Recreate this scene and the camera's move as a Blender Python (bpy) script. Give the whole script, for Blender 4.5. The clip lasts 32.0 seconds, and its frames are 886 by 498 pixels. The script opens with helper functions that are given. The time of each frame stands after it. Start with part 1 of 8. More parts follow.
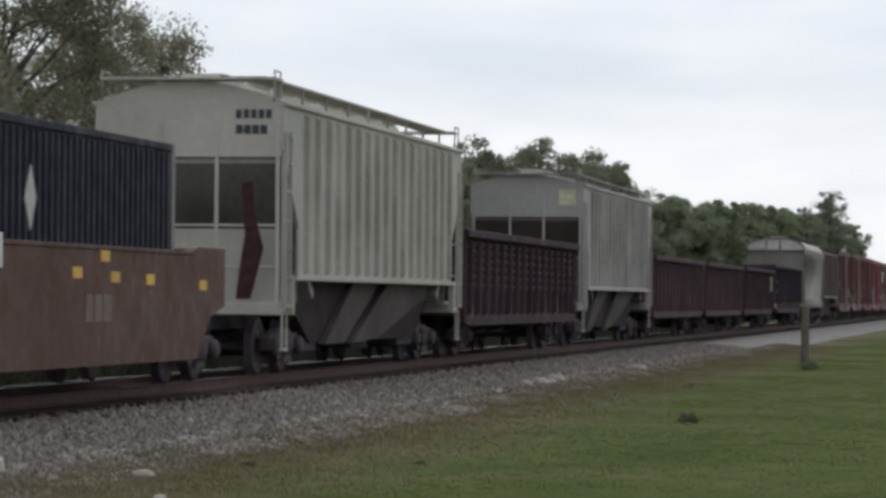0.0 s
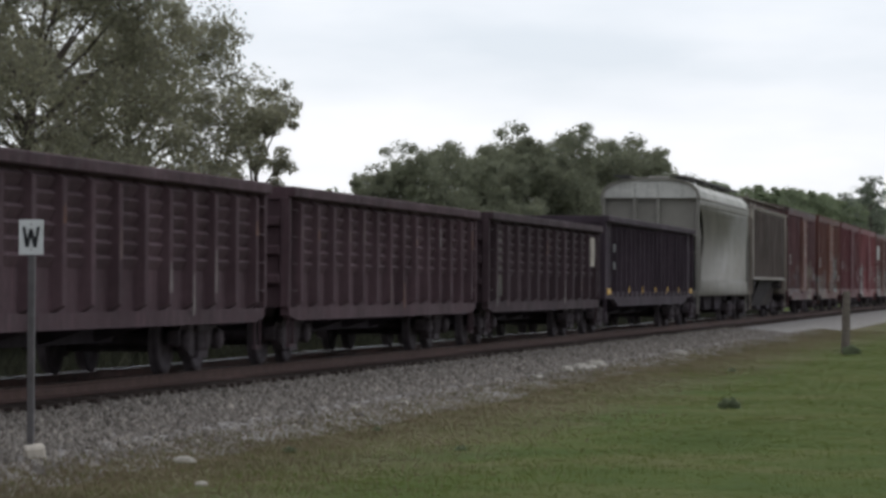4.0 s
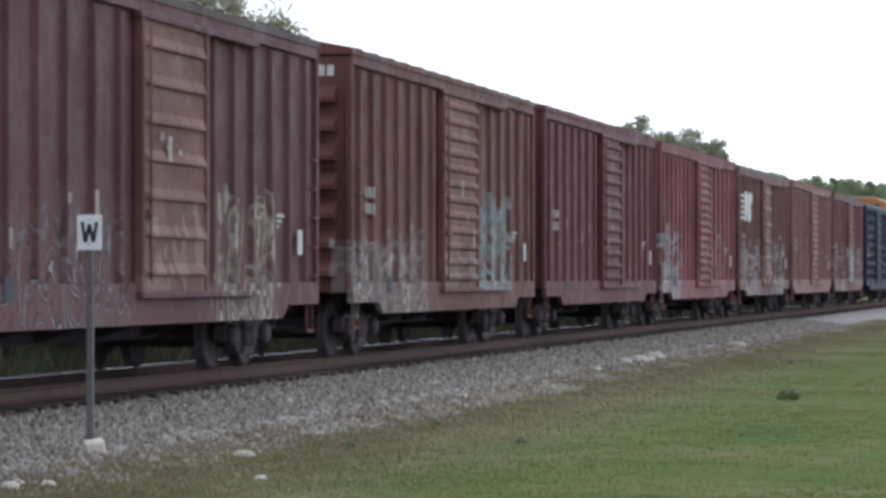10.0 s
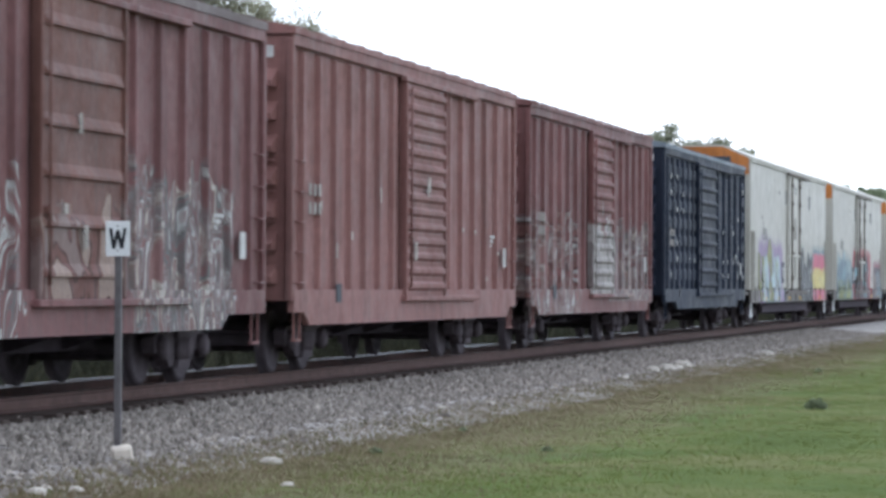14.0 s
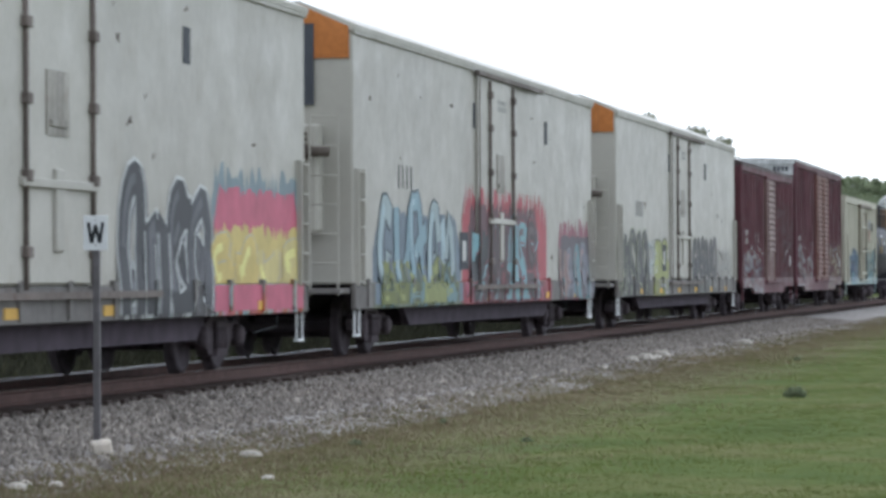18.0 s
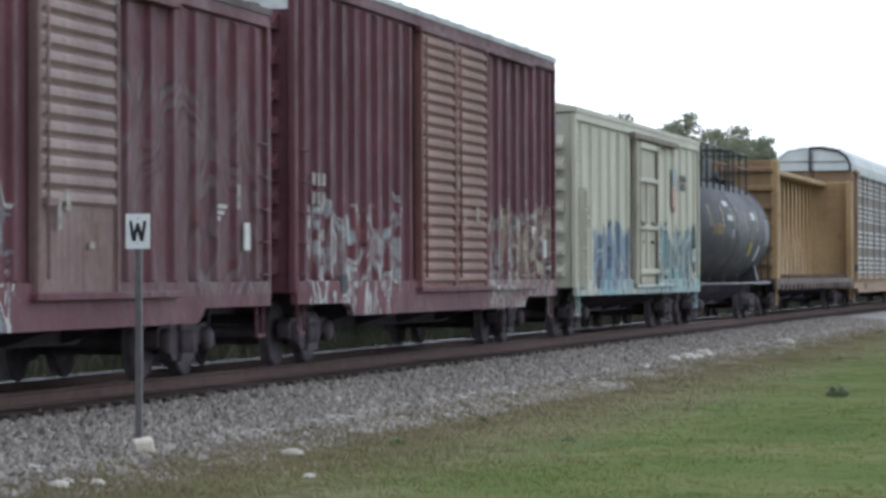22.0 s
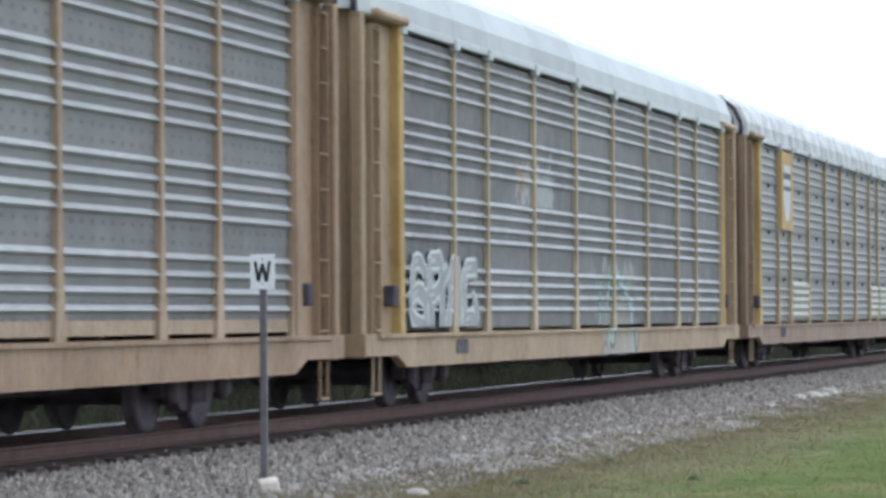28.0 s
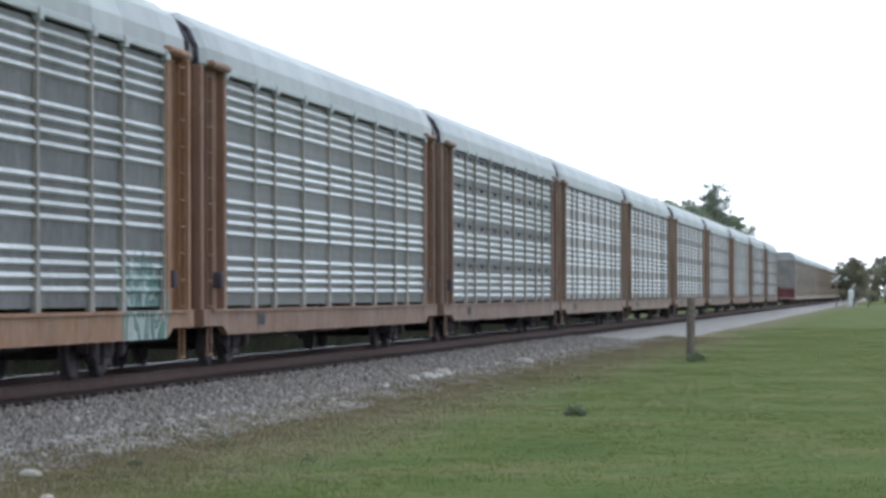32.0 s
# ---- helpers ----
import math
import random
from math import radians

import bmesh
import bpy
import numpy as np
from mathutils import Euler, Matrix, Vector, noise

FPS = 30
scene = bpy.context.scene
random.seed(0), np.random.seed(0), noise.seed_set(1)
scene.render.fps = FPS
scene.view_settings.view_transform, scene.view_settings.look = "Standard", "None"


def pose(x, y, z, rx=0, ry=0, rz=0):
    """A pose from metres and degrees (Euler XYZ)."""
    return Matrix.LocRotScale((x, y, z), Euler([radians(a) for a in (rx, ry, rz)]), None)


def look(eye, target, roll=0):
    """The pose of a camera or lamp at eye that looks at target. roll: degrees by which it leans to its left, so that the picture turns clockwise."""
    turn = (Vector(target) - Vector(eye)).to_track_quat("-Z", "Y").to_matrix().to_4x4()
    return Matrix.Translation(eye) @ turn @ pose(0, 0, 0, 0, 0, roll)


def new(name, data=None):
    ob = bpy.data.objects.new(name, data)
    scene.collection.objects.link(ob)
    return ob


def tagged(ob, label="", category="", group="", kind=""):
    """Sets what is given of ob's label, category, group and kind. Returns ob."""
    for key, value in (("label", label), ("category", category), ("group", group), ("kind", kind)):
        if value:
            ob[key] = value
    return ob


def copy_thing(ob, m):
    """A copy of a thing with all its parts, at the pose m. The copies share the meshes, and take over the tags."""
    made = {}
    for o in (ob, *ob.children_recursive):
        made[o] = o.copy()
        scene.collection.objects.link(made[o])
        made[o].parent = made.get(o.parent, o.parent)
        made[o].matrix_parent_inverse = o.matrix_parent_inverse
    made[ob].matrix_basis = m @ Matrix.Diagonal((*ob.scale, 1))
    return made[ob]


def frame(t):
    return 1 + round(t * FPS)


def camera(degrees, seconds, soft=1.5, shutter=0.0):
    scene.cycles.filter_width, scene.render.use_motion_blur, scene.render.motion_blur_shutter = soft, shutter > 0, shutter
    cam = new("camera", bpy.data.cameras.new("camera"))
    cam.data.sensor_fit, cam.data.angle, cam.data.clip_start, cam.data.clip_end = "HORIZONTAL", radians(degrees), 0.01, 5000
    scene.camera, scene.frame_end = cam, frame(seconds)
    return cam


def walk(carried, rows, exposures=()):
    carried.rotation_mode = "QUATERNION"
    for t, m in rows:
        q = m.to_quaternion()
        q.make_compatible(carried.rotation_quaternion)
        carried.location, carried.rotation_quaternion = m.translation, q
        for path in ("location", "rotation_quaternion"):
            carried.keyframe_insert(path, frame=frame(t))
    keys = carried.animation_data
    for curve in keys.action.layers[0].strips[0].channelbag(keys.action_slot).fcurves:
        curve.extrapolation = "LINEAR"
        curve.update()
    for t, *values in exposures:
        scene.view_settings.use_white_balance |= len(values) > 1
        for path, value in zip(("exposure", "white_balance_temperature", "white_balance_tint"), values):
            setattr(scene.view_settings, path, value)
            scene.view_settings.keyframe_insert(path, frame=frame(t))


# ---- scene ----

# ---------------------------------------------------------------- camera
EYE = (12.75, 0.0, 1.72)
PATH = [(0.0, 0.834, 9.368, 0.47), (0.5, 0.852, 9.496, 0.43), (1.0, 0.790, 9.557, 0.43), (1.5, 0.865, 9.471, 0.40),
        (2.0, 0.882, 9.628, 0.30), (2.5, 0.773, 9.531, 0.29), (3.0, 0.737, 10.035, 0.32), (3.5, 0.647, 10.006, 0.31),
        (5.5, 0.571, 10.440, 0.22), (6.0, 0.671, 10.628, 0.16), (6.5, 0.591, 10.704, 0.24), (7.0, 0.472, 10.884, 0.30),
        (7.5, 0.445, 11.140, 0.25), (8.0, 0.579, 10.980, 0.16), (8.5, 0.566, 10.966, 0.11), (9.0, 0.527, 10.949, 0.10),
        (9.5, 0.563, 10.813, 0.00), (10.0, 0.481, 10.986, -0.02), (10.5, 0.525, 10.964, 0.12), (11.0, 0.628, 11.068, 0.18),
        (11.5, 0.548, 11.252, 0.19), (12.0, 0.581, 11.248, 0.12), (12.5, 0.602, 11.328, 0.07), (13.0, 0.574, 11.370, 0.19),
        (13.5, 0.544, 11.366, 0.19), (14.0, 0.606, 11.450, 0.23), (14.5, 0.506, 11.527, 0.13), (15.0, 0.347, 11.768, 0.22),
        (15.5, 0.322, 11.741, 0.25), (17.5, 0.557, 10.921, -0.32), (18.0, 0.465, 11.088, -0.26), (18.5, 0.403, 11.608, -0.37),
        (19.0, 0.424, 11.764, -0.31), (19.5, 0.506, 11.775, -0.15), (20.0, 0.465, 11.745, -0.10), (20.5, 0.537, 11.763, -0.12),
        (21.0, 0.487, 11.762, -0.19), (21.5, 0.442, 11.694, -0.16), (22.0, 0.449, 11.779, -0.17), (22.5, 0.601, 11.702, -0.19),
        (23.0, 0.590, 11.944, 0.01), (23.5, 0.550, 12.120, -0.11), (24.0, 0.674, 12.225, -0.13), (24.5, 0.729, 12.387, -0.10),
        (25.0, 0.733, 12.548, -0.21), (25.5, 0.596, 12.993, -0.25), (27.5, 1.222, 14.134, -0.28), (28.0, 1.111, 13.826, -0.39),
        (28.5, 1.147, 13.262, -0.33), (29.0, 1.022, 12.216, -0.29), (29.5, 0.848, 11.005, -0.24), (30.0, 0.923, 10.199, -0.42),
        (30.5, 0.909, 9.102, -0.42), (31.0, 1.013, 8.241, -0.33), (31.5, 0.924, 7.516, -0.07), (32.0, 0.762, 7.477, -0.18)]
cam = camera(14.57, 32.0, soft=3.3, shutter=0.18)
walk(cam, [(t, pose(*EYE, 90 + up, 0, left) @ pose(0, 0, 0, 0, 0, lean)) for t, up, left, lean in PATH],
     exposures=[(0.0, -0.30, 6300, 13), (3.5, -0.26, 6300, 13), (6.0, 0.16, 6060, 13), (9.0, 0.47, 5910, 14), (13.0, 0.86, 5810, 14), (15.0, 0.87, 5710, 12), (18.0, 0.59, 5910, 12), (20.0, 0.47, 5910, 13), (22.0, 0.66, 5810, 11), (25.0, 0.98, 5710, 12), (28.0, 1.07, 5760, 12), (30.0, 1.06, 5760, 11), (32.0, 0.60, 5710, 10)])

# ---------------------------------------------------------------- sky and sun
SUN_EL, SUN_AZ = 50.0, -12.0   # degrees above the horizon; degrees from the track's far end towards the field
world = bpy.data.worlds.new("overcast_sky")
scene.world = world
world.use_nodes = True
wn, wl = world.node_tree.nodes, world.node_tree.links
bg = wn["Background"]
sky = wn.new("ShaderNodeTexSky")
sky.sky_type, sky.sun_disc = "NISHITA", False
sky.sun_elevation, sky.sun_rotation = radians(SUN_EL), radians(SUN_AZ)
sky_dim = wn.new("ShaderNodeMix")
sky_dim.data_type, sky_dim.blend_type = "RGBA", "MULTIPLY"
sky_dim.inputs["Factor"].default_value = 1.0
sky_dim.inputs["B"].default_value = (0.10, 0.10, 0.10, 1)
wl.new(sky.outputs["Color"], sky_dim.inputs["A"])
wc = wn.new("ShaderNodeTexCoord")
wm = wn.new("ShaderNodeMapping")
wm.inputs["Scale"].default_value = (4.0, 4.0, 16.0)
wl.new(wc.outputs["Generated"], wm.inputs["Vector"])
cn = wn.new("ShaderNodeTexNoise")
cn.inputs["Scale"].default_value, cn.inputs["Detail"].default_value, cn.inputs["Roughness"].default_value = 1.6, 6.0, 0.5
wl.new(wm.outputs["Vector"], cn.inputs["Vector"])
cr = wn.new("ShaderNodeValToRGB")
cr.color_ramp.elements[0].position, cr.color_ramp.elements[0].color = 0.34, (0.78, 0.84, 0.88, 1)
cr.color_ramp.elements[1].position, cr.color_ramp.elements[1].color = 0.62, (1.02, 1.04, 1.05, 1)
wl.new(cn.outputs["Fac"], cr.inputs["Fac"])
wmix = wn.new("ShaderNodeMix")
wmix.data_type = "RGBA"
wmix.inputs["Factor"].default_value = 0.9
wl.new(sky_dim.outputs["Result"], wmix.inputs["A"])
wl.new(cr.outputs["Color"], wmix.inputs["B"])
# the veiled sun brightens its half of the cloud sheet
sun_way = wn.new("ShaderNodeVectorMath")
sun_way.operation = "DOT_PRODUCT"
sun_way.inputs[1].default_value = (math.sin(radians(SUN_AZ)) * 0.85, math.cos(radians(SUN_AZ)) * 0.85, 0.5)
wl.new(wc.outputs["Generated"], sun_way.inputs[0])
half = wn.new("ShaderNodeMapRange")
half.inputs["From Min"].default_value, half.inputs["From Max"].default_value = -1.0, 1.0
half.inputs["To Min"].default_value, half.inputs["To Max"].default_value = 0.86, 1.05
wl.new(sun_way.outputs["Value"], half.inputs["Value"])
lit = wn.new("ShaderNodeMix")
lit.data_type, lit.blend_type = "RGBA", "MULTIPLY"
lit.inputs["Factor"].default_value = 1.0
wl.new(wmix.outputs["Result"], lit.inputs["A"])
wl.new(half.outputs["Result"], lit.inputs["B"])
wl.new(lit.outputs["Result"], bg.inputs["Color"])
bg.inputs["Strength"].default_value = 1.12
sun = new("sun", bpy.data.lights.new("sun", "SUN"))
sun.data.energy, sun.data.angle, sun.data.color = 0.9, radians(25), (1.0, 0.97, 0.92)
sx, sy = math.sin(radians(SUN_AZ)), math.cos(radians(SUN_AZ))
sun.matrix_world = look((60 * sx, 60 * sy, 60 * math.tan(radians(SUN_EL))), (0, 0, 0))

# ---------------------------------------------------------------- materials


def nodes_of(name):
    m = bpy.data.materials.new(name)
    m.use_nodes = True
    return m, m.node_tree.nodes, m.node_tree.links, m.node_tree.nodes["Principled BSDF"]


def noise_node(n, l, vec, scale, detail=4.0, rough=0.55, distort=0.0):
    t = n.new("ShaderNodeTexNoise")
    t.inputs["Scale"].default_value, t.inputs["Detail"].default_value = scale, detail
    t.inputs["Roughness"].default_value, t.inputs["Distortion"].default_value = rough, distort
    l.new(vec, t.inputs["Vector"])
    return t.outputs["Fac"]


def ramp(n, l, fac, stops, constant=False):
    r = n.new("ShaderNodeValToRGB")
    r.color_ramp.interpolation = "CONSTANT" if constant else "LINEAR"
    e = r.color_ramp.elements
    while len(e) < len(stops):
        e.new(0.5)
    for k, (p, c) in zip(e, stops):
        k.position, k.color = p, (*c, 1) if len(c) == 3 else c
    l.new(fac, r.inputs["Fac"])
    return r.outputs["Color"]


def mix(n, l, fac, a, b, mode="MIX"):
    x = n.new("ShaderNodeMix")
    x.data_type, x.blend_type = "RGBA", mode
    for key, value in (("Factor", fac), ("A", a), ("B", b)):
        s = x.inputs[key]
        if isinstance(value, tuple):
            s.default_value = (*value, 1) if len(value) == 3 else value
        elif isinstance(value, (int, float)):
            s.default_value = value
        else:
            l.new(value, s)
    return x.outputs["Result"]


def maths(n, l, op, a, b=0.0, clamp=False):
    x = n.new("ShaderNodeMath")
    x.operation, x.use_clamp = op, clamp
    for i, value in enumerate((a, b)):
        if isinstance(value, (int, float)):
            x.inputs[i].default_value = value
        else:
            l.new(value, x.inputs[i])
    return x.outputs["Value"]


def grey(v):
    return (v, v, v)


def add_bump(n, l, bsdf, fac, strength, dist):
    b = n.new("ShaderNodeBump")
    b.inputs["Strength"].default_value, b.inputs["Distance"].default_value = strength, dist
    l.new(fac, b.inputs["Height"])
    l.new(b.outputs["Normal"], bsdf.inputs["Normal"])


def paint(name, col, car=None, rust=0.35, rust_col=(0.10, 0.045, 0.028), dirt=0.4, dirt_col=(0.07, 0.06, 0.055), rough=0.55, metal=0.0, fade=0.25, patches=(), streak_at=0.58, grain=1.0, strokes=False, spec=0.15):
    """Weathered paint on steel: faded blotches, rust and grime streaks, sprayed patches with shapes of their own."""
    m, n, l, bsdf = nodes_of(name)
    tc = n.new("ShaderNodeTexCoord")
    if car:
        tc.object = car
    info = n.new("ShaderNodeObjectInfo")
    vec = tc.outputs["Object"]
    big = noise_node(n, l, vec, 0.55, 4)
    fine = noise_node(n, l, vec, 9.0, 5, 0.65)
    mp = n.new("ShaderNodeMapping")
    mp.inputs["Scale"].default_value = (5.0, 5.0, 0.35)
    l.new(vec, mp.inputs["Vector"])
    streak = noise_node(n, l, mp.outputs["Vector"], 1.3, 5, 0.6)
    mid = noise_node(n, l, vec, 2.3, 6, 0.65)
    hi = tuple(min(0.85, c * (1 + fade) + min(0.02, 0.12 * max(col))) for c in col)
    lo = tuple(c * (1 - fade) for c in col)
    c = ramp(n, l, big, [(0.3, tuple(0.96 * v for v in lo)), (0.7, tuple(0.96 * v for v in hi))])
    one = ramp(n, l, info.outputs["Random"], [(0.0, grey(0.90)), (1.0, grey(1.06))])
    c = mix(n, l, 1.0, c, one, "MULTIPLY")
    s = ramp(n, l, streak, [(streak_at - 0.08, grey(0)), (streak_at + 0.14, grey(1))])
    c = mix(n, l, maths(n, l, "MULTIPLY", s, dirt), c, dirt_col)
    r = ramp(n, l, mid, [(0.60, grey(0)), (0.72, grey(1))])
    c = mix(n, l, maths(n, l, "MULTIPLY", r, rust), c, rust_col)
    f = ramp(n, l, fine, [(0.35, grey(1 - 0.14 * grain)), (0.65, grey(1 + 0.08 * grain))])
    c = mix(n, l, 1.0, c, f, "MULTIPLY")
    if patches:
        sep = n.new("ShaderNodeSeparateXYZ")
        l.new(vec, sep.inputs["Vector"])
        flat = n.new("ShaderNodeMapping")
        flat.inputs["Scale"].default_value = (0.0, 1.0, 0.12)
        l.new(vec, flat.inputs["Vector"])
        spikes = noise_node(n, l, flat.outputs["Vector"], 2.6, 3, 0.6)
        edge = noise_node(n, l, vec, 3.5, 3, 0.6)
        jz = maths(n, l, "ADD", maths(n, l, "MULTIPLY", maths(n, l, "SUBTRACT", spikes, 0.5), 1.6), maths(n, l, "MULTIPLY", maths(n, l, "SUBTRACT", edge, 0.5), 0.35))
        jy = maths(n, l, "MULTIPLY", maths(n, l, "SUBTRACT", edge, 0.5), 1.3)
        yy = maths(n, l, "ADD", sep.outputs["Y"], jy)
        zz = maths(n, l, "ADD", sep.outputs["Z"], jz)
        near = maths(n, l, "GREATER_THAN", sep.outputs["X"], 1.2)
        for y0, y1, z0, z1, cols, scale, strength in patches:
            a = maths(n, l, "MULTIPLY", maths(n, l, "GREATER_THAN", yy, y0), maths(n, l, "LESS_THAN", yy, y1))
            b = maths(n, l, "MULTIPLY", maths(n, l, "GREATER_THAN", sep.outputs["Z"], z0), maths(n, l, "LESS_THAN", zz, z1))
            mask = maths(n, l, "MULTIPLY", maths(n, l, "MULTIPLY", a, b), near)
            pm = n.new("ShaderNodeMapping")
            pm.inputs["Location"].default_value = (0, y0 * 1.7, z1)
            pm.inputs["Scale"].default_value = (0.0, 1.0, 0.5)
            l.new(vec, pm.inputs["Vector"])
            pn = noise_node(n, l, pm.outputs["Vector"], scale, 0.6, 0.4, 1.1)
            stops = []
            k = len(cols)
            dark = tuple(0.25 * x for x in cols[k // 2])
            for i, cc in enumerate(cols):
                p = 0.34 + 0.34 * i / k
                if i:
                    stops.append((p - 0.022, dark))
                stops.append((p if i else 0.0, cc))
            pc = ramp(n, l, pn, stops, True)
            pc = mix(n, l, 1.0, pc, f, "MULTIPLY")
            wornm = ramp(n, l, fine, [(0.30, grey(0.45)), (0.45, grey(1.0))])
            if strokes:
                # bent strokes with bare paint between them, and thin runs below
                bands = []
                for i in range(6):
                    bands += [(0.30 + 0.07 * i, grey(1)), (0.342 + 0.07 * i, grey(0))]
                line = ramp(n, l, pn, [(0.0, grey(0))] + bands, True)
                runs = ramp(n, l, spikes, [(0.50, grey(0)), (0.62, grey(0.3))])
                wornm = maths(n, l, "MULTIPLY", wornm, maths(n, l, "MAXIMUM", line, runs))
            c = mix(n, l, maths(n, l, "MULTIPLY", maths(n, l, "MULTIPLY", mask, wornm), strength), c, pc)
    l.new(c, bsdf.inputs["Base Color"])
    rr = ramp(n, l, mid, [(0.3, grey(rough - 0.1)), (0.75, grey(min(1, rough + 0.25)))])
    l.new(rr, bsdf.inputs["Roughness"])
    bsdf.inputs["Metallic"].default_value = metal
    bsdf.inputs["Specular IOR Level"].default_value = spec
    add_bump(n, l, bsdf, mid, 0.25, 0.012)
    return m


def simple(name, col, rough=0.7, metal=0.0, var=0.25, scale=6.0, bump=0.2, dist=0.01):
    m, n, l, bsdf = nodes_of(name)
    tc = n.new("ShaderNodeTexCoord")
    info = n.new("ShaderNodeObjectInfo")
    a = noise_node(n, l, tc.outputs["Object"], scale, 5, 0.6)
    c = ramp(n, l, a, [(0.3, tuple(x * (1 - var) for x in col)), (0.7, tuple(min(0.9, x * (1 + var)) for x in col))])
    one = ramp(n, l, info.outputs["Random"], [(0.0, grey(0.85)), (1.0, grey(1.12))])
    c = mix(n, l, 1.0, c, one, "MULTIPLY")
    l.new(c, bsdf.inputs["Base Color"])
    bsdf.inputs["Roughness"].default_value, bsdf.inputs["Metallic"].default_value = rough, metal
    bsdf.inputs["Specular IOR Level"].default_value = 0.3
    add_bump(n, l, bsdf, a, bump, dist)
    return m


def island(name, stops, rough=0.9, trans=0.0, scale=8.0):
    """Varied by piece: for stones, grass blades and leaves that are joined."""
    m, n, l, bsdf = nodes_of(name)
    g = n.new("ShaderNodeNewGeometry")
    tc = n.new("ShaderNodeTexCoord")
    c = ramp(n, l, g.outputs["Random Per Island"], stops)
    a = noise_node(n, l, tc.outputs["Object"], scale, 3, 0.6)
    v = ramp(n, l, a, [(0.3, grey(0.72)), (0.7, grey(1.2))])
    c = mix(n, l, 1.0, c, v, "MULTIPLY")
    l.new(c, bsdf.inputs["Base Color"])
    bsdf.inputs["Roughness"].default_value = rough
    bsdf.inputs["Specular IOR Level"].default_value = 0.15
    if trans:
        t = n.new("ShaderNodeBsdfTranslucent")
        l.new(c, t.inputs["Color"])
        ms = n.new("ShaderNodeMixShader")
        ms.inputs[0].default_value = trans
        l.new(bsdf.outputs[0], ms.inputs[1])
        l.new(t.outputs[0], ms.inputs[2])
        l.new(ms.outputs[0], n["Material Output"].inputs["Surface"])
    return m


# grimy steels lifted and tinted purple: lens haze put into their base colour
M_STEEL = simple("grimy_cast_steel", (0.075, 0.061, 0.068), 0.9, 0.0, 0.35, 5)
M_WHEEL = simple("wheel_steel", (0.068, 0.056, 0.063), 0.85, 0.0, 0.3, 6)
M_UNDER = simple("underframe_grime", (0.056, 0.045, 0.056), 0.95, 0.0, 0.3, 3)
M_RAIL = simple("rusty_rail", (0.075, 0.042, 0.035), 0.8, 0.1, 0.3, 4)
M_RAILTOP = simple("polished_rail_head", (0.62, 0.62, 0.63), 0.22, 1.0, 0.08, 20, 0.05)
M_TIE = simple("creosoted_timber", (0.055, 0.04, 0.034), 0.95, 0.0, 0.35, 14, 0.5)
M_WHITE = simple("white_enamel", (0.72, 0.74, 0.74), 0.5, 0.0, 0.06, 7, 0.05)
M_BLACK = simple("black_enamel", (0.02, 0.022, 0.025), 0.5, 0.0, 0.1)
M_GALV = simple("galvanised_post", (0.17, 0.16, 0.165), 0.55, 0.6, 0.2, 9)
M_CONC = simple("pale_concrete", (0.52, 0.47, 0.40), 0.9, 0.0, 0.15, 12, 0.3)
M_LIME = simple("pale_limestone", (0.37, 0.345, 0.30), 0.9, 0.0, 0.25, 9, 0.4)
M_WOODPOST = simple("grey_weathered_wood", (0.16, 0.135, 0.115), 0.95, 0.0, 0.35, 18, 0.5)
M_BARK = simple("bark", (0.12, 0.10, 0.085), 0.95, 0.0, 0.4, 7, 0.6, 0.03)
M_MARK = simple("white_stencil", (0.47, 0.47, 0.455), 0.7, 0.0, 0.15)
M_DKMARK = simple("dark_stencil", (0.05, 0.055, 0.065), 0.7, 0.0, 0.15)
M_YEL = simple("yellow_reflector", (0.62, 0.36, 0.04), 0.5, 0.0, 0.12)
M_STONE = island("ballast_stone", [(0.0, (0.135, 0.119, 0.106)), (0.4, (0.2, 0.179, 0.159)), (0.85, (0.261, 0.237, 0.21)), (1.0, (0.333, 0.299, 0.258))])
M_BLADE = island("grass_blade", [(0.0, (0.096, 0.126, 0.032)), (0.6, (0.115, 0.143, 0.040)), (0.9, (0.142, 0.158, 0.054)), (1.0, (0.185, 0.17, 0.09))], 0.95, 0.45, 0.6)
M_DRY = island("dry_grass_blade", [(0.0, (0.155, 0.115, 0.078)), (0.5, (0.20, 0.16, 0.105)), (0.8, (0.145, 0.16, 0.065)), (1.0, (0.25, 0.215, 0.145))], 0.8, 0.2, 0.4)
# M_MIDLEAF, M_LEAF and M_LEAF2 are paler than foliage: haze held in the colour
M_MIDLEAF = island("broad_dark_leaf", [(0.0, (0.165, 0.178, 0.128)), (0.6, (0.222, 0.236, 0.162)), (1.0, (0.27, 0.28, 0.185))], 0.7, 0.5, 0.3)
# far below leaf tones: the shade behind the train is put into this colour
M_TALL = island("shade_dark_blade", [(0.0, (0.028, 0.030, 0.022)), (0.6, (0.045, 0.048, 0.032)), (1.0, (0.075, 0.072, 0.048))], 0.9, 0.2, 0.4)
M_LEAF = island("dark_oak_leaf", [(0.0, (0.207, 0.201, 0.155)), (0.6, (0.27, 0.27, 0.184)), (1.0, (0.345, 0.328, 0.218))], 0.7, 0.5, 0.3)
M_LEAF2 = island("green_leaf", [(0.0, (0.182, 0.221, 0.143)), (0.6, (0.24, 0.286, 0.176)), (1.0, (0.299, 0.332, 0.202))], 0.7, 0.5, 0.3)
M_NEEDLE = island("pine_needle", [(0.0, (0.15, 0.176, 0.137)), (1.0, (0.208, 0.234, 0.169))], 0.7, 0.4, 0.4)


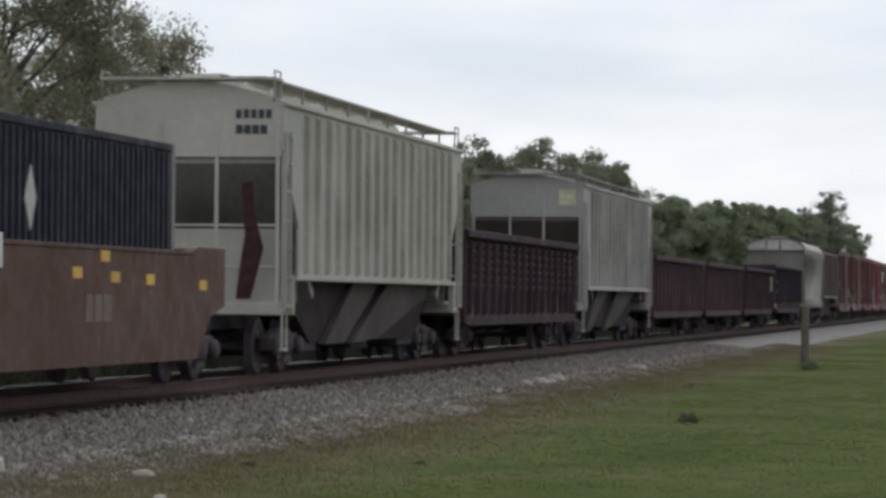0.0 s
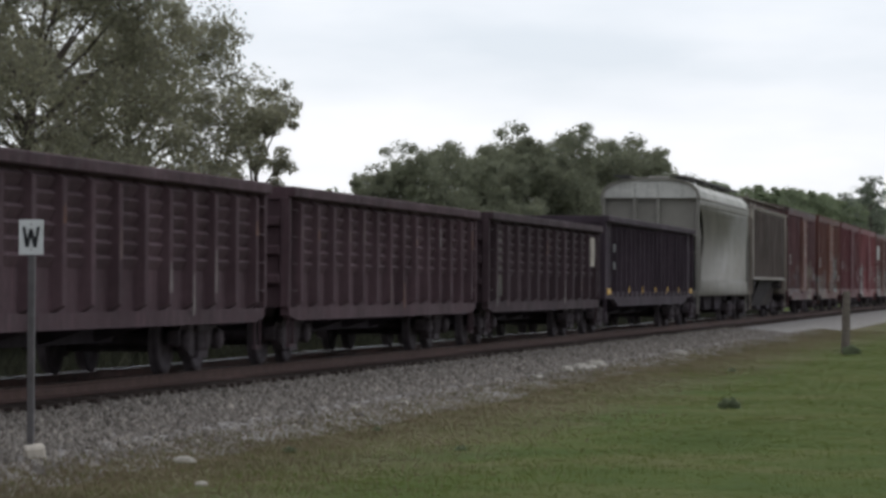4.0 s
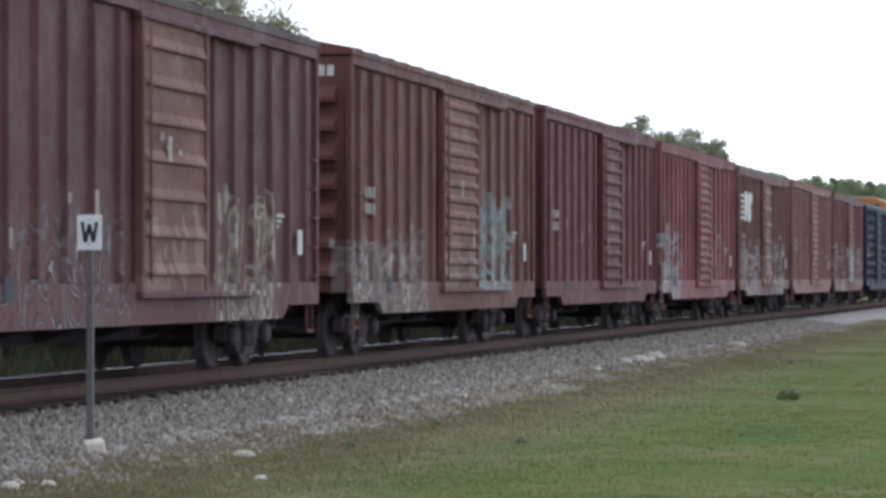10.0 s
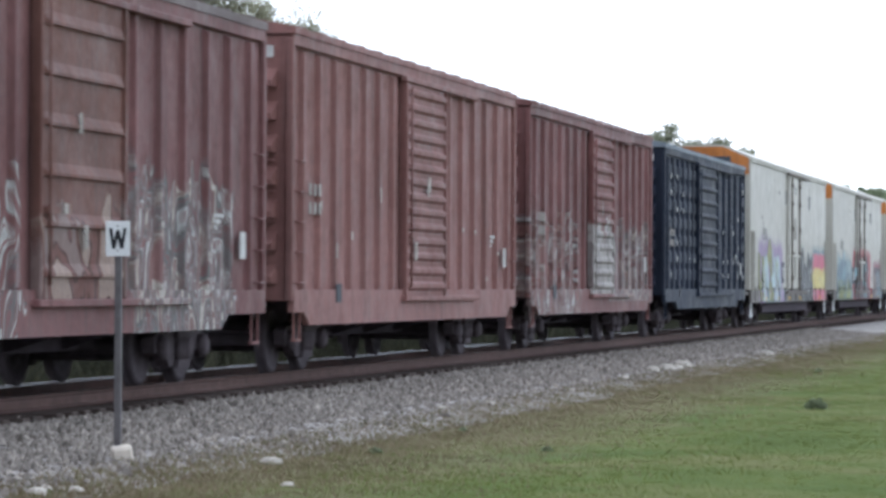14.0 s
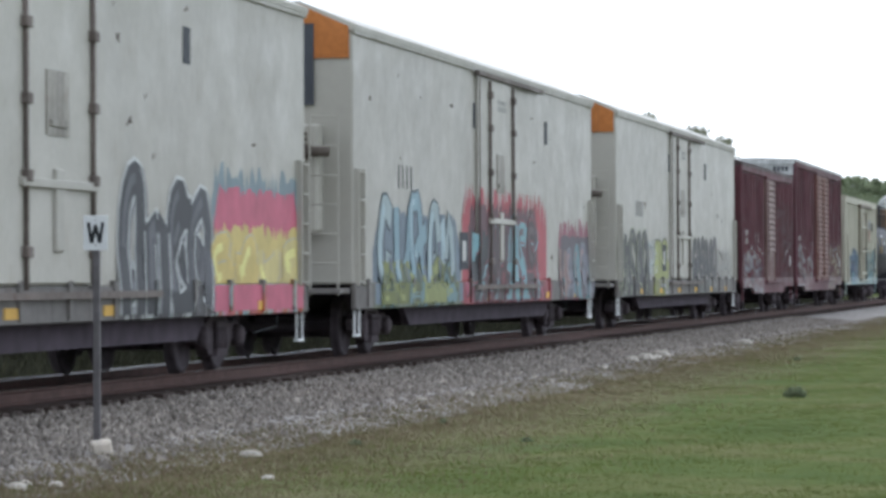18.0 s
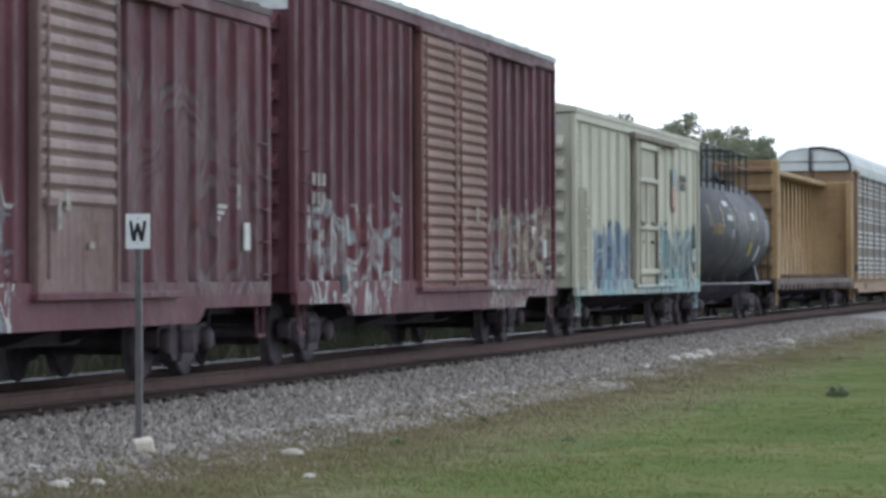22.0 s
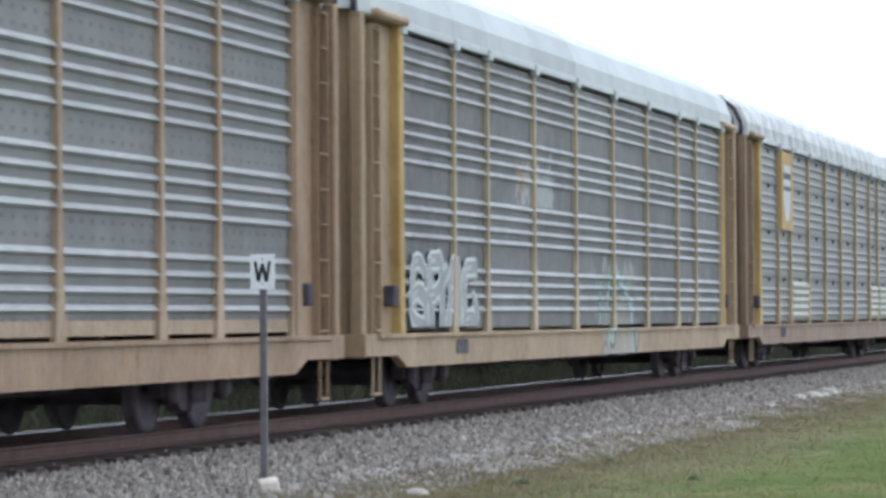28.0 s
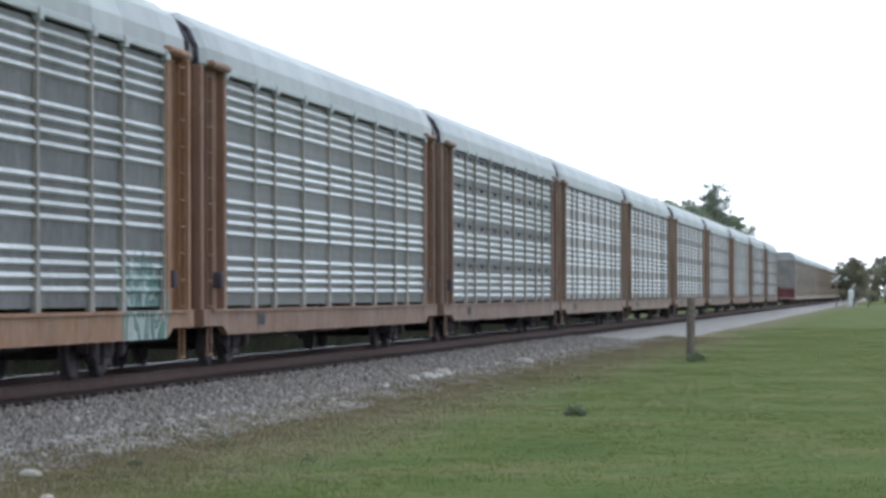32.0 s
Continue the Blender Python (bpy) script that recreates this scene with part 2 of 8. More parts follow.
def ground_material():
    m, n, l, bsdf = nodes_of("mown_grass_ground")
    tc = n.new("ShaderNodeTexCoord")
    vec = tc.outputs["Object"]
    a = noise_node(n, l, vec, 0.38, 7, 0.68)
    b = noise_node(n, l, vec, 7.0, 6, 0.7)
    c = ramp(n, l, a, [(0.32, (0.050, 0.078, 0.019)), (0.48, (0.074, 0.099, 0.027)), (0.58, (0.100, 0.110, 0.039)), (0.70, (0.140, 0.128, 0.066))])
    d = ramp(n, l, b, [(0.3, grey(0.80)), (0.7, grey(1.14))])
    c = mix(n, l, 1.0, c, d, "MULTIPLY")
    sep = n.new("ShaderNodeSeparateXYZ")
    l.new(vec, sep.inputs["Vector"])
    wob = maths(n, l, "MULTIPLY", maths(n, l, "SUBTRACT", noise_node(n, l, vec, 0.6, 4, 0.65), 0.5), 3.4)
    off = maths(n, l, "ABSOLUTE", maths(n, l, "ADD", sep.outputs["X"], wob))
    bare = ramp(n, l, maths(n, l, "DIVIDE", off, 10.0), [(0.44, grey(1)), (0.74, grey(0))])
    soil = ramp(n, l, b, [(0.3, (0.105, 0.085, 0.058)), (0.7, (0.20, 0.165, 0.115))])
    c = mix(n, l, maths(n, l, "MULTIPLY", bare, 0.8), c, soil)
    l.new(c, bsdf.inputs["Base Color"])
    bsdf.inputs["Roughness"].default_value = 0.95
    bsdf.inputs["Specular IOR Level"].default_value = 0.05
    add_bump(n, l, bsdf, b, 0.6, 0.04)
    return m


def ballast_material():
    m, n, l, bsdf = nodes_of("crushed_stone_bed")
    tc = n.new("ShaderNodeTexCoord")
    vec = tc.outputs["Object"]
    v = n.new("ShaderNodeTexVoronoi")
    v.inputs["Scale"].default_value = 16.0
    l.new(vec, v.inputs["Vector"])
    sepc = n.new("ShaderNodeSeparateColor")
    l.new(v.outputs["Color"], sepc.inputs["Color"])
    c = ramp(n, l, sepc.outputs["Red"], [(0.0, (0.132, 0.121, 0.113)), (0.5, (0.212, 0.196, 0.184)), (1.0, (0.32, 0.30, 0.278))])
    sep = n.new("ShaderNodeSeparateXYZ")
    l.new(vec, sep.inputs["Vector"])
    wob = maths(n, l, "MULTIPLY", maths(n, l, "SUBTRACT", noise_node(n, l, vec, 1.5, 4), 0.5), 0.5)
    off = maths(n, l, "ABSOLUTE", maths(n, l, "ADD", sep.outputs["X"], wob))
    # darker brown along the middle, fading out just past the tie ends
    inner_band = ramp(n, l, maths(n, l, "DIVIDE", off, 10.0), [(0.135, grey(1)), (0.17, grey(0))])
    c = mix(n, l, maths(n, l, "MULTIPLY", inner_band, 0.85), c, (0.062, 0.042, 0.036))
    l.new(c, bsdf.inputs["Base Color"])
    bsdf.inputs["Roughness"].default_value = 0.95
    add_bump(n, l, bsdf, v.outputs["Distance"], 0.9, 0.05)
    return m


M_GROUND, M_BED = ground_material(), ballast_material()

# ---------------------------------------------------------------- mesh building


class Geo:
    """Collects closed solids, to become one mesh."""

    def __init__(self):
        self.v, self.f, self.s = [], [], []

    def add(self, verts, faces, smooth=False):
        o = len(self.v)
        self.v.extend(verts)
        self.f.extend(tuple(i + o for i in f) for f in faces)
        self.s.extend([smooth] * len(faces))
        return self

    def box(self, x0, x1, y0, y1, z0, z1, c=0.0):
        if c <= 0:
            vs = [(x, y, z) for z in (z0, z1) for y in (y0, y1) for x in (x0, x1)]
            return self.add(vs, [(0, 2, 3, 1), (4, 5, 7, 6), (0, 1, 5, 4), (2, 6, 7, 3), (0, 4, 6, 2), (1, 3, 7, 5)])
        ring = lambda z, k: [(x0 + c, y0 + k, z), (x1 - c, y0 + k, z), (x1 - k, y0 + c, z), (x1 - k, y1 - c, z),
                             (x1 - c, y1 - k, z), (x0 + c, y1 - k, z), (x0 + k, y1 - c, z), (x0 + k, y0 + c, z)]
        return self.loft([ring(z0, c), ring(z0 + c, 0), ring(z1 - c, 0), ring(z1, c)])

    def loft(self, rings, smooth=False, caps=True):
        n = len(rings[0])
        vs = [p for r in rings for p in r]
        fs = [(i * n + j, i * n + (j + 1) % n, (i + 1) * n + (j + 1) % n, (i + 1) * n + j) for i in range(len(rings) - 1) for j in range(n)]
        self.add(vs, fs, smooth)
        if caps:
            o = len(self.v) - len(vs)
            self.f.extend([tuple(o + j for j in reversed(range(n))), tuple(o + (len(rings) - 1) * n + j for j in range(n))])
            self.s.extend([False, False])
        return self

    def prism(self, pts, a0, a1, axis="y"):
        put = {"y": lambda p, a: (p[0], a, p[1]), "x": lambda p, a: (a, p[0], p[1]), "z": lambda p, a: (p[0], p[1], a)}[axis]
        return self.loft([[put(p, a0) for p in pts], [put(p, a1) for p in pts]])

    def rod(self, p, q, r, n=6, r2=None, smooth=True):
        p, q = Vector(p), Vector(q)
        d = (q - p).normalized()
        u = d.orthogonal().normalized()
        w = d.cross(u)
        ring = lambda c, k: [tuple(c + k * (math.cos(2 * math.pi * i / n) * u + math.sin(2 * math.pi * i / n) * w)) for i in range(n)]
        return self.loft([ring(p, r), ring(q, r if r2 is None else r2)], smooth)

    def turned(self, profile, origin, axis="x", n=20, smooth=True):
        """A lathed solid: profile of (along, radius)."""
        ox, oy, oz = origin
        rings = []
        for a, r in profile:
            ring = []
            for i in range(n):
                k = 2 * math.pi * i / n
                ring.append({"x": (ox + a, oy + r * math.cos(k), oz + r * math.sin(k)),
                             "y": (ox + r * math.sin(k), oy + a, oz + r * math.cos(k)),
                             "z": (ox + r * math.cos(k), oy + r * math.sin(k), oz + a)}[axis])
            rings.append(ring)
        return self.loft(rings, smooth)

    def mesh(self, name):
        me = bpy.data.meshes.new(name)
        me.from_pydata(self.v, [], self.f)
        me.polygons.foreach_set("use_smooth", self.s)
        bm = bmesh.new()
        bm.from_mesh(me)
        bmesh.ops.recalc_face_normals(bm, faces=bm.faces)
        bm.to_mesh(me)
        bm.free()
        return me


def part(name, geo, material, parent, label="", at=None):
    """One mesh object under a thing or a part. geo: a Geo, or a mesh to share."""
    me = geo.mesh(name) if isinstance(geo, Geo) else geo
    if not me.materials:
        me.materials.append(material)
    ob = new(name, me)
    ob.parent = parent
    if at:
        ob.location = at
    if me.materials[0] != material:
        ob.material_slots[0].link = "OBJECT"
        ob.material_slots[0].material = material
    return tagged(ob, label)


def thing(name, label, category, group="", kind="", at=(0, 0, 0)):
    ob = new(name)
    ob.location = at
    ob.empty_display_size = 0.3
    return tagged(ob, label, category, group, kind)


CACHE = {}


def shared(key, build):
    if key not in CACHE:
        CACHE[key] = build().mesh(key[0] if isinstance(key, tuple) else key)
    return CACHE[key]


# ---------------------------------------------------------------- the setting
RAIL_Z = 0.5


def bed_height(x):
    x = abs(x)
    return 0.22 if x < 2.0 else max(-0.05, 0.22 - 0.22 * (x - 2.0) / 2.6)


def lie(x, y):
    """Height of the open ground, nearly flat."""
    n1 = noise.noise((x * 0.16, y * 0.07, 3.0))
    fade_in = min(1.0, max(0.0, (abs(x) - 4.0) / 4.0))
    return 0.05 * n1 * fade_in


def build_ground():
    xs = [-3000, -1200, -500, -200, -90] + [-60 + 3 * i for i in range(16)] + [-12 + 0.8 * i for i in range(60)] + [40, 60, 110, 260, 700, 1600, 3000]
    ys = [-3000, -1000, -400, -150, -60, -20] + [0.0 + 1.5 * i for i in range(120)] + [185 + 12 * i for i in range(35)] + [700, 1100, 1800, 3000]
    nx = len(xs)
    vs = [(x, y, lie(x, y) if abs(x) < 60 and 0 < y < 600 else 0.0) for y in ys for x in xs]
    fs = [(j * nx + i, j * nx + i + 1, (j + 1) * nx + i + 1, (j + 1) * nx + i) for j in range(len(ys) - 1) for i in range(nx - 1)]
    g = Geo()
    g.add(vs, fs, True)
    me = g.mesh("ground")
    me.materials.append(M_GROUND)
    tagged(new("ground", me), "mown green grass field with bare patches beside the railway", "ground", kind="structure")
    g = Geo()
    sect = [(-4.7, -0.3), (4.7, -0.3), (4.7, -0.02), (4.0, 0.055), (3.0, 0.137), (2.0, 0.22), (1.0, 0.25), (-1.0, 0.25), (-2.0, 0.22), (-4.7, -0.02)]
    rings = []
    for y in [-1500, -500, -100] + [-20 + 1.0 * i for i in range(180)] + [170 + 15 * i for i in range(40)] + [1000, 1600, 2500]:
        ring = []
        for k, (x, z) in enumerate(sect):
            w = 0.22 * noise.noise((y * 0.35, x, 7.7)) + 0.12 * noise.noise((y * 1.3, x, 2.2)) if 2 <= k <= 4 else 0
            ring.append((x + w * (1.0 if x > 3.5 else 0.3), y, z))
        rings.append(ring)
    g.loft(rings, True)
    me = g.mesh("ballast")
    me.materials.append(M_BED)
    tagged(new("ballast", me), "grey crushed stone ballast bed under the railway track", "ballast", kind="structure")


build_ground()


def build_track():
    track = thing("railway_track", "single railway track on dark timber ties with worn rails", "railway track", kind="structure")
    sect = [(-0.075, 0), (0.075, 0), (0.075, 0.012), (0.012, 0.03), (0.012, 0.125), (0.036, 0.14), (0.036, 0.164), (-0.036, 0.164), (-0.036, 0.14), (-0.012, 0.125), (-0.012, 0.03), (-0.075, 0.012)]
    for x in (-0.755, 0.755):
        rail = part("rail", Geo().prism([(x + a, RAIL_Z - 0.17 + b) for a, b in sect], -1500, 2500), M_RAIL, track)
        gx = sorted((x - math.copysign(0.032, x), x - math.copysign(0.0385, x)))
        part("gauge_face", Geo().box(gx[0], gx[1], -1500, 2500, RAIL_Z - 0.032, RAIL_Z - 0.004), M_RAILTOP, rail, "polished inner rail face")
        part("rail_head", Geo().prism([(x - 0.034, RAIL_Z - 0.007), (x + 0.034, RAIL_Z - 0.007), (x + 0.028, RAIL_Z), (x - 0.028, RAIL_Z)], -1500, 2500), M_RAILTOP, rail, "polished shiny rail head")
    tie = shared("tie", lambda: Geo().box(-1.3, 1.3, -0.115, 0.115, 0.10, RAIL_Z - 0.172, 0.012))
    rng = random.Random(4)
    for i in range(290):
        ob = part("tie", tie, M_TIE, track, at=(rng.uniform(-0.04, 0.04), 22 + 0.55 * i, rng.uniform(-0.012, 0)))
        ob.rotation_euler[2] = rng.uniform(-0.012, 0.012)
    g = Geo()
    for i in range(700):
        y = 22 + 0.55 * (290 + i)
        g.box(-1.3, 1.3, y - 0.115, y + 0.115, 0.10, RAIL_Z - 0.172)
    tagged(part("far_ties", g, M_TIE, track), kind="stuff")


build_track()


# ---------------------------------------------------------------- railway wagons: shared pieces
SPEED = 19.37
TRAIN = []     # every moving thing and its place along the track at the start


def wagon(name, label, category, s0, s1, group=""):
    """A thing of the train whose side reaches from s0 to s1 along the track at the start."""
    ob = thing(name, label, category, group, at=(0, (s0 + s1) / 2, RAIL_Z))
    TRAIN.append((ob, (s0 + s1) / 2))
    return ob, (s1 - s0) / 2


def side_frame():
    g = Geo()
    pts = [(-1.12, 0.40), (-1.12, 0.58), (-0.95, 0.66), (-0.6, 0.62), (-0.42, 0.72), (0.42, 0.72), (0.6, 0.62), (0.95, 0.66), (1.12, 0.58), (1.12, 0.40),
           (0.92, 0.36), (0.70, 0.42), (0.46, 0.22), (-0.46, 0.22), (-0.70, 0.42), (-0.92, 0.36)]
    g.prism(pts, 0.92, 1.08, "x")
    g.prism([(-0.30, 0.20), (0.30, 0.20), (0.24, 0.30), (-0.24, 0.30)], 0.88, 1.14, "x")
    for y in (-0.17, 0.0, 0.17):
        g.rod((1.10, y, 0.30), (1.10, y, 0.56), 0.065, 8)
    g.box(0.90, 1.15, -0.28, 0.28, 0.56, 0.66, 0.02)
    for y in (-0.89, 0.89):
        g.turned([(1.05, 0.10), (1.05, 0.15), (1.16, 0.15), (1.20, 0.09)], (0, y, 0.457), "x", 12)
    return g


def wheelset():
    """Two flanged wheels pressed on one axle, lathed in one piece."""
    half = [(1.10, 0.07), (0.98, 0.075), (0.90, 0.085), (0.86, 0.12), (0.83, 0.14), (0.815, 0.36), (0.84, 0.38), (0.84, 0.455), (0.785, 0.458), (0.735, 0.463), (0.73, 0.487), (0.71, 0.487), (0.705, 0.40), (0.76, 0.36), (0.76, 0.14), (0.71, 0.12), (0.70, 0.085)]
    return Geo().turned([(-a, r) for a, r in half] + [(a, r) for a, r in reversed(half)], (0, 0, 0), "x", 28)


WHEELS = {-0.89: [], 0.89: []}


def truck(car, y, mat=None):
    mat = mat or M_STEEL
    me = shared("truck", lambda: Geo().box(-1.0, 1.0, -0.2, 0.2, 0.44, 0.70, 0.03).box(-0.6, 0.6, -0.85, 0.85, 0.52, 0.60, 0.02).rod((0, 0, 0.6), (0, 0, 0.82), 0.2, 12).box(-0.95, 0.95, -0.36, -0.26, 0.28, 0.42).box(-0.95, 0.95, 0.26, 0.36, 0.28, 0.42))
    t = part("truck", me, mat, car, "dark cast steel two-axle truck", at=(0, y, 0))
    sf = shared("side_frame", side_frame)
    a = part("side_frame", sf, mat, t)
    b = part("side_frame", sf, mat, t)
    b.rotation_euler[2] = math.pi
    for dy in (-0.89, 0.89):
        WHEELS[dy].append(part("wheelset", shared("wheelset", wheelset), M_WHEEL, t, at=(0, dy, 0.457)))


def coupler(car, y, sign, reach=0.75, mat=None):
    def build():
        g = Geo()
        g.box(-0.16, 0.16, -0.5, 0.28, 0.70, 0.98, 0.03)
        g.box(-0.07, 0.07, 0.2, reach - 0.1, 0.78, 0.92, 0.02)
        g.box(-0.14, 0.12, reach - 0.16, reach + 0.02, 0.70, 1.00, 0.04)
        return g
    ob = part("coupler", shared(("coupler", reach), build), mat or M_STEEL, car, at=(0, y, 0))
    if sign < 0:
        ob.rotation_euler[2] = math.pi
    g = Geo()
    g.rod((0.35, y, 0.9), (0.38, y + sign * 0.25, 0.5), 0.02, 6).rod((0.38, y + sign * 0.25, 0.5), (0.3, y + sign * reach, 0.42), 0.02, 6)
    part("brake_hose", g, M_BLACK, car)


def ladder(car, mat, x, y, z0, z1, width=0.42, axis="y", step=0.38, name="ladder", label="", stand=0.07):
    """Upright ladder on a side (axis y) or an end (axis x) of a wagon."""
    g = Geo()
    n = max(2, int((z1 - z0) / step))
    if axis == "y":
        rung = shared(("rung", axis, width), lambda: Geo().rod((0, -width / 2, 0), (0, width / 2, 0), 0.014, 5))
    else:
        rung = shared(("rung", axis, width), lambda: Geo().rod((-width / 2, 0, 0), (width / 2, 0, 0), 0.014, 5))
    for k in (-0.5, 0.5):
        if axis == "y":
            g.box(x - stand, x + 0.012, y + k * width - 0.014, y + k * width + 0.014, z0 - 0.05, z1 + 0.05)
        else:
            g.box(x + k * width - 0.014, x + k * width + 0.014, y - 0.012, y + 0.012, z0 - 0.05, z1 + 0.05)
    rails = part(name, g, mat, car, label)
    for i in range(n + 1):
        part("rung", rung, mat, rails, at=(x, y, z0 + (z1 - z0) * i / n))
    return rails


def grab_irons(car, mat, x, y, z0, z1, n, width=0.42, axis="y"):
    me_key = ("grab_iron", axis, width)
    def build():
        g = Geo()
        if axis == "y":
            g.rod((0.075, -width / 2, 0), (0.075, width / 2, 0), 0.014, 5)
            for k in (-0.5, 0.5):
                g.rod((0, k * width, 0), (0.075, k * width, 0), 0.014, 5)
        else:
            g.rod((-width / 2, -0.075, 0), (width / 2, -0.075, 0), 0.014, 5)
            for k in (-0.5, 0.5):
                g.rod((k * width, 0, 0), (k * width, -0.075, 0), 0.014, 5)
        return g
    for i in range(n):
        part("grab_iron", shared(me_key, build), mat, car, at=(x, y, z0 + (z1 - z0) * i / max(1, n - 1)))


def stirrup(car, mat, x, y, z0, z1, width=0.36):
    g = Geo()
    g.box(x - 0.03, x, y - width / 2, y - width / 2 + 0.03, z0, z1).box(x - 0.03, x, y + width / 2 - 0.03, y + width / 2, z0, z1).box(x - 0.05, x + 0.01, y - width / 2, y + width / 2, z0 - 0.025, z0 + 0.01)
    part("step", g, mat, car)


def running_gear(car, h, tr, reach=0.75, top=1.0, mat=None, bearers=4):
    for y in (-h + tr, h - tr):
        truck(car, y, mat)
    coupler(car, -h, -1, reach)
    coupler(car, h, 1, reach)
    g = Geo().prism([(-h, 0.72), (-h, top), (h, top), (h, 0.72), (h - tr - 1.2, 0.72), (h - tr - 1.9, 0.44), (-h + tr + 1.9, 0.44), (-h + tr + 1.2, 0.72)], -0.35, 0.35, "x")
    part("centre_sill", g, M_UNDER, car)
    part("air_reservoir", shared("air_reservoir", lambda: Geo().rod((0.55, -1.5, 0.78), (0.55, -0.2, 0.78), 0.2, 12)), M_UNDER, car)
    part("brake_cylinder", shared("brake_cylinder", lambda: Geo().rod((-0.5, 0.6, 0.8), (-0.5, 1.3, 0.8), 0.16, 10)), M_UNDER, car)
    for y in spread(-h + tr + 1.4, h - tr - 1.4, bearers):
        part("cross_bearer", shared(("cross_bearer", top), lambda: Geo().prism([(-1.36, top - 0.22), (-1.36, top), (1.36, top), (1.36, top - 0.22), (0.4, 0.46), (-0.4, 0.46)], -0.05, 0.05)), M_UNDER, car, at=(0, y, 0))
    part("brake_rod", Geo().rod((0.25, -h + tr, 0.62), (0.55, -1.5, 0.74), 0.022, 5), M_UNDER, car)


def bars(car, mat, x, y, z, rows, h, name="stencil", gap=0.07):
    """Rows of plain bars in place of lettering, on the near side. rows: lists of bar widths."""
    g = Geo()
    for r, widths in enumerate(rows):
        yy = y
        for w in widths:
            g.box(x - 0.004, x + 0.004, yy, yy + w, z - r * h * 1.5 - h, z - r * h * 1.5)
            yy += w + gap
    tagged(part(name, g, mat, car), kind="stuff")


def rib_mesh(z0, z1, depth, wide, name="side_post"):
    return shared((name, round(z0, 3), round(z1, 3), depth, wide), lambda: Geo().loft(
        [[(0, -wide / 2, z0), (depth, -wide * 0.32, z0 + depth * 0.6), (depth, wide * 0.32, z0 + depth * 0.6), (0, wide / 2, z0)],
         [(0, -wide / 2, z1), (depth, -wide * 0.32, z1 - depth * 0.6), (depth, wide * 0.32, z1 - depth * 0.6), (0, wide / 2, z1)]]))


def ribs(car, mat, ys, z0, z1, x=1.46, depth=0.07, wide=0.2, name="side_post"):
    me = rib_mesh(z0, z1, depth, wide, name)
    for y in ys:
        part(name, me, mat, car, at=(x, y, 0))
        o = part(name, me, mat, car, at=(-x, y, 0))
        o.rotation_euler[2] = math.pi


def spread(a, b, n):
    return [a + (b - a) * (i + 0.5) / n for i in range(n)]


# ---------------------------------------------------------------- box wagons


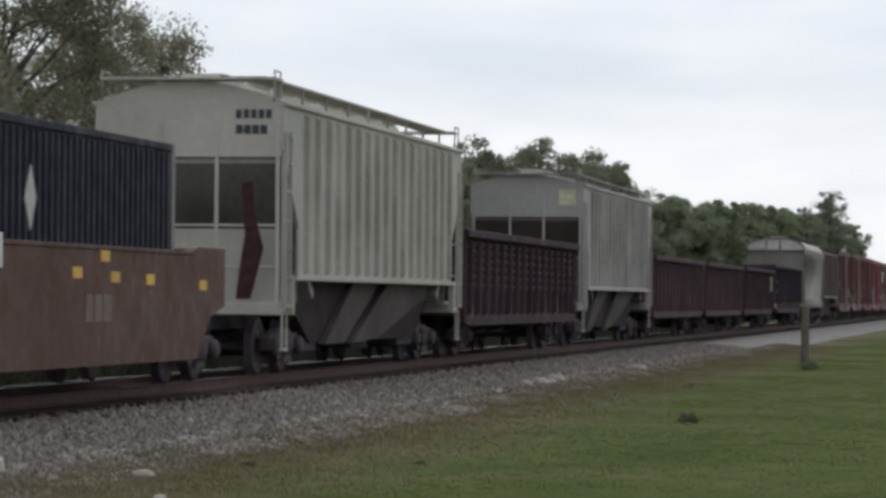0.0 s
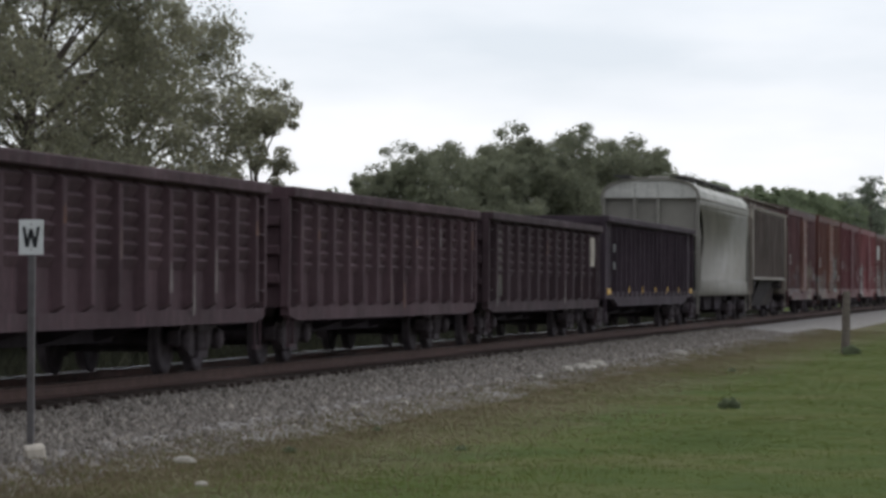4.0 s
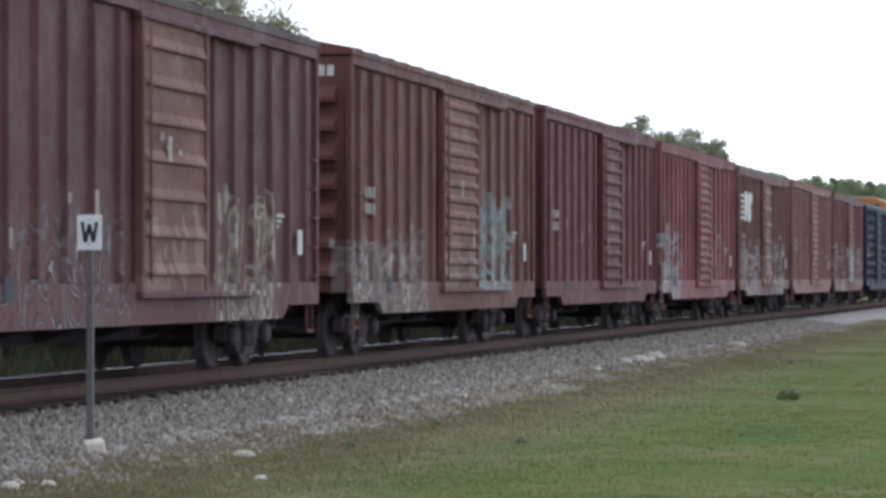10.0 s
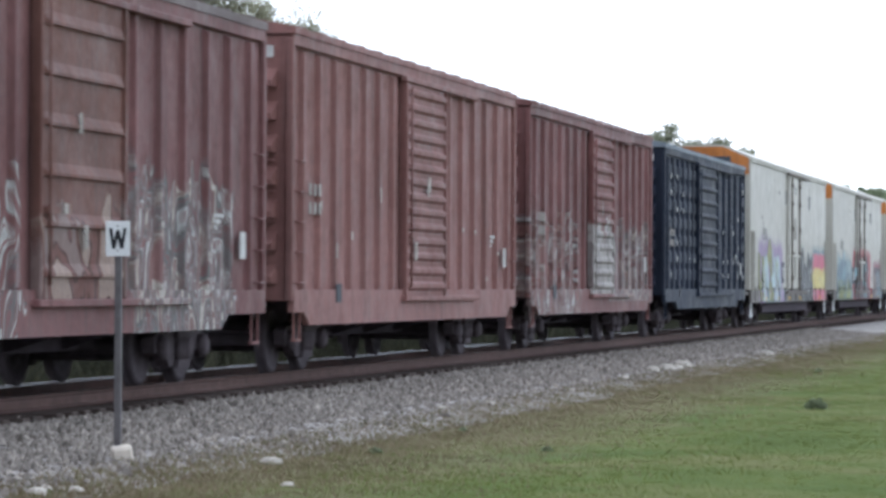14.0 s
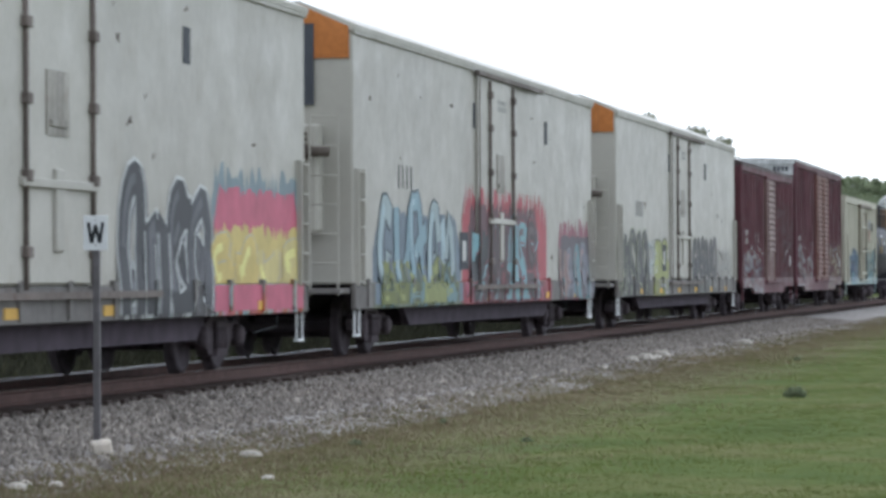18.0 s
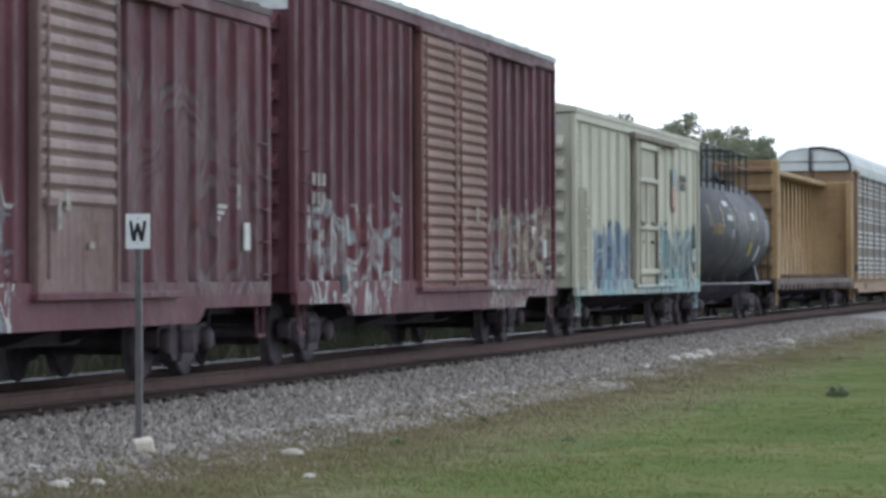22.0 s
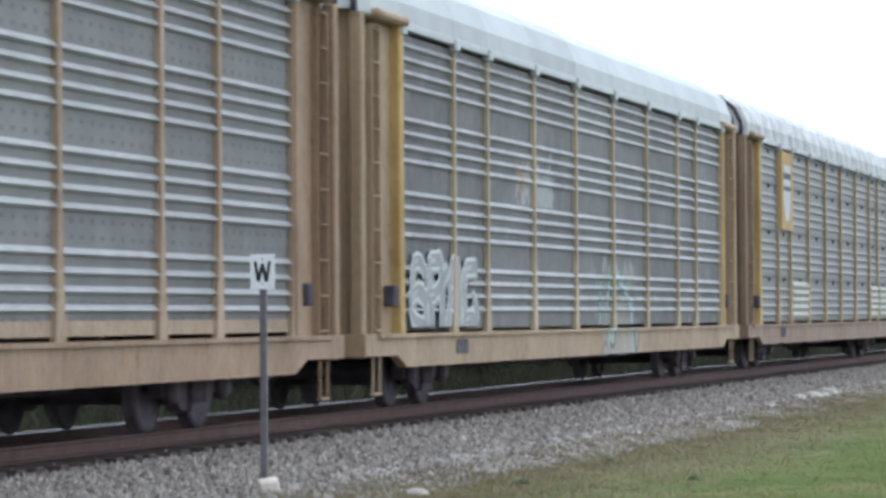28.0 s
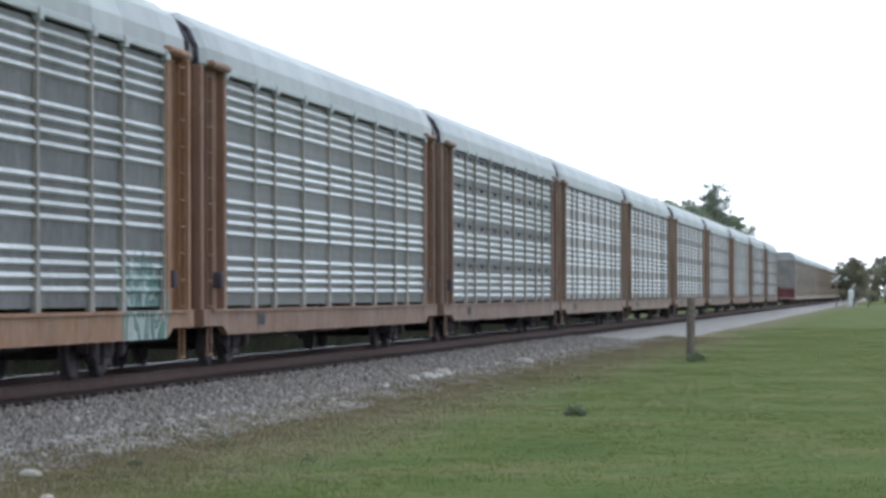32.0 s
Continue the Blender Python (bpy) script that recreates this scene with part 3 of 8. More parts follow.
def boxcar(label, s0, s1, eave, mat, door, ndoor, nl, nr, doors=1, sill=0.67, end=1.0, inset=2.2, raised=0.85, roof_mat=None, door_mat=None, belly=True, end_mat=None, rise=0.30, flat_door=False, top_band=None, waffle=False, name="boxcar", fascia=0.05, ridge_mat=None, plate=0.0):
    """door: centre and width along the side; ndoor: its cross corrugations; nl, nr: posts before and after it."""
    car, h = wagon(name, label, "boxcar", s0, s1, "wagons of the freight train")
    m = mat(car) if callable(mat) else mat
    dm = door_mat(car) if callable(door_mat) else (door_mat or m)
    gm = ridge_mat or dm
    rm = roof_mat or m
    em = end_mat or m
    dc, dw = door[0] - (s0 + s1) / 2, door[1]
    part("body", Geo().box(-1.46, 1.46, -h, h, end, eave - 0.05, 0.02), m, car)
    # roof: low gable with cross seams
    part("roof", Geo().prism([(-1.55, eave - 0.04), (1.55, eave - 0.04), (1.55, eave + fascia), (0, eave + fascia + rise), (-1.55, eave + fascia)], -h - 0.05, h + 0.05), rm, car)
    nr_roof = int(2 * h / 1.15)
    seam = shared(("roof_seam", rise), lambda: Geo().prism([(-1.55, -0.02), (1.55, -0.02), (1.55, 0.022), (0, 0.022 + rise), (-1.55, 0.022)], -0.04, 0.04))
    for y in spread(-h, h, nr_roof):
        part("roof_seam", seam, rm, car, at=(0, y, eave + fascia))
    # sills and chords
    for sgn in (1, -1):
        xx = sorted((sgn * 1.45, sgn * 1.53))
        part("top_chord", Geo().box(xx[0], xx[1], -h, h, eave - 0.2, eave - 0.03, 0.012), m, car)
        if belly:
            bl = h - inset
            pts = [(-h, raised), (-h, end + 0.16), (h, end + 0.16), (h, raised), (bl + 0.35, raised), (bl, sill), (-bl, sill), (-bl - 0.35, raised)]
            part("side_sill", Geo().prism(pts, xx[0], xx[1] + 0.01, "x"), m, car)
        else:
            part("side_sill", Geo().box(xx[0], xx[1] + 0.01, -h, h, sill, end + 0.16, 0.012), m, car)
        for y in (-h, h):
            part("corner_post", Geo().box(xx[0] - 0.02, xx[1], y - 0.07, y + 0.07, end, eave - 0.1, 0.015), m, car)
    # posts
    if nl:
        ribs(car, m, spread(-h + 0.15, dc - dw / 2 - 0.1, nl) + spread(dc + dw / 2 + 0.1, h - 0.15, nr), end + 0.14, eave - 0.22)
    if waffle:
        cup = shared(("waffle_panel", eave), lambda: Geo().loft([[(0, -0.27, -0.17), (0, 0.27, -0.17), (0, 0.27, 0.17), (0, -0.27, 0.17)], [(0.055, -0.2, -0.11), (0.055, 0.2, -0.11), (0.055, 0.2, 0.11), (0.055, -0.2, 0.11)]]))
        for y in spread(-h + 0.15, dc - dw / 2 - 0.1, nl) + spread(dc + dw / 2 + 0.1, h - 0.15, nr):
            for z in spread(end + 0.3, eave - 0.35, 7):
                part("waffle_panel", cup, m, car, at=(1.46, y + 0.45, z))
    # doors
    for sgn in (1, -1):
        for d in range(doors):
            w = dw / doors
            y0 = dc - dw / 2 + d * w
            z0, z1 = end + 0.05, eave - 0.26
            slab = part("door", Geo().box(min(sgn * 1.47, sgn * 1.56), max(sgn * 1.47, sgn * 1.56), y0 + 0.03, y0 + w - 0.03, z0, z1, 0.015), dm, car)
            rid = shared(("door_corrugation", round(w, 2), flat_door), lambda: Geo().loft(
                [[(0, -w / 2 + 0.12, -0.075), (0, w / 2 - 0.12, -0.075), (0, w / 2 - 0.12, 0.075), (0, -w / 2 + 0.12, 0.075)],
                 [(0.05, -w / 2 + 0.18, -0.03 if not flat_door else -0.065), (0.05, w / 2 - 0.18, -0.03 if not flat_door else -0.065), (0.05, w / 2 - 0.18, 0.03 if not flat_door else -0.03), (0.05, -w / 2 + 0.18, 0.03 if not flat_door else -0.03)]]))
            for z in spread(z0 + 0.05 + plate, z1 - 0.05, ndoor):
                o = part("corrugation", rid, gm, slab, at=(sgn * 1.56, y0 + w / 2, z))
                if sgn < 0:
                    o.rotation_euler[2] = math.pi
            for yy in (y0 + 0.05, y0 + w - 0.05):
                part("door_edge", Geo().box(min(sgn * 1.55, sgn * 1.60), max(sgn * 1.55, sgn * 1.60), yy - 0.04, yy + 0.04, z0, z1), dm, slab)
            g = Geo().rod((sgn * 1.63, y0 + 0.22, z0 + 0.15), (sgn * 1.63, y0 + 0.22, z1 - 0.1), 0.018, 6)
            g.box(min(sgn * 1.58, sgn * 1.66), max(sgn * 1.58, sgn * 1.66), y0 + 0.14, y0 + 0.5, z0 + 0.9, z0 + 0.98)
            part("lock_bar", g, dm, slab)
        xx = sorted((sgn * 1.52, sgn * 1.63))
        part("door_track", Geo().box(xx[0], xx[1], dc - dw / 2 - 0.1, min(h - 0.2, dc + dw * 1.35), end - 0.02, end + 0.06, 0.01), m, car)
        part("door_track", Geo().box(xx[0], xx[1] - 0.02, dc - dw / 2 - 0.1, min(h - 0.2, dc + dw * 1.35), eave - 0.28, eave - 0.2, 0.01), m, car)
    # pressed ends
    er = shared(("end_corrugation", 1), lambda: Geo().loft([[(-1.3, 0, -0.13), (1.3, 0, -0.13), (1.3, 0, 0.13), (-1.3, 0, 0.13)], [(-1.26, -0.17, -0.12), (1.26, -0.17, -0.12), (1.26, -0.17, -0.04), (-1.26, -0.17, -0.04)]]))
    nz = int((eave - end - 0.5) / 0.42)
    for z in spread(end + 0.15, eave - 0.42, nz):
        part("end_corrugation", er, em, car, at=(0, -h, z))
        o = part("end_corrugation", er, em, car, at=(0, h, z))
        o.rotation_euler[2] = math.pi
    # ladders and steps
    for y in (-h + 0.36, h - 0.36):
        grab_irons(car, m, 1.48, y, end + 0.25, end + 1.9, 5)
        stirrup(car, m, 1.5, y, end - 0.52, end)
    grab_irons(car, m, 1.05, -h, end + 0.25, end + 1.9, 5, axis="x")
    part("hand_brake", Geo().turned([(0, 0.24), (-0.04, 0.26), (-0.07, 0.24)], (-0.75, -h - 0.12, end + 1.5), "y", 16).box(-0.95, -0.55, -h - 0.12, -h, end + 1.3, end + 1.75), m, car)
    g = Geo()
    for k in range(4):
        g.box(0.72 + 0.14 * k, 0.82 + 0.14 * k, -h - 0.016, -h - 0.004, eave - 0.36, eave - 0.2)
    part("end_number", g, M_DKMARK if top_band else M_MARK, car)
    if top_band:
        part("end_band", Geo().box(-1.44, 1.44, -h - 0.008, -h, eave - 0.5, eave - 0.12), top_band, car)
        part("end_cap", Geo().prism([(-1.5, eave - 0.12), (1.5, eave - 0.12), (1.5, eave), (0, eave + rise), (-1.5, eave)], -h - 0.056, -h - 0.052), top_band, car)
    part("data_plate", shared("data_plate", lambda: Geo().box(0, 0.012, -0.13, 0.13, 0, 0.34)), M_MARK, car, at=(1.53, h - 1.15, end + 0.55))
    part("lube_plate", shared("lube_plate", lambda: Geo().box(0, 0.012, -0.16, 0.16, 0, 0.26)), M_DKMARK, car, at=(1.545, -h + 2.6, end - 0.02))
    bars(car, simple("worn_white_stencil", (0.27, 0.25, 0.23), 0.75, 0.0, 0.5, 9), 1.535, -h + 0.85, end + 1.62, [[0.15, 0.15, 0.15], [0.15, 0.15, 0.15]], 0.17, gap=0.13)
    bars(car, M_MARK, 1.535, h - 2.5, end + 1.1, [[0.12, 0.08, 0.12], [0.1, 0.12], [0.1]], 0.05, gap=0.04)
    if nl and not waffle and belly:
        chance = random.Random(int(s0))
        labels = (simple("worn_pale_label", (0.30, 0.28, 0.25), 0.7, 0.0, 0.45, 12), simple("worn_grey_label", (0.13, 0.13, 0.125), 0.7, 0.0, 0.4, 12))
        posts = spread(-h + 0.15, dc - dw / 2 - 0.1, nl)[1:-1] + spread(dc + dw / 2 + 0.1, h - 0.15, nr)[1:-1]
        for y in posts:
            if chance.random() < 0.6:
                w, tall = chance.choice(((0.05, 0.12), (0.04, 0.22), (0.06, 0.30), (0.06, 0.07)))
                z = chance.uniform(end + 0.3, end + 1.5)
                part("label", Geo().box(1.531, 1.536, y - w, y + w, z, z + tall), labels[chance.random() < 0.25], car)
        for k in range(3):
            y, z = dc + chance.uniform(-0.4, 0.4) * dw, chance.uniform(end + 0.4, end + 1.9)
            part("label", Geo().box(1.611, 1.615, y, y + chance.uniform(0.08, 0.2), z, z + chance.uniform(0.06, 0.3)), labels[0], car)
    running_gear(car, h, 2.45, 0.75, end)
    return car, h, m


WHT = (0.42, 0.44, 0.42)
GRAF = [WHT, (0.12, 0.10, 0.10), (0.36, 0.38, 0.37), (0.10, 0.15, 0.15), (0.42, 0.41, 0.36)]
GRAF2 = [(0.12, 0.08, 0.075), (0.29, 0.32, 0.31), (0.10, 0.06, 0.058), (0.20, 0.23, 0.23), (0.12, 0.06, 0.055)]


def brown(col, *patches, **kw):
    return lambda car: paint("boxcar_paint", col, car, patches=patches, strokes="grain" not in kw, **{"rust": 0.45, "dirt": 0.5, **kw})


boxcar("brown-red ribbed boxcar with patched panel door and pale graffiti", 225.3, 242.1, 4.55, brown((0.098, 0.041, 0.045), (-8, -1.2, 0.6, 2.0, GRAF2, 2.0, 0.75), (2.4, 6.0, 0.6, 2.3, [(0.36, 0.35, 0.27), (0.13, 0.08, 0.07), (0.30, 0.30, 0.24), (0.11, 0.06, 0.055)], 2.2, 0.8)), (234.27, 3.0), 7, 7, 6,
       door_mat=lambda car: paint("patched_door", (0.165, 0.075, 0.058), car, rust=0.5, patches=[(-3, 3, 0.6, 2.0, [(0.16, 0.09, 0.08), (0.3, 0.22, 0.2)], 2.0, 0.5)]), flat_door=True, fascia=0.07, roof_mat=paint("dark_roof", (0.075, 0.05, 0.048), rust=0.2))
boxcar("orange-brown ribbed boxcar with faded door and white graffiti", 244.4, 260.9, 4.62, brown((0.118, 0.045, 0.036), (-9, -2.5, 0.6, 1.9, GRAF, 2.0, 0.75), (1.8, 5.6, 1.0, 2.7, [(0.22, 0.33, 0.33), (0.26, 0.36, 0.35), (0.33, 0.38, 0.36)], 1.5, 0.8), rust_col=(0.19, 0.085, 0.045)), (252.93, 3.28), 12, 7, 6,
       door_mat=lambda car: paint("faded_door", (0.175, 0.078, 0.056), car, rust=0.75, rust_col=(0.085, 0.045, 0.035), dirt=0.6, dirt_col=(0.25, 0.15, 0.11), patches=[(-3, 3, 0.6, 1.7, [(0.2, 0.2, 0.19), (0.12, 0.07, 0.06), (0.28, 0.27, 0.24)], 2.0, 0.5)]))
boxcar("dark red ribbed boxcar with plain rusty door", 262.3, 279.3, 4.63, brown((0.120, 0.036, 0.042), fade=0.15, rust=0.35), (271.3, 3.0), 12, 7, 6)
boxcar("bright red ribbed boxcar with pale-edged door and graffiti", 280.4, 297.4, 4.61, brown((0.195, 0.058, 0.063), (-9, -4.5, 0.6, 2.4, [(0.35, 0.42, 0.43), WHT, (0.12, 0.06, 0.06), (0.2, 0.3, 0.32)], 1.9, 0.8), (2.5, 6.0, 0.9, 2.7, [(0.28, 0.2, 0.2), (0.22, 0.06, 0.06), (0.3, 0.3, 0.3)], 1.6, 0.55)), (289.1, 3.05), 15, 8, 6)
ns, ns_h, ns_m = boxcar("brown ribbed boxcar with white emblem and graffiti", 298.8, 314.9, 4.57, brown((0.152, 0.068, 0.066), (-7.5, -1.9, 0.5, 2.3, [WHT, (0.13, 0.06, 0.055), (0.38, 0.4, 0.38), (0.1, 0.1, 0.1)], 2.1, 0.85), (2.0, 6.6, 0.6, 2.5, GRAF, 2.2, 0.8)), (306.9, 3.1), 6, 7, 6,
       door_mat=lambda car: paint("brown_door", (0.15, 0.07, 0.055), car, rust=0.4, patches=[(-3, 3, 0.6, 2.0, [(0.3, 0.24, 0.2), (0.13, 0.06, 0.05), (0.2, 0.16, 0.15)], 1.8, 0.7)]), flat_door=True, fascia=0.07, roof_mat=paint("grey_roof", (0.13, 0.10, 0.095), rust=0.3))
boxcar("faded pink-red ribbed boxcar with corrugated door", 316.45, 333.2, 4.65, brown((0.215, 0.103, 0.092), rust=0.35, fade=0.15), (325.0, 3.15), 14, 7, 6, inset=0.9)
boxcar("faded brown ribbed boxcar covered in pale graffiti", 334.8, 351.0, 4.63, brown((0.158, 0.069, 0.066), (-8.4, -2.2, 0.5, 2.6, [WHT, (0.3, 0.3, 0.29), (0.16, 0.08, 0.07), (0.42, 0.4, 0.36), (0.24, 0.1, 0.09)], 2.2, 0.85), (1.5, 7.6, 0.9, 2.6, GRAF, 2.6, 0.7)), (343.3, 2.95), 12, 7, 6, inset=0.9,
       door_mat=lambda car: paint("sprayed_door", (0.17, 0.07, 0.065), car, patches=[(-4, 4, 0.6, 2.5, [(0.36, 0.35, 0.33), (0.2, 0.19, 0.18), (0.4, 0.4, 0.38)], 2.0, 0.85)]))
bw, bwh, bwm = boxcar("dark blue waffle-sided boxcar with white flecks", 353.3, 370.1, 4.59, brown((0.015, 0.021, 0.038), rust=0.1, dirt=0.2, dirt_col=(0.05, 0.055, 0.065)), (361.2, 4.0), 9, 6, 5, waffle=True, roof_mat=paint("pale_blue_roof", (0.16, 0.19, 0.22)))
fleck = random.Random(31)
for k in range(34):
    part("pale_fleck", shared("pale_fleck", lambda: Geo().box(0, 0.008, -0.05, 0.05, -0.06, 0.06)), M_MARK, bw, at=(1.517, fleck.choice(spread(-bwh + 0.15, -bwh + 6.8, 6)) + 0.45, fleck.choice(spread(1.3, 4.1, 7))) if k % 2 else (1.517, fleck.choice(spread(2.4, bwh - 0.15, 5)) + 0.3, fleck.choice(spread(1.3, 4.1, 7))))
boxcar("dark red boxcar with grey plated door and graffiti", 452.8, 469.1, 4.60, brown((0.110, 0.039, 0.049), (1.6, 8.5, 1.0, 3.6, [(0.125, 0.10, 0.095), (0.14, 0.125, 0.12), (0.11, 0.075, 0.075)], 0.7, 0.55), (-7.6, -2.0, 0.6, 2.1, [(0.36, 0.4, 0.42), (0.14, 0.05, 0.05), WHT, (0.2, 0.24, 0.26)], 2.4, 0.85)), (461.0, 2.8), 13, 8, 7, inset=3.4,
       door_mat=lambda car: paint("grey_red_door", (0.19, 0.12, 0.11), car, rust=0.4, dirt=0.6), ridge_mat=paint("grey_door_ridge", (0.27, 0.20, 0.185), rust=0.4, dirt=0.5), plate=0.85, roof_mat=paint("dark_roof", (0.08, 0.055, 0.055)))
boxcar("tall dark red boxcar with double corrugated doors", 470.5, 490.3, 5.26, brown((0.102, 0.036, 0.046), (-9.2, -3.6, 0.5, 2.3, [WHT, (0.15, 0.05, 0.055), (0.34, 0.38, 0.38)], 2.3, 0.85), (3.4, 9.6, 0.5, 2.4, [(0.42, 0.4, 0.3), (0.15, 0.05, 0.05), (0.2, 0.2, 0.18), WHT], 2.6, 0.8)), (480.7, 5.3), 22, 10, 8, inset=3.3, doors=2, rise=0.06,
       door_mat=lambda car: paint("worn_red_door", (0.155, 0.066, 0.058), car, rust=0.4, rust_col=(0.20, 0.06, 0.04), dirt=0.55, dirt_col=(0.24, 0.185, 0.165)), ridge_mat=paint("worn_pale_ridge", (0.215, 0.135, 0.113), rust=0.6, rust_col=(0.22, 0.07, 0.05), dirt=0.4, dirt_col=(0.2, 0.12, 0.1)), top_band=simple("white_end_band", (0.5, 0.52, 0.51), 0.6), roof_mat=paint("pale_roof", (0.35, 0.35, 0.34)))

BEIGE = (0.455, 0.44, 0.355)
i23, ih, im = boxcar("cream insulated boxcar with plug door and blue graffiti", 492.7, 510.85, 4.46, brown(BEIGE, (-7.0, -1.8, 0.5, 2.2, [(0.06, 0.09, 0.17), (0.15, 0.21, 0.29), (0.28, 0.32, 0.36), (0.08, 0.13, 0.19)], 1.3, 0.9), (2.2, 8.9, 0.5, 2.3, [(0.13, 0.22, 0.24), (0.42, 0.45, 0.40), (0.05, 0.08, 0.10), (0.20, 0.30, 0.33)], 1.6, 0.92), (-9, 9, 0.3, 1.05, [(0.22, 0.36, 0.36), (0.38, 0.42, 0.38), (0.25, 0.38, 0.40)], 0.9, 0.8), rust=0.1, dirt=0.09, fade=0.08, grain=0.4), (501.75, 3.28), 0, 6, 6, belly=False, sill=0.82, end=0.98, name="insulated_boxcar", flat_door=True,
    door_mat=lambda car: paint("grimy_cream_door", (0.37, 0.35, 0.275), car, rust=0.35, rust_col=(0.22, 0.16, 0.11), dirt=0.35, dirt_col=(0.27, 0.22, 0.16), streak_at=0.52, grain=0.5))
grime = paint("rod_and_track_grime", (0.17, 0.14, 0.11), i23, rust=0.4)
for sgn in (1,):
    part("door_gasket", Geo().box(1.562, 1.572, -1.80, -1.73, 1.0, 4.16).box(1.562, 1.572, 1.33, 1.40, 1.0, 4.16).box(1.562, 1.572, -1.73, 1.33, 1.0, 1.06), grime, i23)
    for yy in (-1.35, 1.2):
        part("lock_rod", Geo().rod((1.625, yy, 1.0), (1.625, yy, 4.15), 0.022, 6), grime, i23)
    for z, tall in ((4.05, 0.13), (3.31, 0.11), (2.28, 0.11), (1.31, 0.12)):
        part("door_bar", Geo().box(1.56, 1.635, -1.55, 1.5, z - tall / 2, z + tall / 2, 0.015), im, i23)
    part("door_bar", Geo().box(1.56, 1.61, -0.12, 0.0, 1.36, 3.26, 0.012), im, i23)
    for yy in (-1.55, 1.42):
        part("door_bar", Geo().box(1.56, 1.62, yy, yy + 0.1, 1.0, 4.12, 0.012), im, i23)
    for yy in (-1.0, 0.75):
        part("lock_keeper", Geo().box(1.58, 1.66, yy - 0.22, yy + 0.22, 2.30, 2.40, 0.02).box(1.58, 1.65, yy - 0.2, yy + 0.2, 1.93, 2.0, 0.02), grime, i23)
    part("door_header", Geo().box(1.50, 1.66, -2.2, 4.6, 4.16, 4.30, 0.02), paint("grimy_header", (0.16, 0.13, 0.10), i23), i23)
ladder(i23, im, 1.60, -ih + 0.55, 1.0, 2.9, 0.5)
for z in spread(1.2, 4.1, 22):
    part("louvre", shared("side_louvre", lambda: Geo().box(0, 0.05, -0.22, 0.22, -0.03, 0.03)), im, i23, at=(1.46, -ih + 0.3, z))
sc = Geo()
for k in range(7):
    a, b = (-1.2 + 0.33 * k, 2.9 + 0.5 * math.sin(2.3 * k)), (-0.9 + 0.31 * k, 3.1 - 0.45 * math.sin(1.7 * k + 1))
    sc.rod((a[0], -ih - 0.19, a[1] - 0.4), (b[0], -ih - 0.19, b[1] + 0.3), 0.03, 5)
part("scrawl", sc, M_BLACK, i23, "black sprayed scrawl")
part("side_emblem", Geo().box(1.50, 1.535, 4.4, 4.9, 3.3, 3.7), simple("faded_blue_mark", (0.25, 0.27, 0.29)), i23)
part("side_emblem", Geo().prism([(4.4, 2.85), (4.65, 2.7), (4.9, 2.85), (4.9, 3.25), (4.4, 3.25)], 1.50, 1.535, "x"), simple("faded_red_mark", (0.40, 0.27, 0.22)), i23)
for word, z in (("BUILDING", 3.42), ("AMERICA", 3.22)):
    cu = bpy.data.curves.new("slogan", "FONT")
    cu.body, cu.size, cu.extrude = word, 0.24, 0.003
    tx = new("slogan", cu)
    tx.parent = i23
    tx.matrix_basis = Matrix(((0, 0, 1, 1.54), (1, 0, 0, 5.5), (0, 1, 0, z), (0, 0, 0, 1)))
    cu.materials.append(M_DKMARK)

# emblem on the brown boxcar: plain white shapes
g = Geo()
for i in range(5):
    g.box(1.535, 1.545, -7.75, -6.9, 3.02 + 0.17 * i, 3.11 + 0.17 * i)
g.prism([(-6.75, 3.0), (-6.2, 2.96), (-5.7, 3.35), (-5.75, 3.0), (-5.1, 2.95), (-4.7, 3.2), (-4.9, 3.5), (-4.35, 3.6), (-4.55, 3.86), (-5.2, 3.9), (-5.6, 3.75), (-6.1, 3.9), (-6.75, 3.88)], 1.535, 1.545, "x")
part("emblem", g, M_MARK, ns, "white painted emblem shapes")


# ---------------------------------------------------------------- refrigerator wagons
ORANGE = paint("orange_paint", (0.42, 0.15, 0.035), rust=0.15)


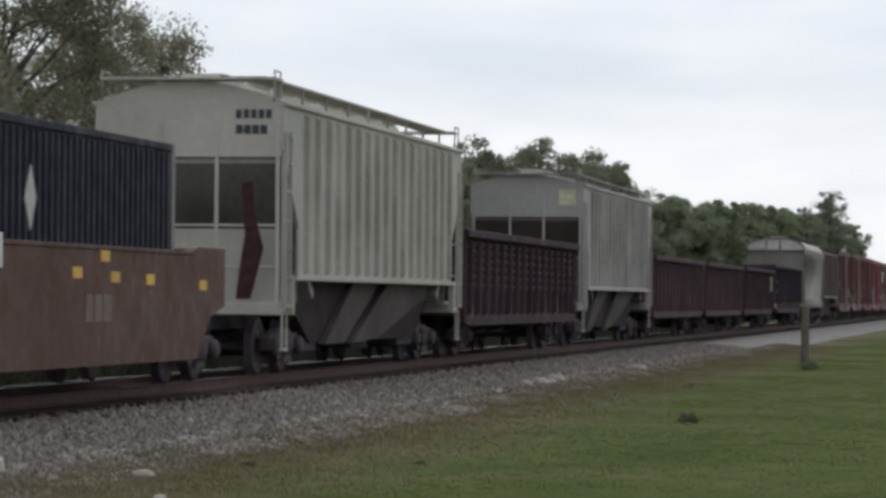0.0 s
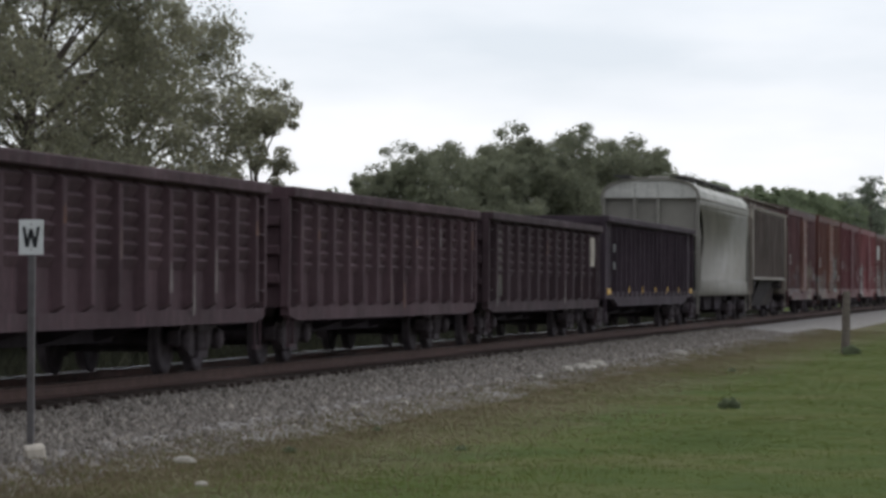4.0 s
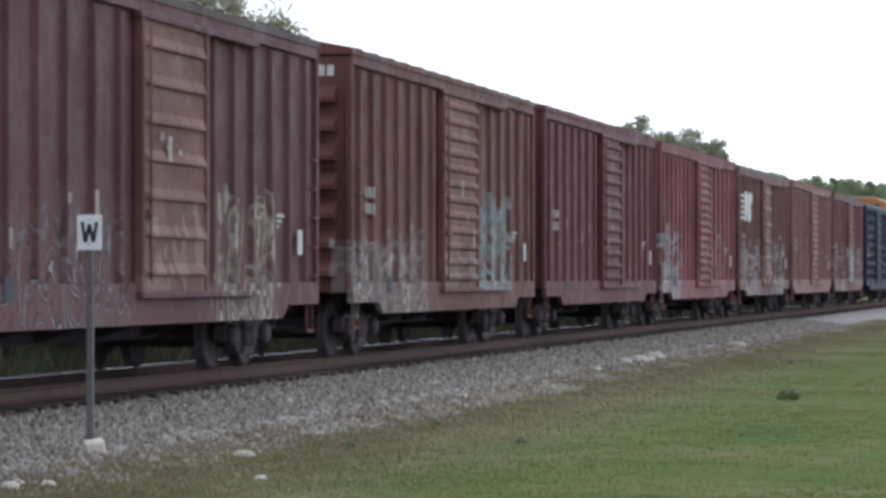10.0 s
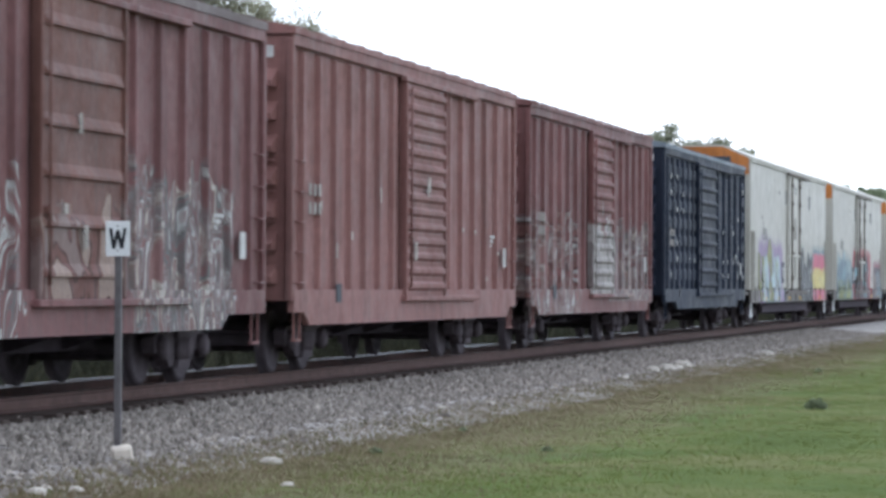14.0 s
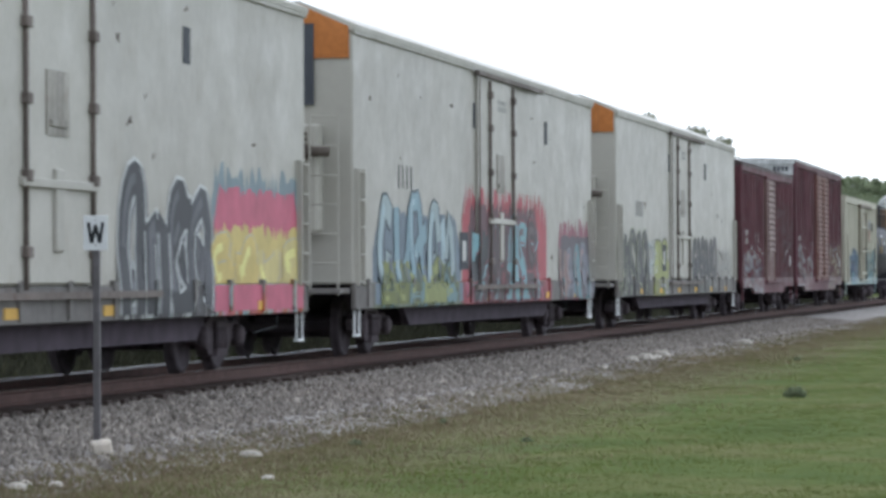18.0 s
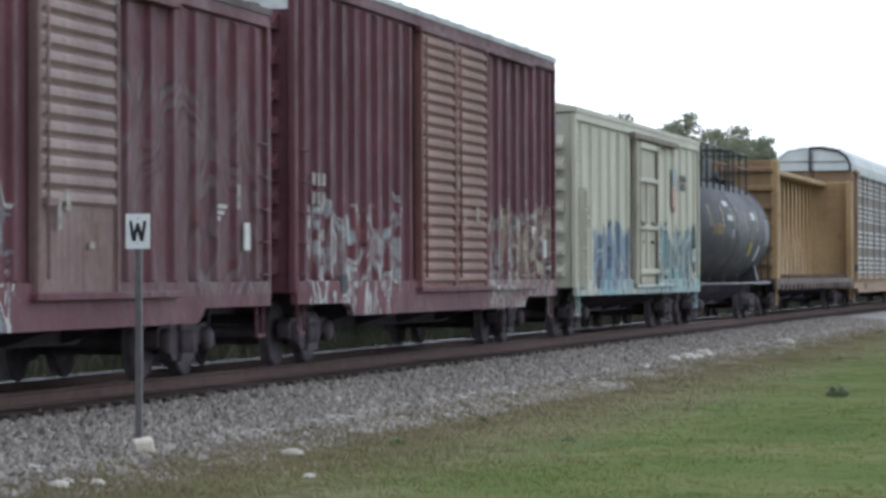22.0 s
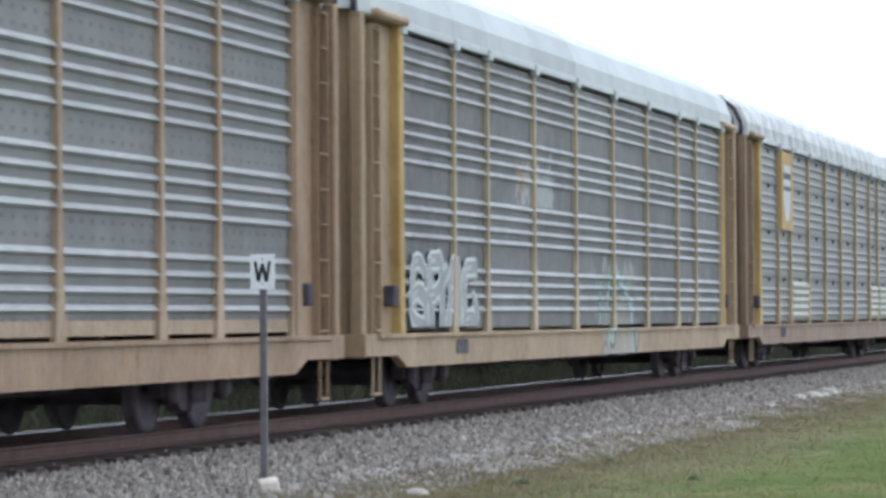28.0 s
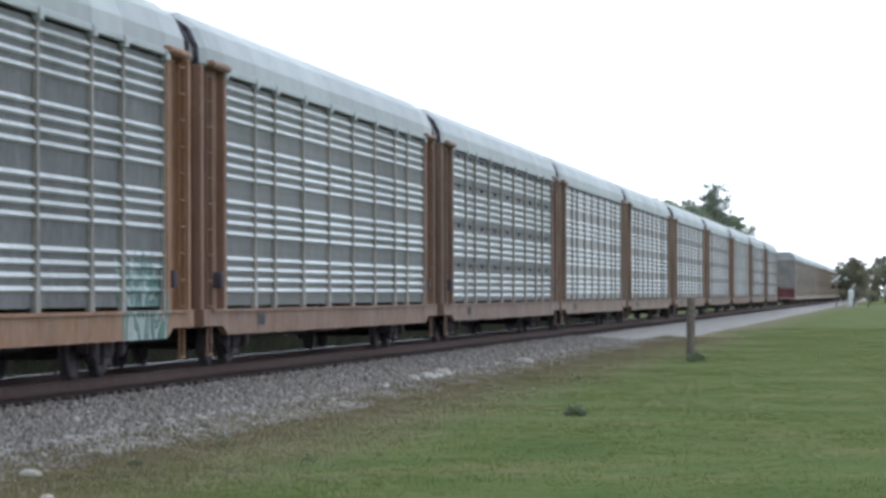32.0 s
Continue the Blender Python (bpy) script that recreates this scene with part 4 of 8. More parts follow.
def reefer(label, s0, s1, patches, dy):
    car, h = wagon("refrigerator_car", label, "refrigerator car", s0, s1, "wagons of the freight train")
    m = paint("reefer_white", (0.415, 0.40, 0.352), car, rust=0.12, rust_col=(0.28, 0.21, 0.15), dirt=0.12, dirt_col=(0.38, 0.34, 0.27), fade=0.05, rough=0.4, streak_at=0.6, grain=0.25)
    low = paint("reefer_sill", (0.16, 0.15, 0.14), car, rust=0.3, patches=[(p[0], p[1], 0.3, 1.2, p[4], p[5], 0.6) for p in patches])
    e = 5.0
    part("body", Geo().box(-1.5, 1.5, -h, h, 1.12, e - 0.02, 0.03), m, car)
    part("roof", Geo().prism([(-1.55, e - 0.08), (1.55, e - 0.08), (1.56, e), (0.7, e + 0.36), (-0.7, e + 0.36), (-1.56, e)], -h - 0.03, h + 0.03), m, car)
    for sgn in (1, -1):
        xx = sorted((sgn * 1.46, sgn * 1.54))
        part("side_sill", Geo().box(xx[0], xx[1], -h, h, 0.74, 1.14, 0.015), low, car)
        part("top_rail", Geo().box(xx[0], xx[1], -h, h, e - 0.14, e - 0.06, 0.012), m, car)
        for k in spread(-h, h, 14):
            part("sill_bracket", shared("sill_bracket", lambda: Geo().box(-0.03, 0.03, -0.07, 0.07, 0.78, 1.2)), low, car, at=(sgn * 1.54, k, 0))
    # plug door with its lock rods
    y0, y1 = dy - 1.05, dy + 2.5   # dy: the first lock rod
    door = part("door", Geo().box(1.49, 1.56, y0, y1, 1.16, e - 0.2, 0.02), m, car, "white plug door with dark lock rods")
    rod = paint("rod_grime", (0.15, 0.125, 0.11), car)
    door_card = paint("door_card_paint", (0.36, 0.34, 0.30), car, rust=0.5, rust_col=(0.2, 0.12, 0.1), dirt=0.6, dirt_col=(0.12, 0.11, 0.10))
    for yy, r in ((y0 + 0.02, 0.012), (dy, 0.034), (dy + 2.4, 0.034)):
        part("lock_rod", Geo().rod((1.585, yy, 1.1), (1.585, yy, e - 0.25), r, 6), rod, door)
    for z in (1.5, 2.3, 3.1, 3.9, 4.5):
        for yy in (dy, dy + 2.4):
            part("rod_bracket", shared("rod_bracket", lambda: Geo().box(0, 0.09, -0.09, 0.09, -0.06, 0.06, 0.01)), rod, door, at=(1.55, yy, z))
    part("door_rail", Geo().box(1.54, 1.62, y0 - 0.2, y1 + 3.2, e - 0.2, e - 0.12), rod, car)
    part("door_rail", Geo().box(1.54, 1.62, y0 - 0.4, y1 + 2.6, 1.0, 1.08), rod, car)
    part("door_handle_plate", Geo().box(1.555, 1.575, dy + 0.75, dy + 1.55, 2.75, 3.45).box(1.575, 1.6, dy + 0.85, dy + 1.45, 2.85, 2.92), door_card, door)
    part("lock_gear", Geo().box(1.555, 1.60, dy + 1.0, dy + 1.3, 1.5, 2.4, 0.02).box(1.555, 1.62, dy - 0.15, dy + 2.5, 2.18, 2.28, 0.01), m, door)
    for yy in (y0 - 0.05, dy + 6.6):
        part("vent", Geo().box(1.495, 1.51, yy - 0.16, yy + 0.16, 3.85, 4.3), M_DKMARK, car, "small dark vent panel")
    for k in spread(-h + 1.5, h - 1.5, 6):
        part("reflector", shared("sill_reflector", lambda: Geo().box(0, 0.012, -0.22, 0.22, 0.80, 0.92)), M_YEL, car, at=(1.54, k + 0.6, 0))
    bars(car, M_DKMARK, 1.503, -h + 3.3, 3.0, [[0.07, 0.05, 0.07, 0.07]], 0.36, gap=0.26)
    chance = random.Random(int(s0))
    scrape = simple("scraped_paint", (0.13, 0.11, 0.09), 0.8, 0.0, 0.4, 9)
    for k in range(16):
        y, z, w = chance.uniform(-h + 1, h - 1), chance.choice((1.5, 2.6, 3.2, 4.2)) + chance.uniform(-0.3, 0.4), chance.uniform(0.02, 0.28)
        if not y0 - 0.3 < y < y1 + 0.1:
            part("scrape", Geo().prism([(y, z), (y + w, z + chance.uniform(-0.15, 0.15)), (y + w + 0.05, z + 0.05), (y + 0.03, z + 0.04)], 1.5, 1.5035, "x"), scrape, car)
    bars(car, simple("faint_stencil", (0.30, 0.30, 0.28), 0.7), 1.562, dy + 0.9, 4.45, [[0.16] * 4, [0.16] * 4], 0.08)
    # near end: machinery, louvres, ladders and the coloured header
    part("header", Geo().prism([(-1.45, e - 0.5), (1.45, e - 0.5), (1.45, e - 0.03), (0.7, e + 0.31), (-0.7, e + 0.31), (-1.45, e - 0.03)], -h - 0.035, -h - 0.001), ORANGE, car, "orange painted end header")
    part("dark_panel", Geo().box(-0.4, 0.92, -h - 0.05, -h - 0.036, e - 1.2, e + 0.02), M_DKMARK, car)
    unit = part("cooling_unit", Geo().box(-0.9, 1.05, -h - 0.42, -h - 0.001, 1.9, 3.5, 0.03), m, car, "white boxed cooling machine")
    for z in spread(2.7, 3.4, 8):
        part("louvre", shared("louvre", lambda: Geo().box(-0.35, 0.35, -0.03, 0, -0.02, 0.02)), rod, unit, at=(0.55, -h - 0.42, z))
    part("exhaust", Geo().rod((0.9, -h - 0.55, 3.1), (1.2, -h - 0.35, 3.1), 0.09, 10), rod, unit)
    ladder(car, m, 1.2, -h - 0.62, 1.0, 3.6, 0.42, "x")
    ladder(car, m, 1.57, -h + 0.3, 1.15, 2.8, 0.42)
    ladder(car, m, 1.57, h - 0.3, 1.15, 2.8, 0.42)
    part("end_platform", Geo().box(-1.35, 1.45, -h - 0.7, -h, 0.98, 1.06, 0.01), low, car)
    stirrup(car, M_WHITE, 1.5, -h + 0.3, 0.36, 0.8)
    stirrup(car, M_WHITE, 1.5, h - 0.3, 0.36, 0.8)
    running_gear(car, h, 3.2, 1.3, 1.1)
    part("underfloor_tank", Geo().box(-0.9, 0.9, -h * 0.45, h * 0.1, 0.42, 1.0, 0.04), M_UNDER, car)
    part("inner_sill", Geo().prism([(-h + 4.6, 0.76), (h - 4.6, 0.76), (h - 5.1, 0.44), (-h + 5.1, 0.44)], 1.2, 1.3, "x"), M_UNDER, car)
    return car, (y0, y1)


FILM = {}


def film_paint(col):
    if col not in FILM:
        FILM[col] = simple("spray_paint", col, 0.55, 0.0, 0.16, 2.2, 0.1)
    return FILM[col]


GLYPHS = (((0.1, 0), (0.08, 0.7), (0.26, 0.97), (0.5, 1.0), (0.74, 0.95), (0.9, 0.7), (0.88, 0)),
          ((0.02, 0), (0.28, 0.85), (0.5, 1.0), (0.68, 0.88), (0.98, 0)),
          ((0.95, 0.82), (0.7, 1.0), (0.3, 0.97), (0.12, 0.75), (0.3, 0.58), (0.72, 0.46), (0.88, 0.25), (0.68, 0.03), (0.3, 0.0), (0.05, 0.15)),
          ((0.1, 1.0), (0.1, 0.3), (0.3, 0.04), (0.6, 0.02), (0.86, 0.25), (0.9, 0.98)),
          ((0.12, 0), (0.16, 1.0), (0.5, 0.35), (0.84, 1.0), (0.9, 0)),
          ((0.9, 0.9), (0.55, 1.0), (0.18, 0.9), (0.1, 0.5), (0.16, 0.1), (0.5, 0.0), (0.92, 0.1), (0.9, 0.42), (0.55, 0.45)))
CROSS = (None, ((0.2, 0.36), (0.8, 0.38)), None, None, None, None)


def smooth(pts):
    """A polyline with its corners rounded a little."""
    for _ in range(1):
        out = [pts[0]]
        for p, q in zip(pts[:-1], pts[1:]):
            out += [(p[0] * 0.75 + q[0] * 0.25, p[1] * 0.75 + q[1] * 0.25), (p[0] * 0.25 + q[0] * 0.75, p[1] * 0.25 + q[1] * 0.75)]
        pts = out + [pts[-1]]
    return pts


def graffiti(car, door, y0, y1, z0, z1, seed, letters=0, fill=None, edge=None, halo=None, spike=0.35, thick=0.26, rim=0.07, low=None, lift=0.0, sill=True, tint=None):
    """Sprayed paint on a smooth side: a ragged cloud, then bent letter-like ribbons with an outline, a drop shade and a lighter core; sill: it runs down over the side sill."""
    rng = random.Random(seed)
    bottom = 0.80 if sill else z0
    def face(y, z):
        if sill and z < 1.15:
            return 1.545 + lift
        return (1.564 if door[0] < y < door[1] else 1.504) + lift
    def cloud(col, top, name, rise, foot):
        g, n = Geo(), max(8, int((y1 - y0) / 0.10))
        hs = []
        for i in range(n + 1):
            k = i / n
            bow = min(1.0, 0.45 + 2.2 * math.sin(math.pi * k)) if rise < 0.2 else min(1.0, 0.7 + 3 * math.sin(math.pi * k))
            hs.append(z0 + (top - z0) * bow * (1 - rise * rng.random() * (1 if i % 2 else 0.45)))
        for i in range(n):
            ya, yb = y0 + (y1 - y0) * i / n, y0 + (y1 - y0) * (i + 1) / n
            xu, xl = face((ya + yb) / 2, 2.0), face((ya + yb) / 2, 1.0)
            g.add([(xu, ya, 1.152), (xu, yb, 1.152), (xu, yb, hs[i + 1]), (xu, ya, hs[i])], [(0, 1, 2, 3)])
            if foot < 1.1:
                g.add([(xl, ya, foot), (xl, yb, foot), (xl, yb, 1.13), (xl, ya, 1.13)], [(0, 1, 2, 3)])
        part(name, g, film_paint(col), car)
    if halo:
        cloud(halo, z1, "graffiti_cloud", spike, bottom)
    if low:
        lift += 0.0015
        cloud(low[0], low[1], "graffiti_base", 0.25, bottom)
    if not letters:
        return
    shade, outer, inner, core = Geo(), Geo(), [Geo() for _ in fill], Geo()
    w = (y1 - y0) / letters
    zt = z1 - (0.3 if halo else 0.0)
    count = 0
    def ribbon(g, pts, half, dx, dy=0.0, dz=0.0):
        left, right = [], []
        for i, p in enumerate(pts):
            a, b = pts[max(0, i - 1)], pts[min(len(pts) - 1, i + 1)]
            ln = math.hypot(b[0] - a[0], b[1] - a[1]) or 1
            ny, nz = -(b[1] - a[1]) / ln, (b[0] - a[0]) / ln
            for side, sg in ((left, 1), (right, -1)):
                yy, zz = p[0] + ny * half * sg + dy, max(bottom, p[1] + nz * half * sg + dz)
                side.append((face(yy, zz) + dx + 0.0012 * i / len(pts) + 0.00008 * count, yy, zz))
        n = len(pts)
        g.add(left + right, [(i, i + 1, n + i + 1, n + i) for i in range(n - 1)])
    for i in range(letters):
        ya = y0 + w * (i + 0.04)
        tall = (zt - bottom) * rng.uniform(0.86, 1.0)
        slant = rng.uniform(-0.10, 0.14) * w
        kind = rng.randrange(len(GLYPHS))
        into = inner[rng.randrange(len(fill))]
        k0 = rng.uniform(0.1, 0.6)
        barb = ((rng.uniform(-0.1, 0.2), k0), (rng.uniform(0.4, 0.7), k0 + rng.uniform(-0.2, 0.3)), (rng.uniform(0.9, 1.2), k0 + rng.uniform(-0.3, 0.4)))
        for pts in (GLYPHS[kind], CROSS[kind], barb):
            if not pts:
                continue
            line = smooth([(ya + a * 0.9 * w + slant * b + rng.uniform(-0.12, 0.12) * w, bottom + b * tall + rng.uniform(-0.09, 0.06) * tall) for a, b in pts])
            half = min(thick, 0.42 * w) / 2 * rng.uniform(0.85, 1.15)
            ribbon(shade, line, half + rim * 0.8, 0.002, 0.10, -0.05)
            ribbon(outer, line, half + rim, 0.004)
            ribbon(into, line, half, 0.007)
            ribbon(core, line[len(line) // 6: len(line) // 2], half * 0.35, 0.010)
            count += 1
    dark = tuple(c * 0.35 for c in fill[0])
    tagged(part("graffiti_shade", shade, film_paint(tint or dark), car), kind="stuff")
    if edge:
        tagged(part("graffiti_outline", outer, film_paint(edge), car), kind="stuff")
    for g, col in zip(inner, fill):
        if g.v:
            tagged(part("graffiti_fill", g, film_paint(col), car), kind="stuff")
    light = tuple(min(0.6, c * 1.5 + 0.03) for c in fill[-1])
    tagged(part("graffiti_gleam", core, film_paint(light), car), kind="stuff")


TEAL, PURP, OLIVE = (0.22, 0.38, 0.42), (0.27, 0.18, 0.36), (0.13, 0.14, 0.035)
RED, PINK, YELW, BLK = (0.36, 0.025, 0.045), (0.50, 0.09, 0.16), (0.44, 0.33, 0.05), (0.022, 0.024, 0.032)
PALE, SLATE = (0.42, 0.52, 0.54), (0.10, 0.13, 0.17)
r1, rd1 = reefer("white refrigerator car with teal, purple and yellow graffiti", 371.8, 396.0,
       [(-10.0, -2.6, 0.6, 2.5, [PURP, TEAL, PALE, OLIVE, TEAL], 0.9, 0.95), (2.9, 7.1, 0.6, 2.35, [BLK, WHT, BLK, PALE, BLK], 1.3, 0.93), (6.9, 11.8, 0.6, 2.75, [SLATE, RED, SLATE], 1.3, 0.7), (6.9, 11.8, 0.6, 2.45, [RED, PINK, RED], 0.7, 0.95), (6.9, 11.8, 0.6, 1.85, [YELW, PALE, YELW, (0.36, 0.25, 0.08), YELW], 1.1, 0.95), (6.9, 11.8, 0.3, 1.2, [RED, TEAL, PINK], 1.2, 0.9)], -0.76)
r2, rd2 = reefer("white refrigerator car with red flame and blue graffiti", 399.1, 422.8,
       [(-10.6, -2.9, 0.6, 2.35, [SLATE, (0.17, 0.22, 0.27), SLATE], 0.8, 0.75), (-10.2, -3.8, 0.6, 2.6, [SLATE, PALE, SLATE, TEAL, BLK, PALE], 1.0, 0.9), (-10.6, -3.2, 0.3, 1.5, [OLIVE, (0.17, 0.18, 0.05), TEAL, OLIVE], 0.9, 0.95), (-3.3, 6.2, 0.6, 2.75, [RED, PINK, RED, RED], 1.0, 0.96), (-2.2, 4.8, 0.4, 2.3, [BLK, (0.13, 0.28, 0.33), RED, BLK, (0.16, 0.12, 0.12), TEAL], 1.25, 0.96), (7.2, 11.9, 0.5, 2.45, [BLK, PINK, SLATE, TEAL, BLK], 1.4, 0.93)], -0.83)
r3, rd3 = reefer("white refrigerator car with grey and black lettering graffiti", 426.5, 450.9,
       [(-11.9, -6.7, 0.6, 2.3, [BLK, (0.09, 0.10, 0.10), WHT, BLK, (0.13, 0.14, 0.10), BLK], 1.2, 0.93), (-6.2, -3.2, 0.7, 2.0, [(0.33, 0.36, 0.10), WHT, (0.30, 0.33, 0.08), BLK], 1.1, 0.85), (1.6, 6.9, 0.6, 2.3, [(0.07, 0.075, 0.07), (0.14, 0.145, 0.13), WHT, (0.10, 0.10, 0.09)], 1.3, 0.93)], -1.72)


LILAC, LIME, DULLRED, CHAR = (0.30, 0.22, 0.35), (0.29, 0.31, 0.11), (0.31, 0.055, 0.068), (0.035, 0.036, 0.042)
CYAN, MAROON = (0.15, 0.28, 0.31), (0.105, 0.05, 0.06)
graffiti(r1, rd1, -10.2, -3.0, 1.15, 2.85, 1, 0, None, None, LILAC, 0.45)
graffiti(r1, rd1, -10.0, -4.0, 1.15, 2.45, 16, 5, [(0.16, 0.17, 0.055), (0.38, 0.47, 0.50), (0.19, 0.19, 0.07)], (0.11, 0.13, 0.09), None, thick=0.62, rim=0.035, lift=0.002, tint=(0.24, 0.22, 0.28))
graffiti(r1, rd1, 2.9, 6.9, 1.15, 2.35, 2, 4, [CHAR, (0.05, 0.052, 0.06)], (0.46, 0.48, 0.47), None, thick=0.44, rim=0.05, tint=(0.10, 0.10, 0.11))
graffiti(r1, rd1, 7.0, 11.8, 1.15, 2.72, 3, 0, None, None, (0.16, 0.21, 0.23), 0.3)
graffiti(r1, rd1, 7.0, 11.8, 1.15, 2.42, 4, 0, None, None, (0.46, 0.10, 0.16), 0.12, lift=0.002)
graffiti(r1, rd1, 7.0, 11.7, 1.15, 1.95, 5, 4, [(0.52, 0.44, 0.18), (0.46, 0.36, 0.12)], (0.40, 0.37, 0.26), (0.44, 0.35, 0.12), 0.3, 0.34, 0.03, lift=0.004, tint=(0.42, 0.36, 0.22), sill=False)
graffiti(r2, rd2, -10.5, -3.3, 1.15, 2.3, 6, 0, None, None, (0.125, 0.16, 0.195), 0.12)
graffiti(r2, rd2, -10.1, -4.0, 1.15, 2.6, 7, 5, [(0.30, 0.37, 0.38), (0.17, 0.26, 0.30), (0.23, 0.31, 0.34)], (0.05, 0.075, 0.09), None, thick=0.34, rim=0.045, lift=0.002, tint=(0.11, 0.14, 0.18))
graffiti(r2, rd2, -10.1, -3.8, 1.15, 1.50, 8, 0, None, None, (0.165, 0.185, 0.06), 0.4, lift=0.016)
graffiti(r2, rd2, -10.0, -3.9, 1.15, 1.42, 28, 6, [(0.19, 0.21, 0.075), (0.13, 0.21, 0.22), (0.15, 0.17, 0.05)], (0.05, 0.075, 0.06), None, thick=0.26, rim=0.03, lift=0.018, tint=(0.10, 0.12, 0.05))
graffiti(r2, rd2, -3.2, 5.8, 1.15, 2.9, 9, 0, None, None, DULLRED, 0.42, sill=False)
graffiti(r2, rd2, -2.6, 4.7, 1.15, 2.62, 17, 6, [CHAR, MAROON, CHAR, CYAN, (0.06, 0.04, 0.045)], (0.20, 0.05, 0.06), MAROON, 0.25, 0.42, 0.04, lift=0.003, tint=CYAN)
graffiti(r2, rd2, 7.3, 11.7, 1.15, 2.45, 10, 0, None, None, (0.24, 0.085, 0.11), 0.4)
graffiti(r2, rd2, 7.3, 11.7, 1.15, 2.1, 18, 5, [CYAN, (0.14, 0.14, 0.17), (0.20, 0.13, 0.12)], (0.22, 0.25, 0.26), (0.09, 0.075, 0.09), 0.12, 0.30, 0.03, lift=0.003, tint=CHAR)
graffiti(r3, rd3, -12.0, -7.0, 1.15, 2.35, 11, 5, [(0.05, 0.05, 0.052), (0.10, 0.105, 0.075)], (0.40, 0.43, 0.28), None, thick=0.42, rim=0.03, tint=(0.16, 0.17, 0.13))
graffiti(r3, rd3, -7.0, -5.2, 1.25, 2.15, 12, 3, [(0.52, 0.55, 0.53)], (0.16, 0.24, 0.25), None, thick=0.08, rim=0.02, sill=False)
graffiti(r3, rd3, -5.9, -3.2, 1.15, 2.0, 13, 2, [LIME], (0.08, 0.085, 0.05), None, thick=0.40, rim=0.05, sill=False)
graffiti(r3, rd3, 1.9, 7.4, 1.15, 2.25, 14, 6, [CHAR, (0.06, 0.056, 0.06)], (0.30, 0.29, 0.22), None, thick=0.34, rim=0.025, tint=(0.17, 0.16, 0.14), sill=False)
graffiti(r3, rd3, 7.8, 11.0, 1.15, 2.0, 15, 4, [(0.50, 0.50, 0.46)], (0.28, 0.20, 0.20), None, thick=0.10, rim=0.02, sill=False)
for car_, y_ in ((r1, -3.3), (r2, -3.4), (r3, -4.3)):
    card = part("door_placard", Geo().box(1.503, 1.515, y_, y_ + 0.75, 1.35, 2.0), M_DKMARK, car_, "dark framed card holder")
    part("card", Geo().box(1.515, 1.519, y_ + 0.2, y_ + 0.52, 1.5, 1.85), M_MARK, card)


# ---------------------------------------------------------------- covered hoppers


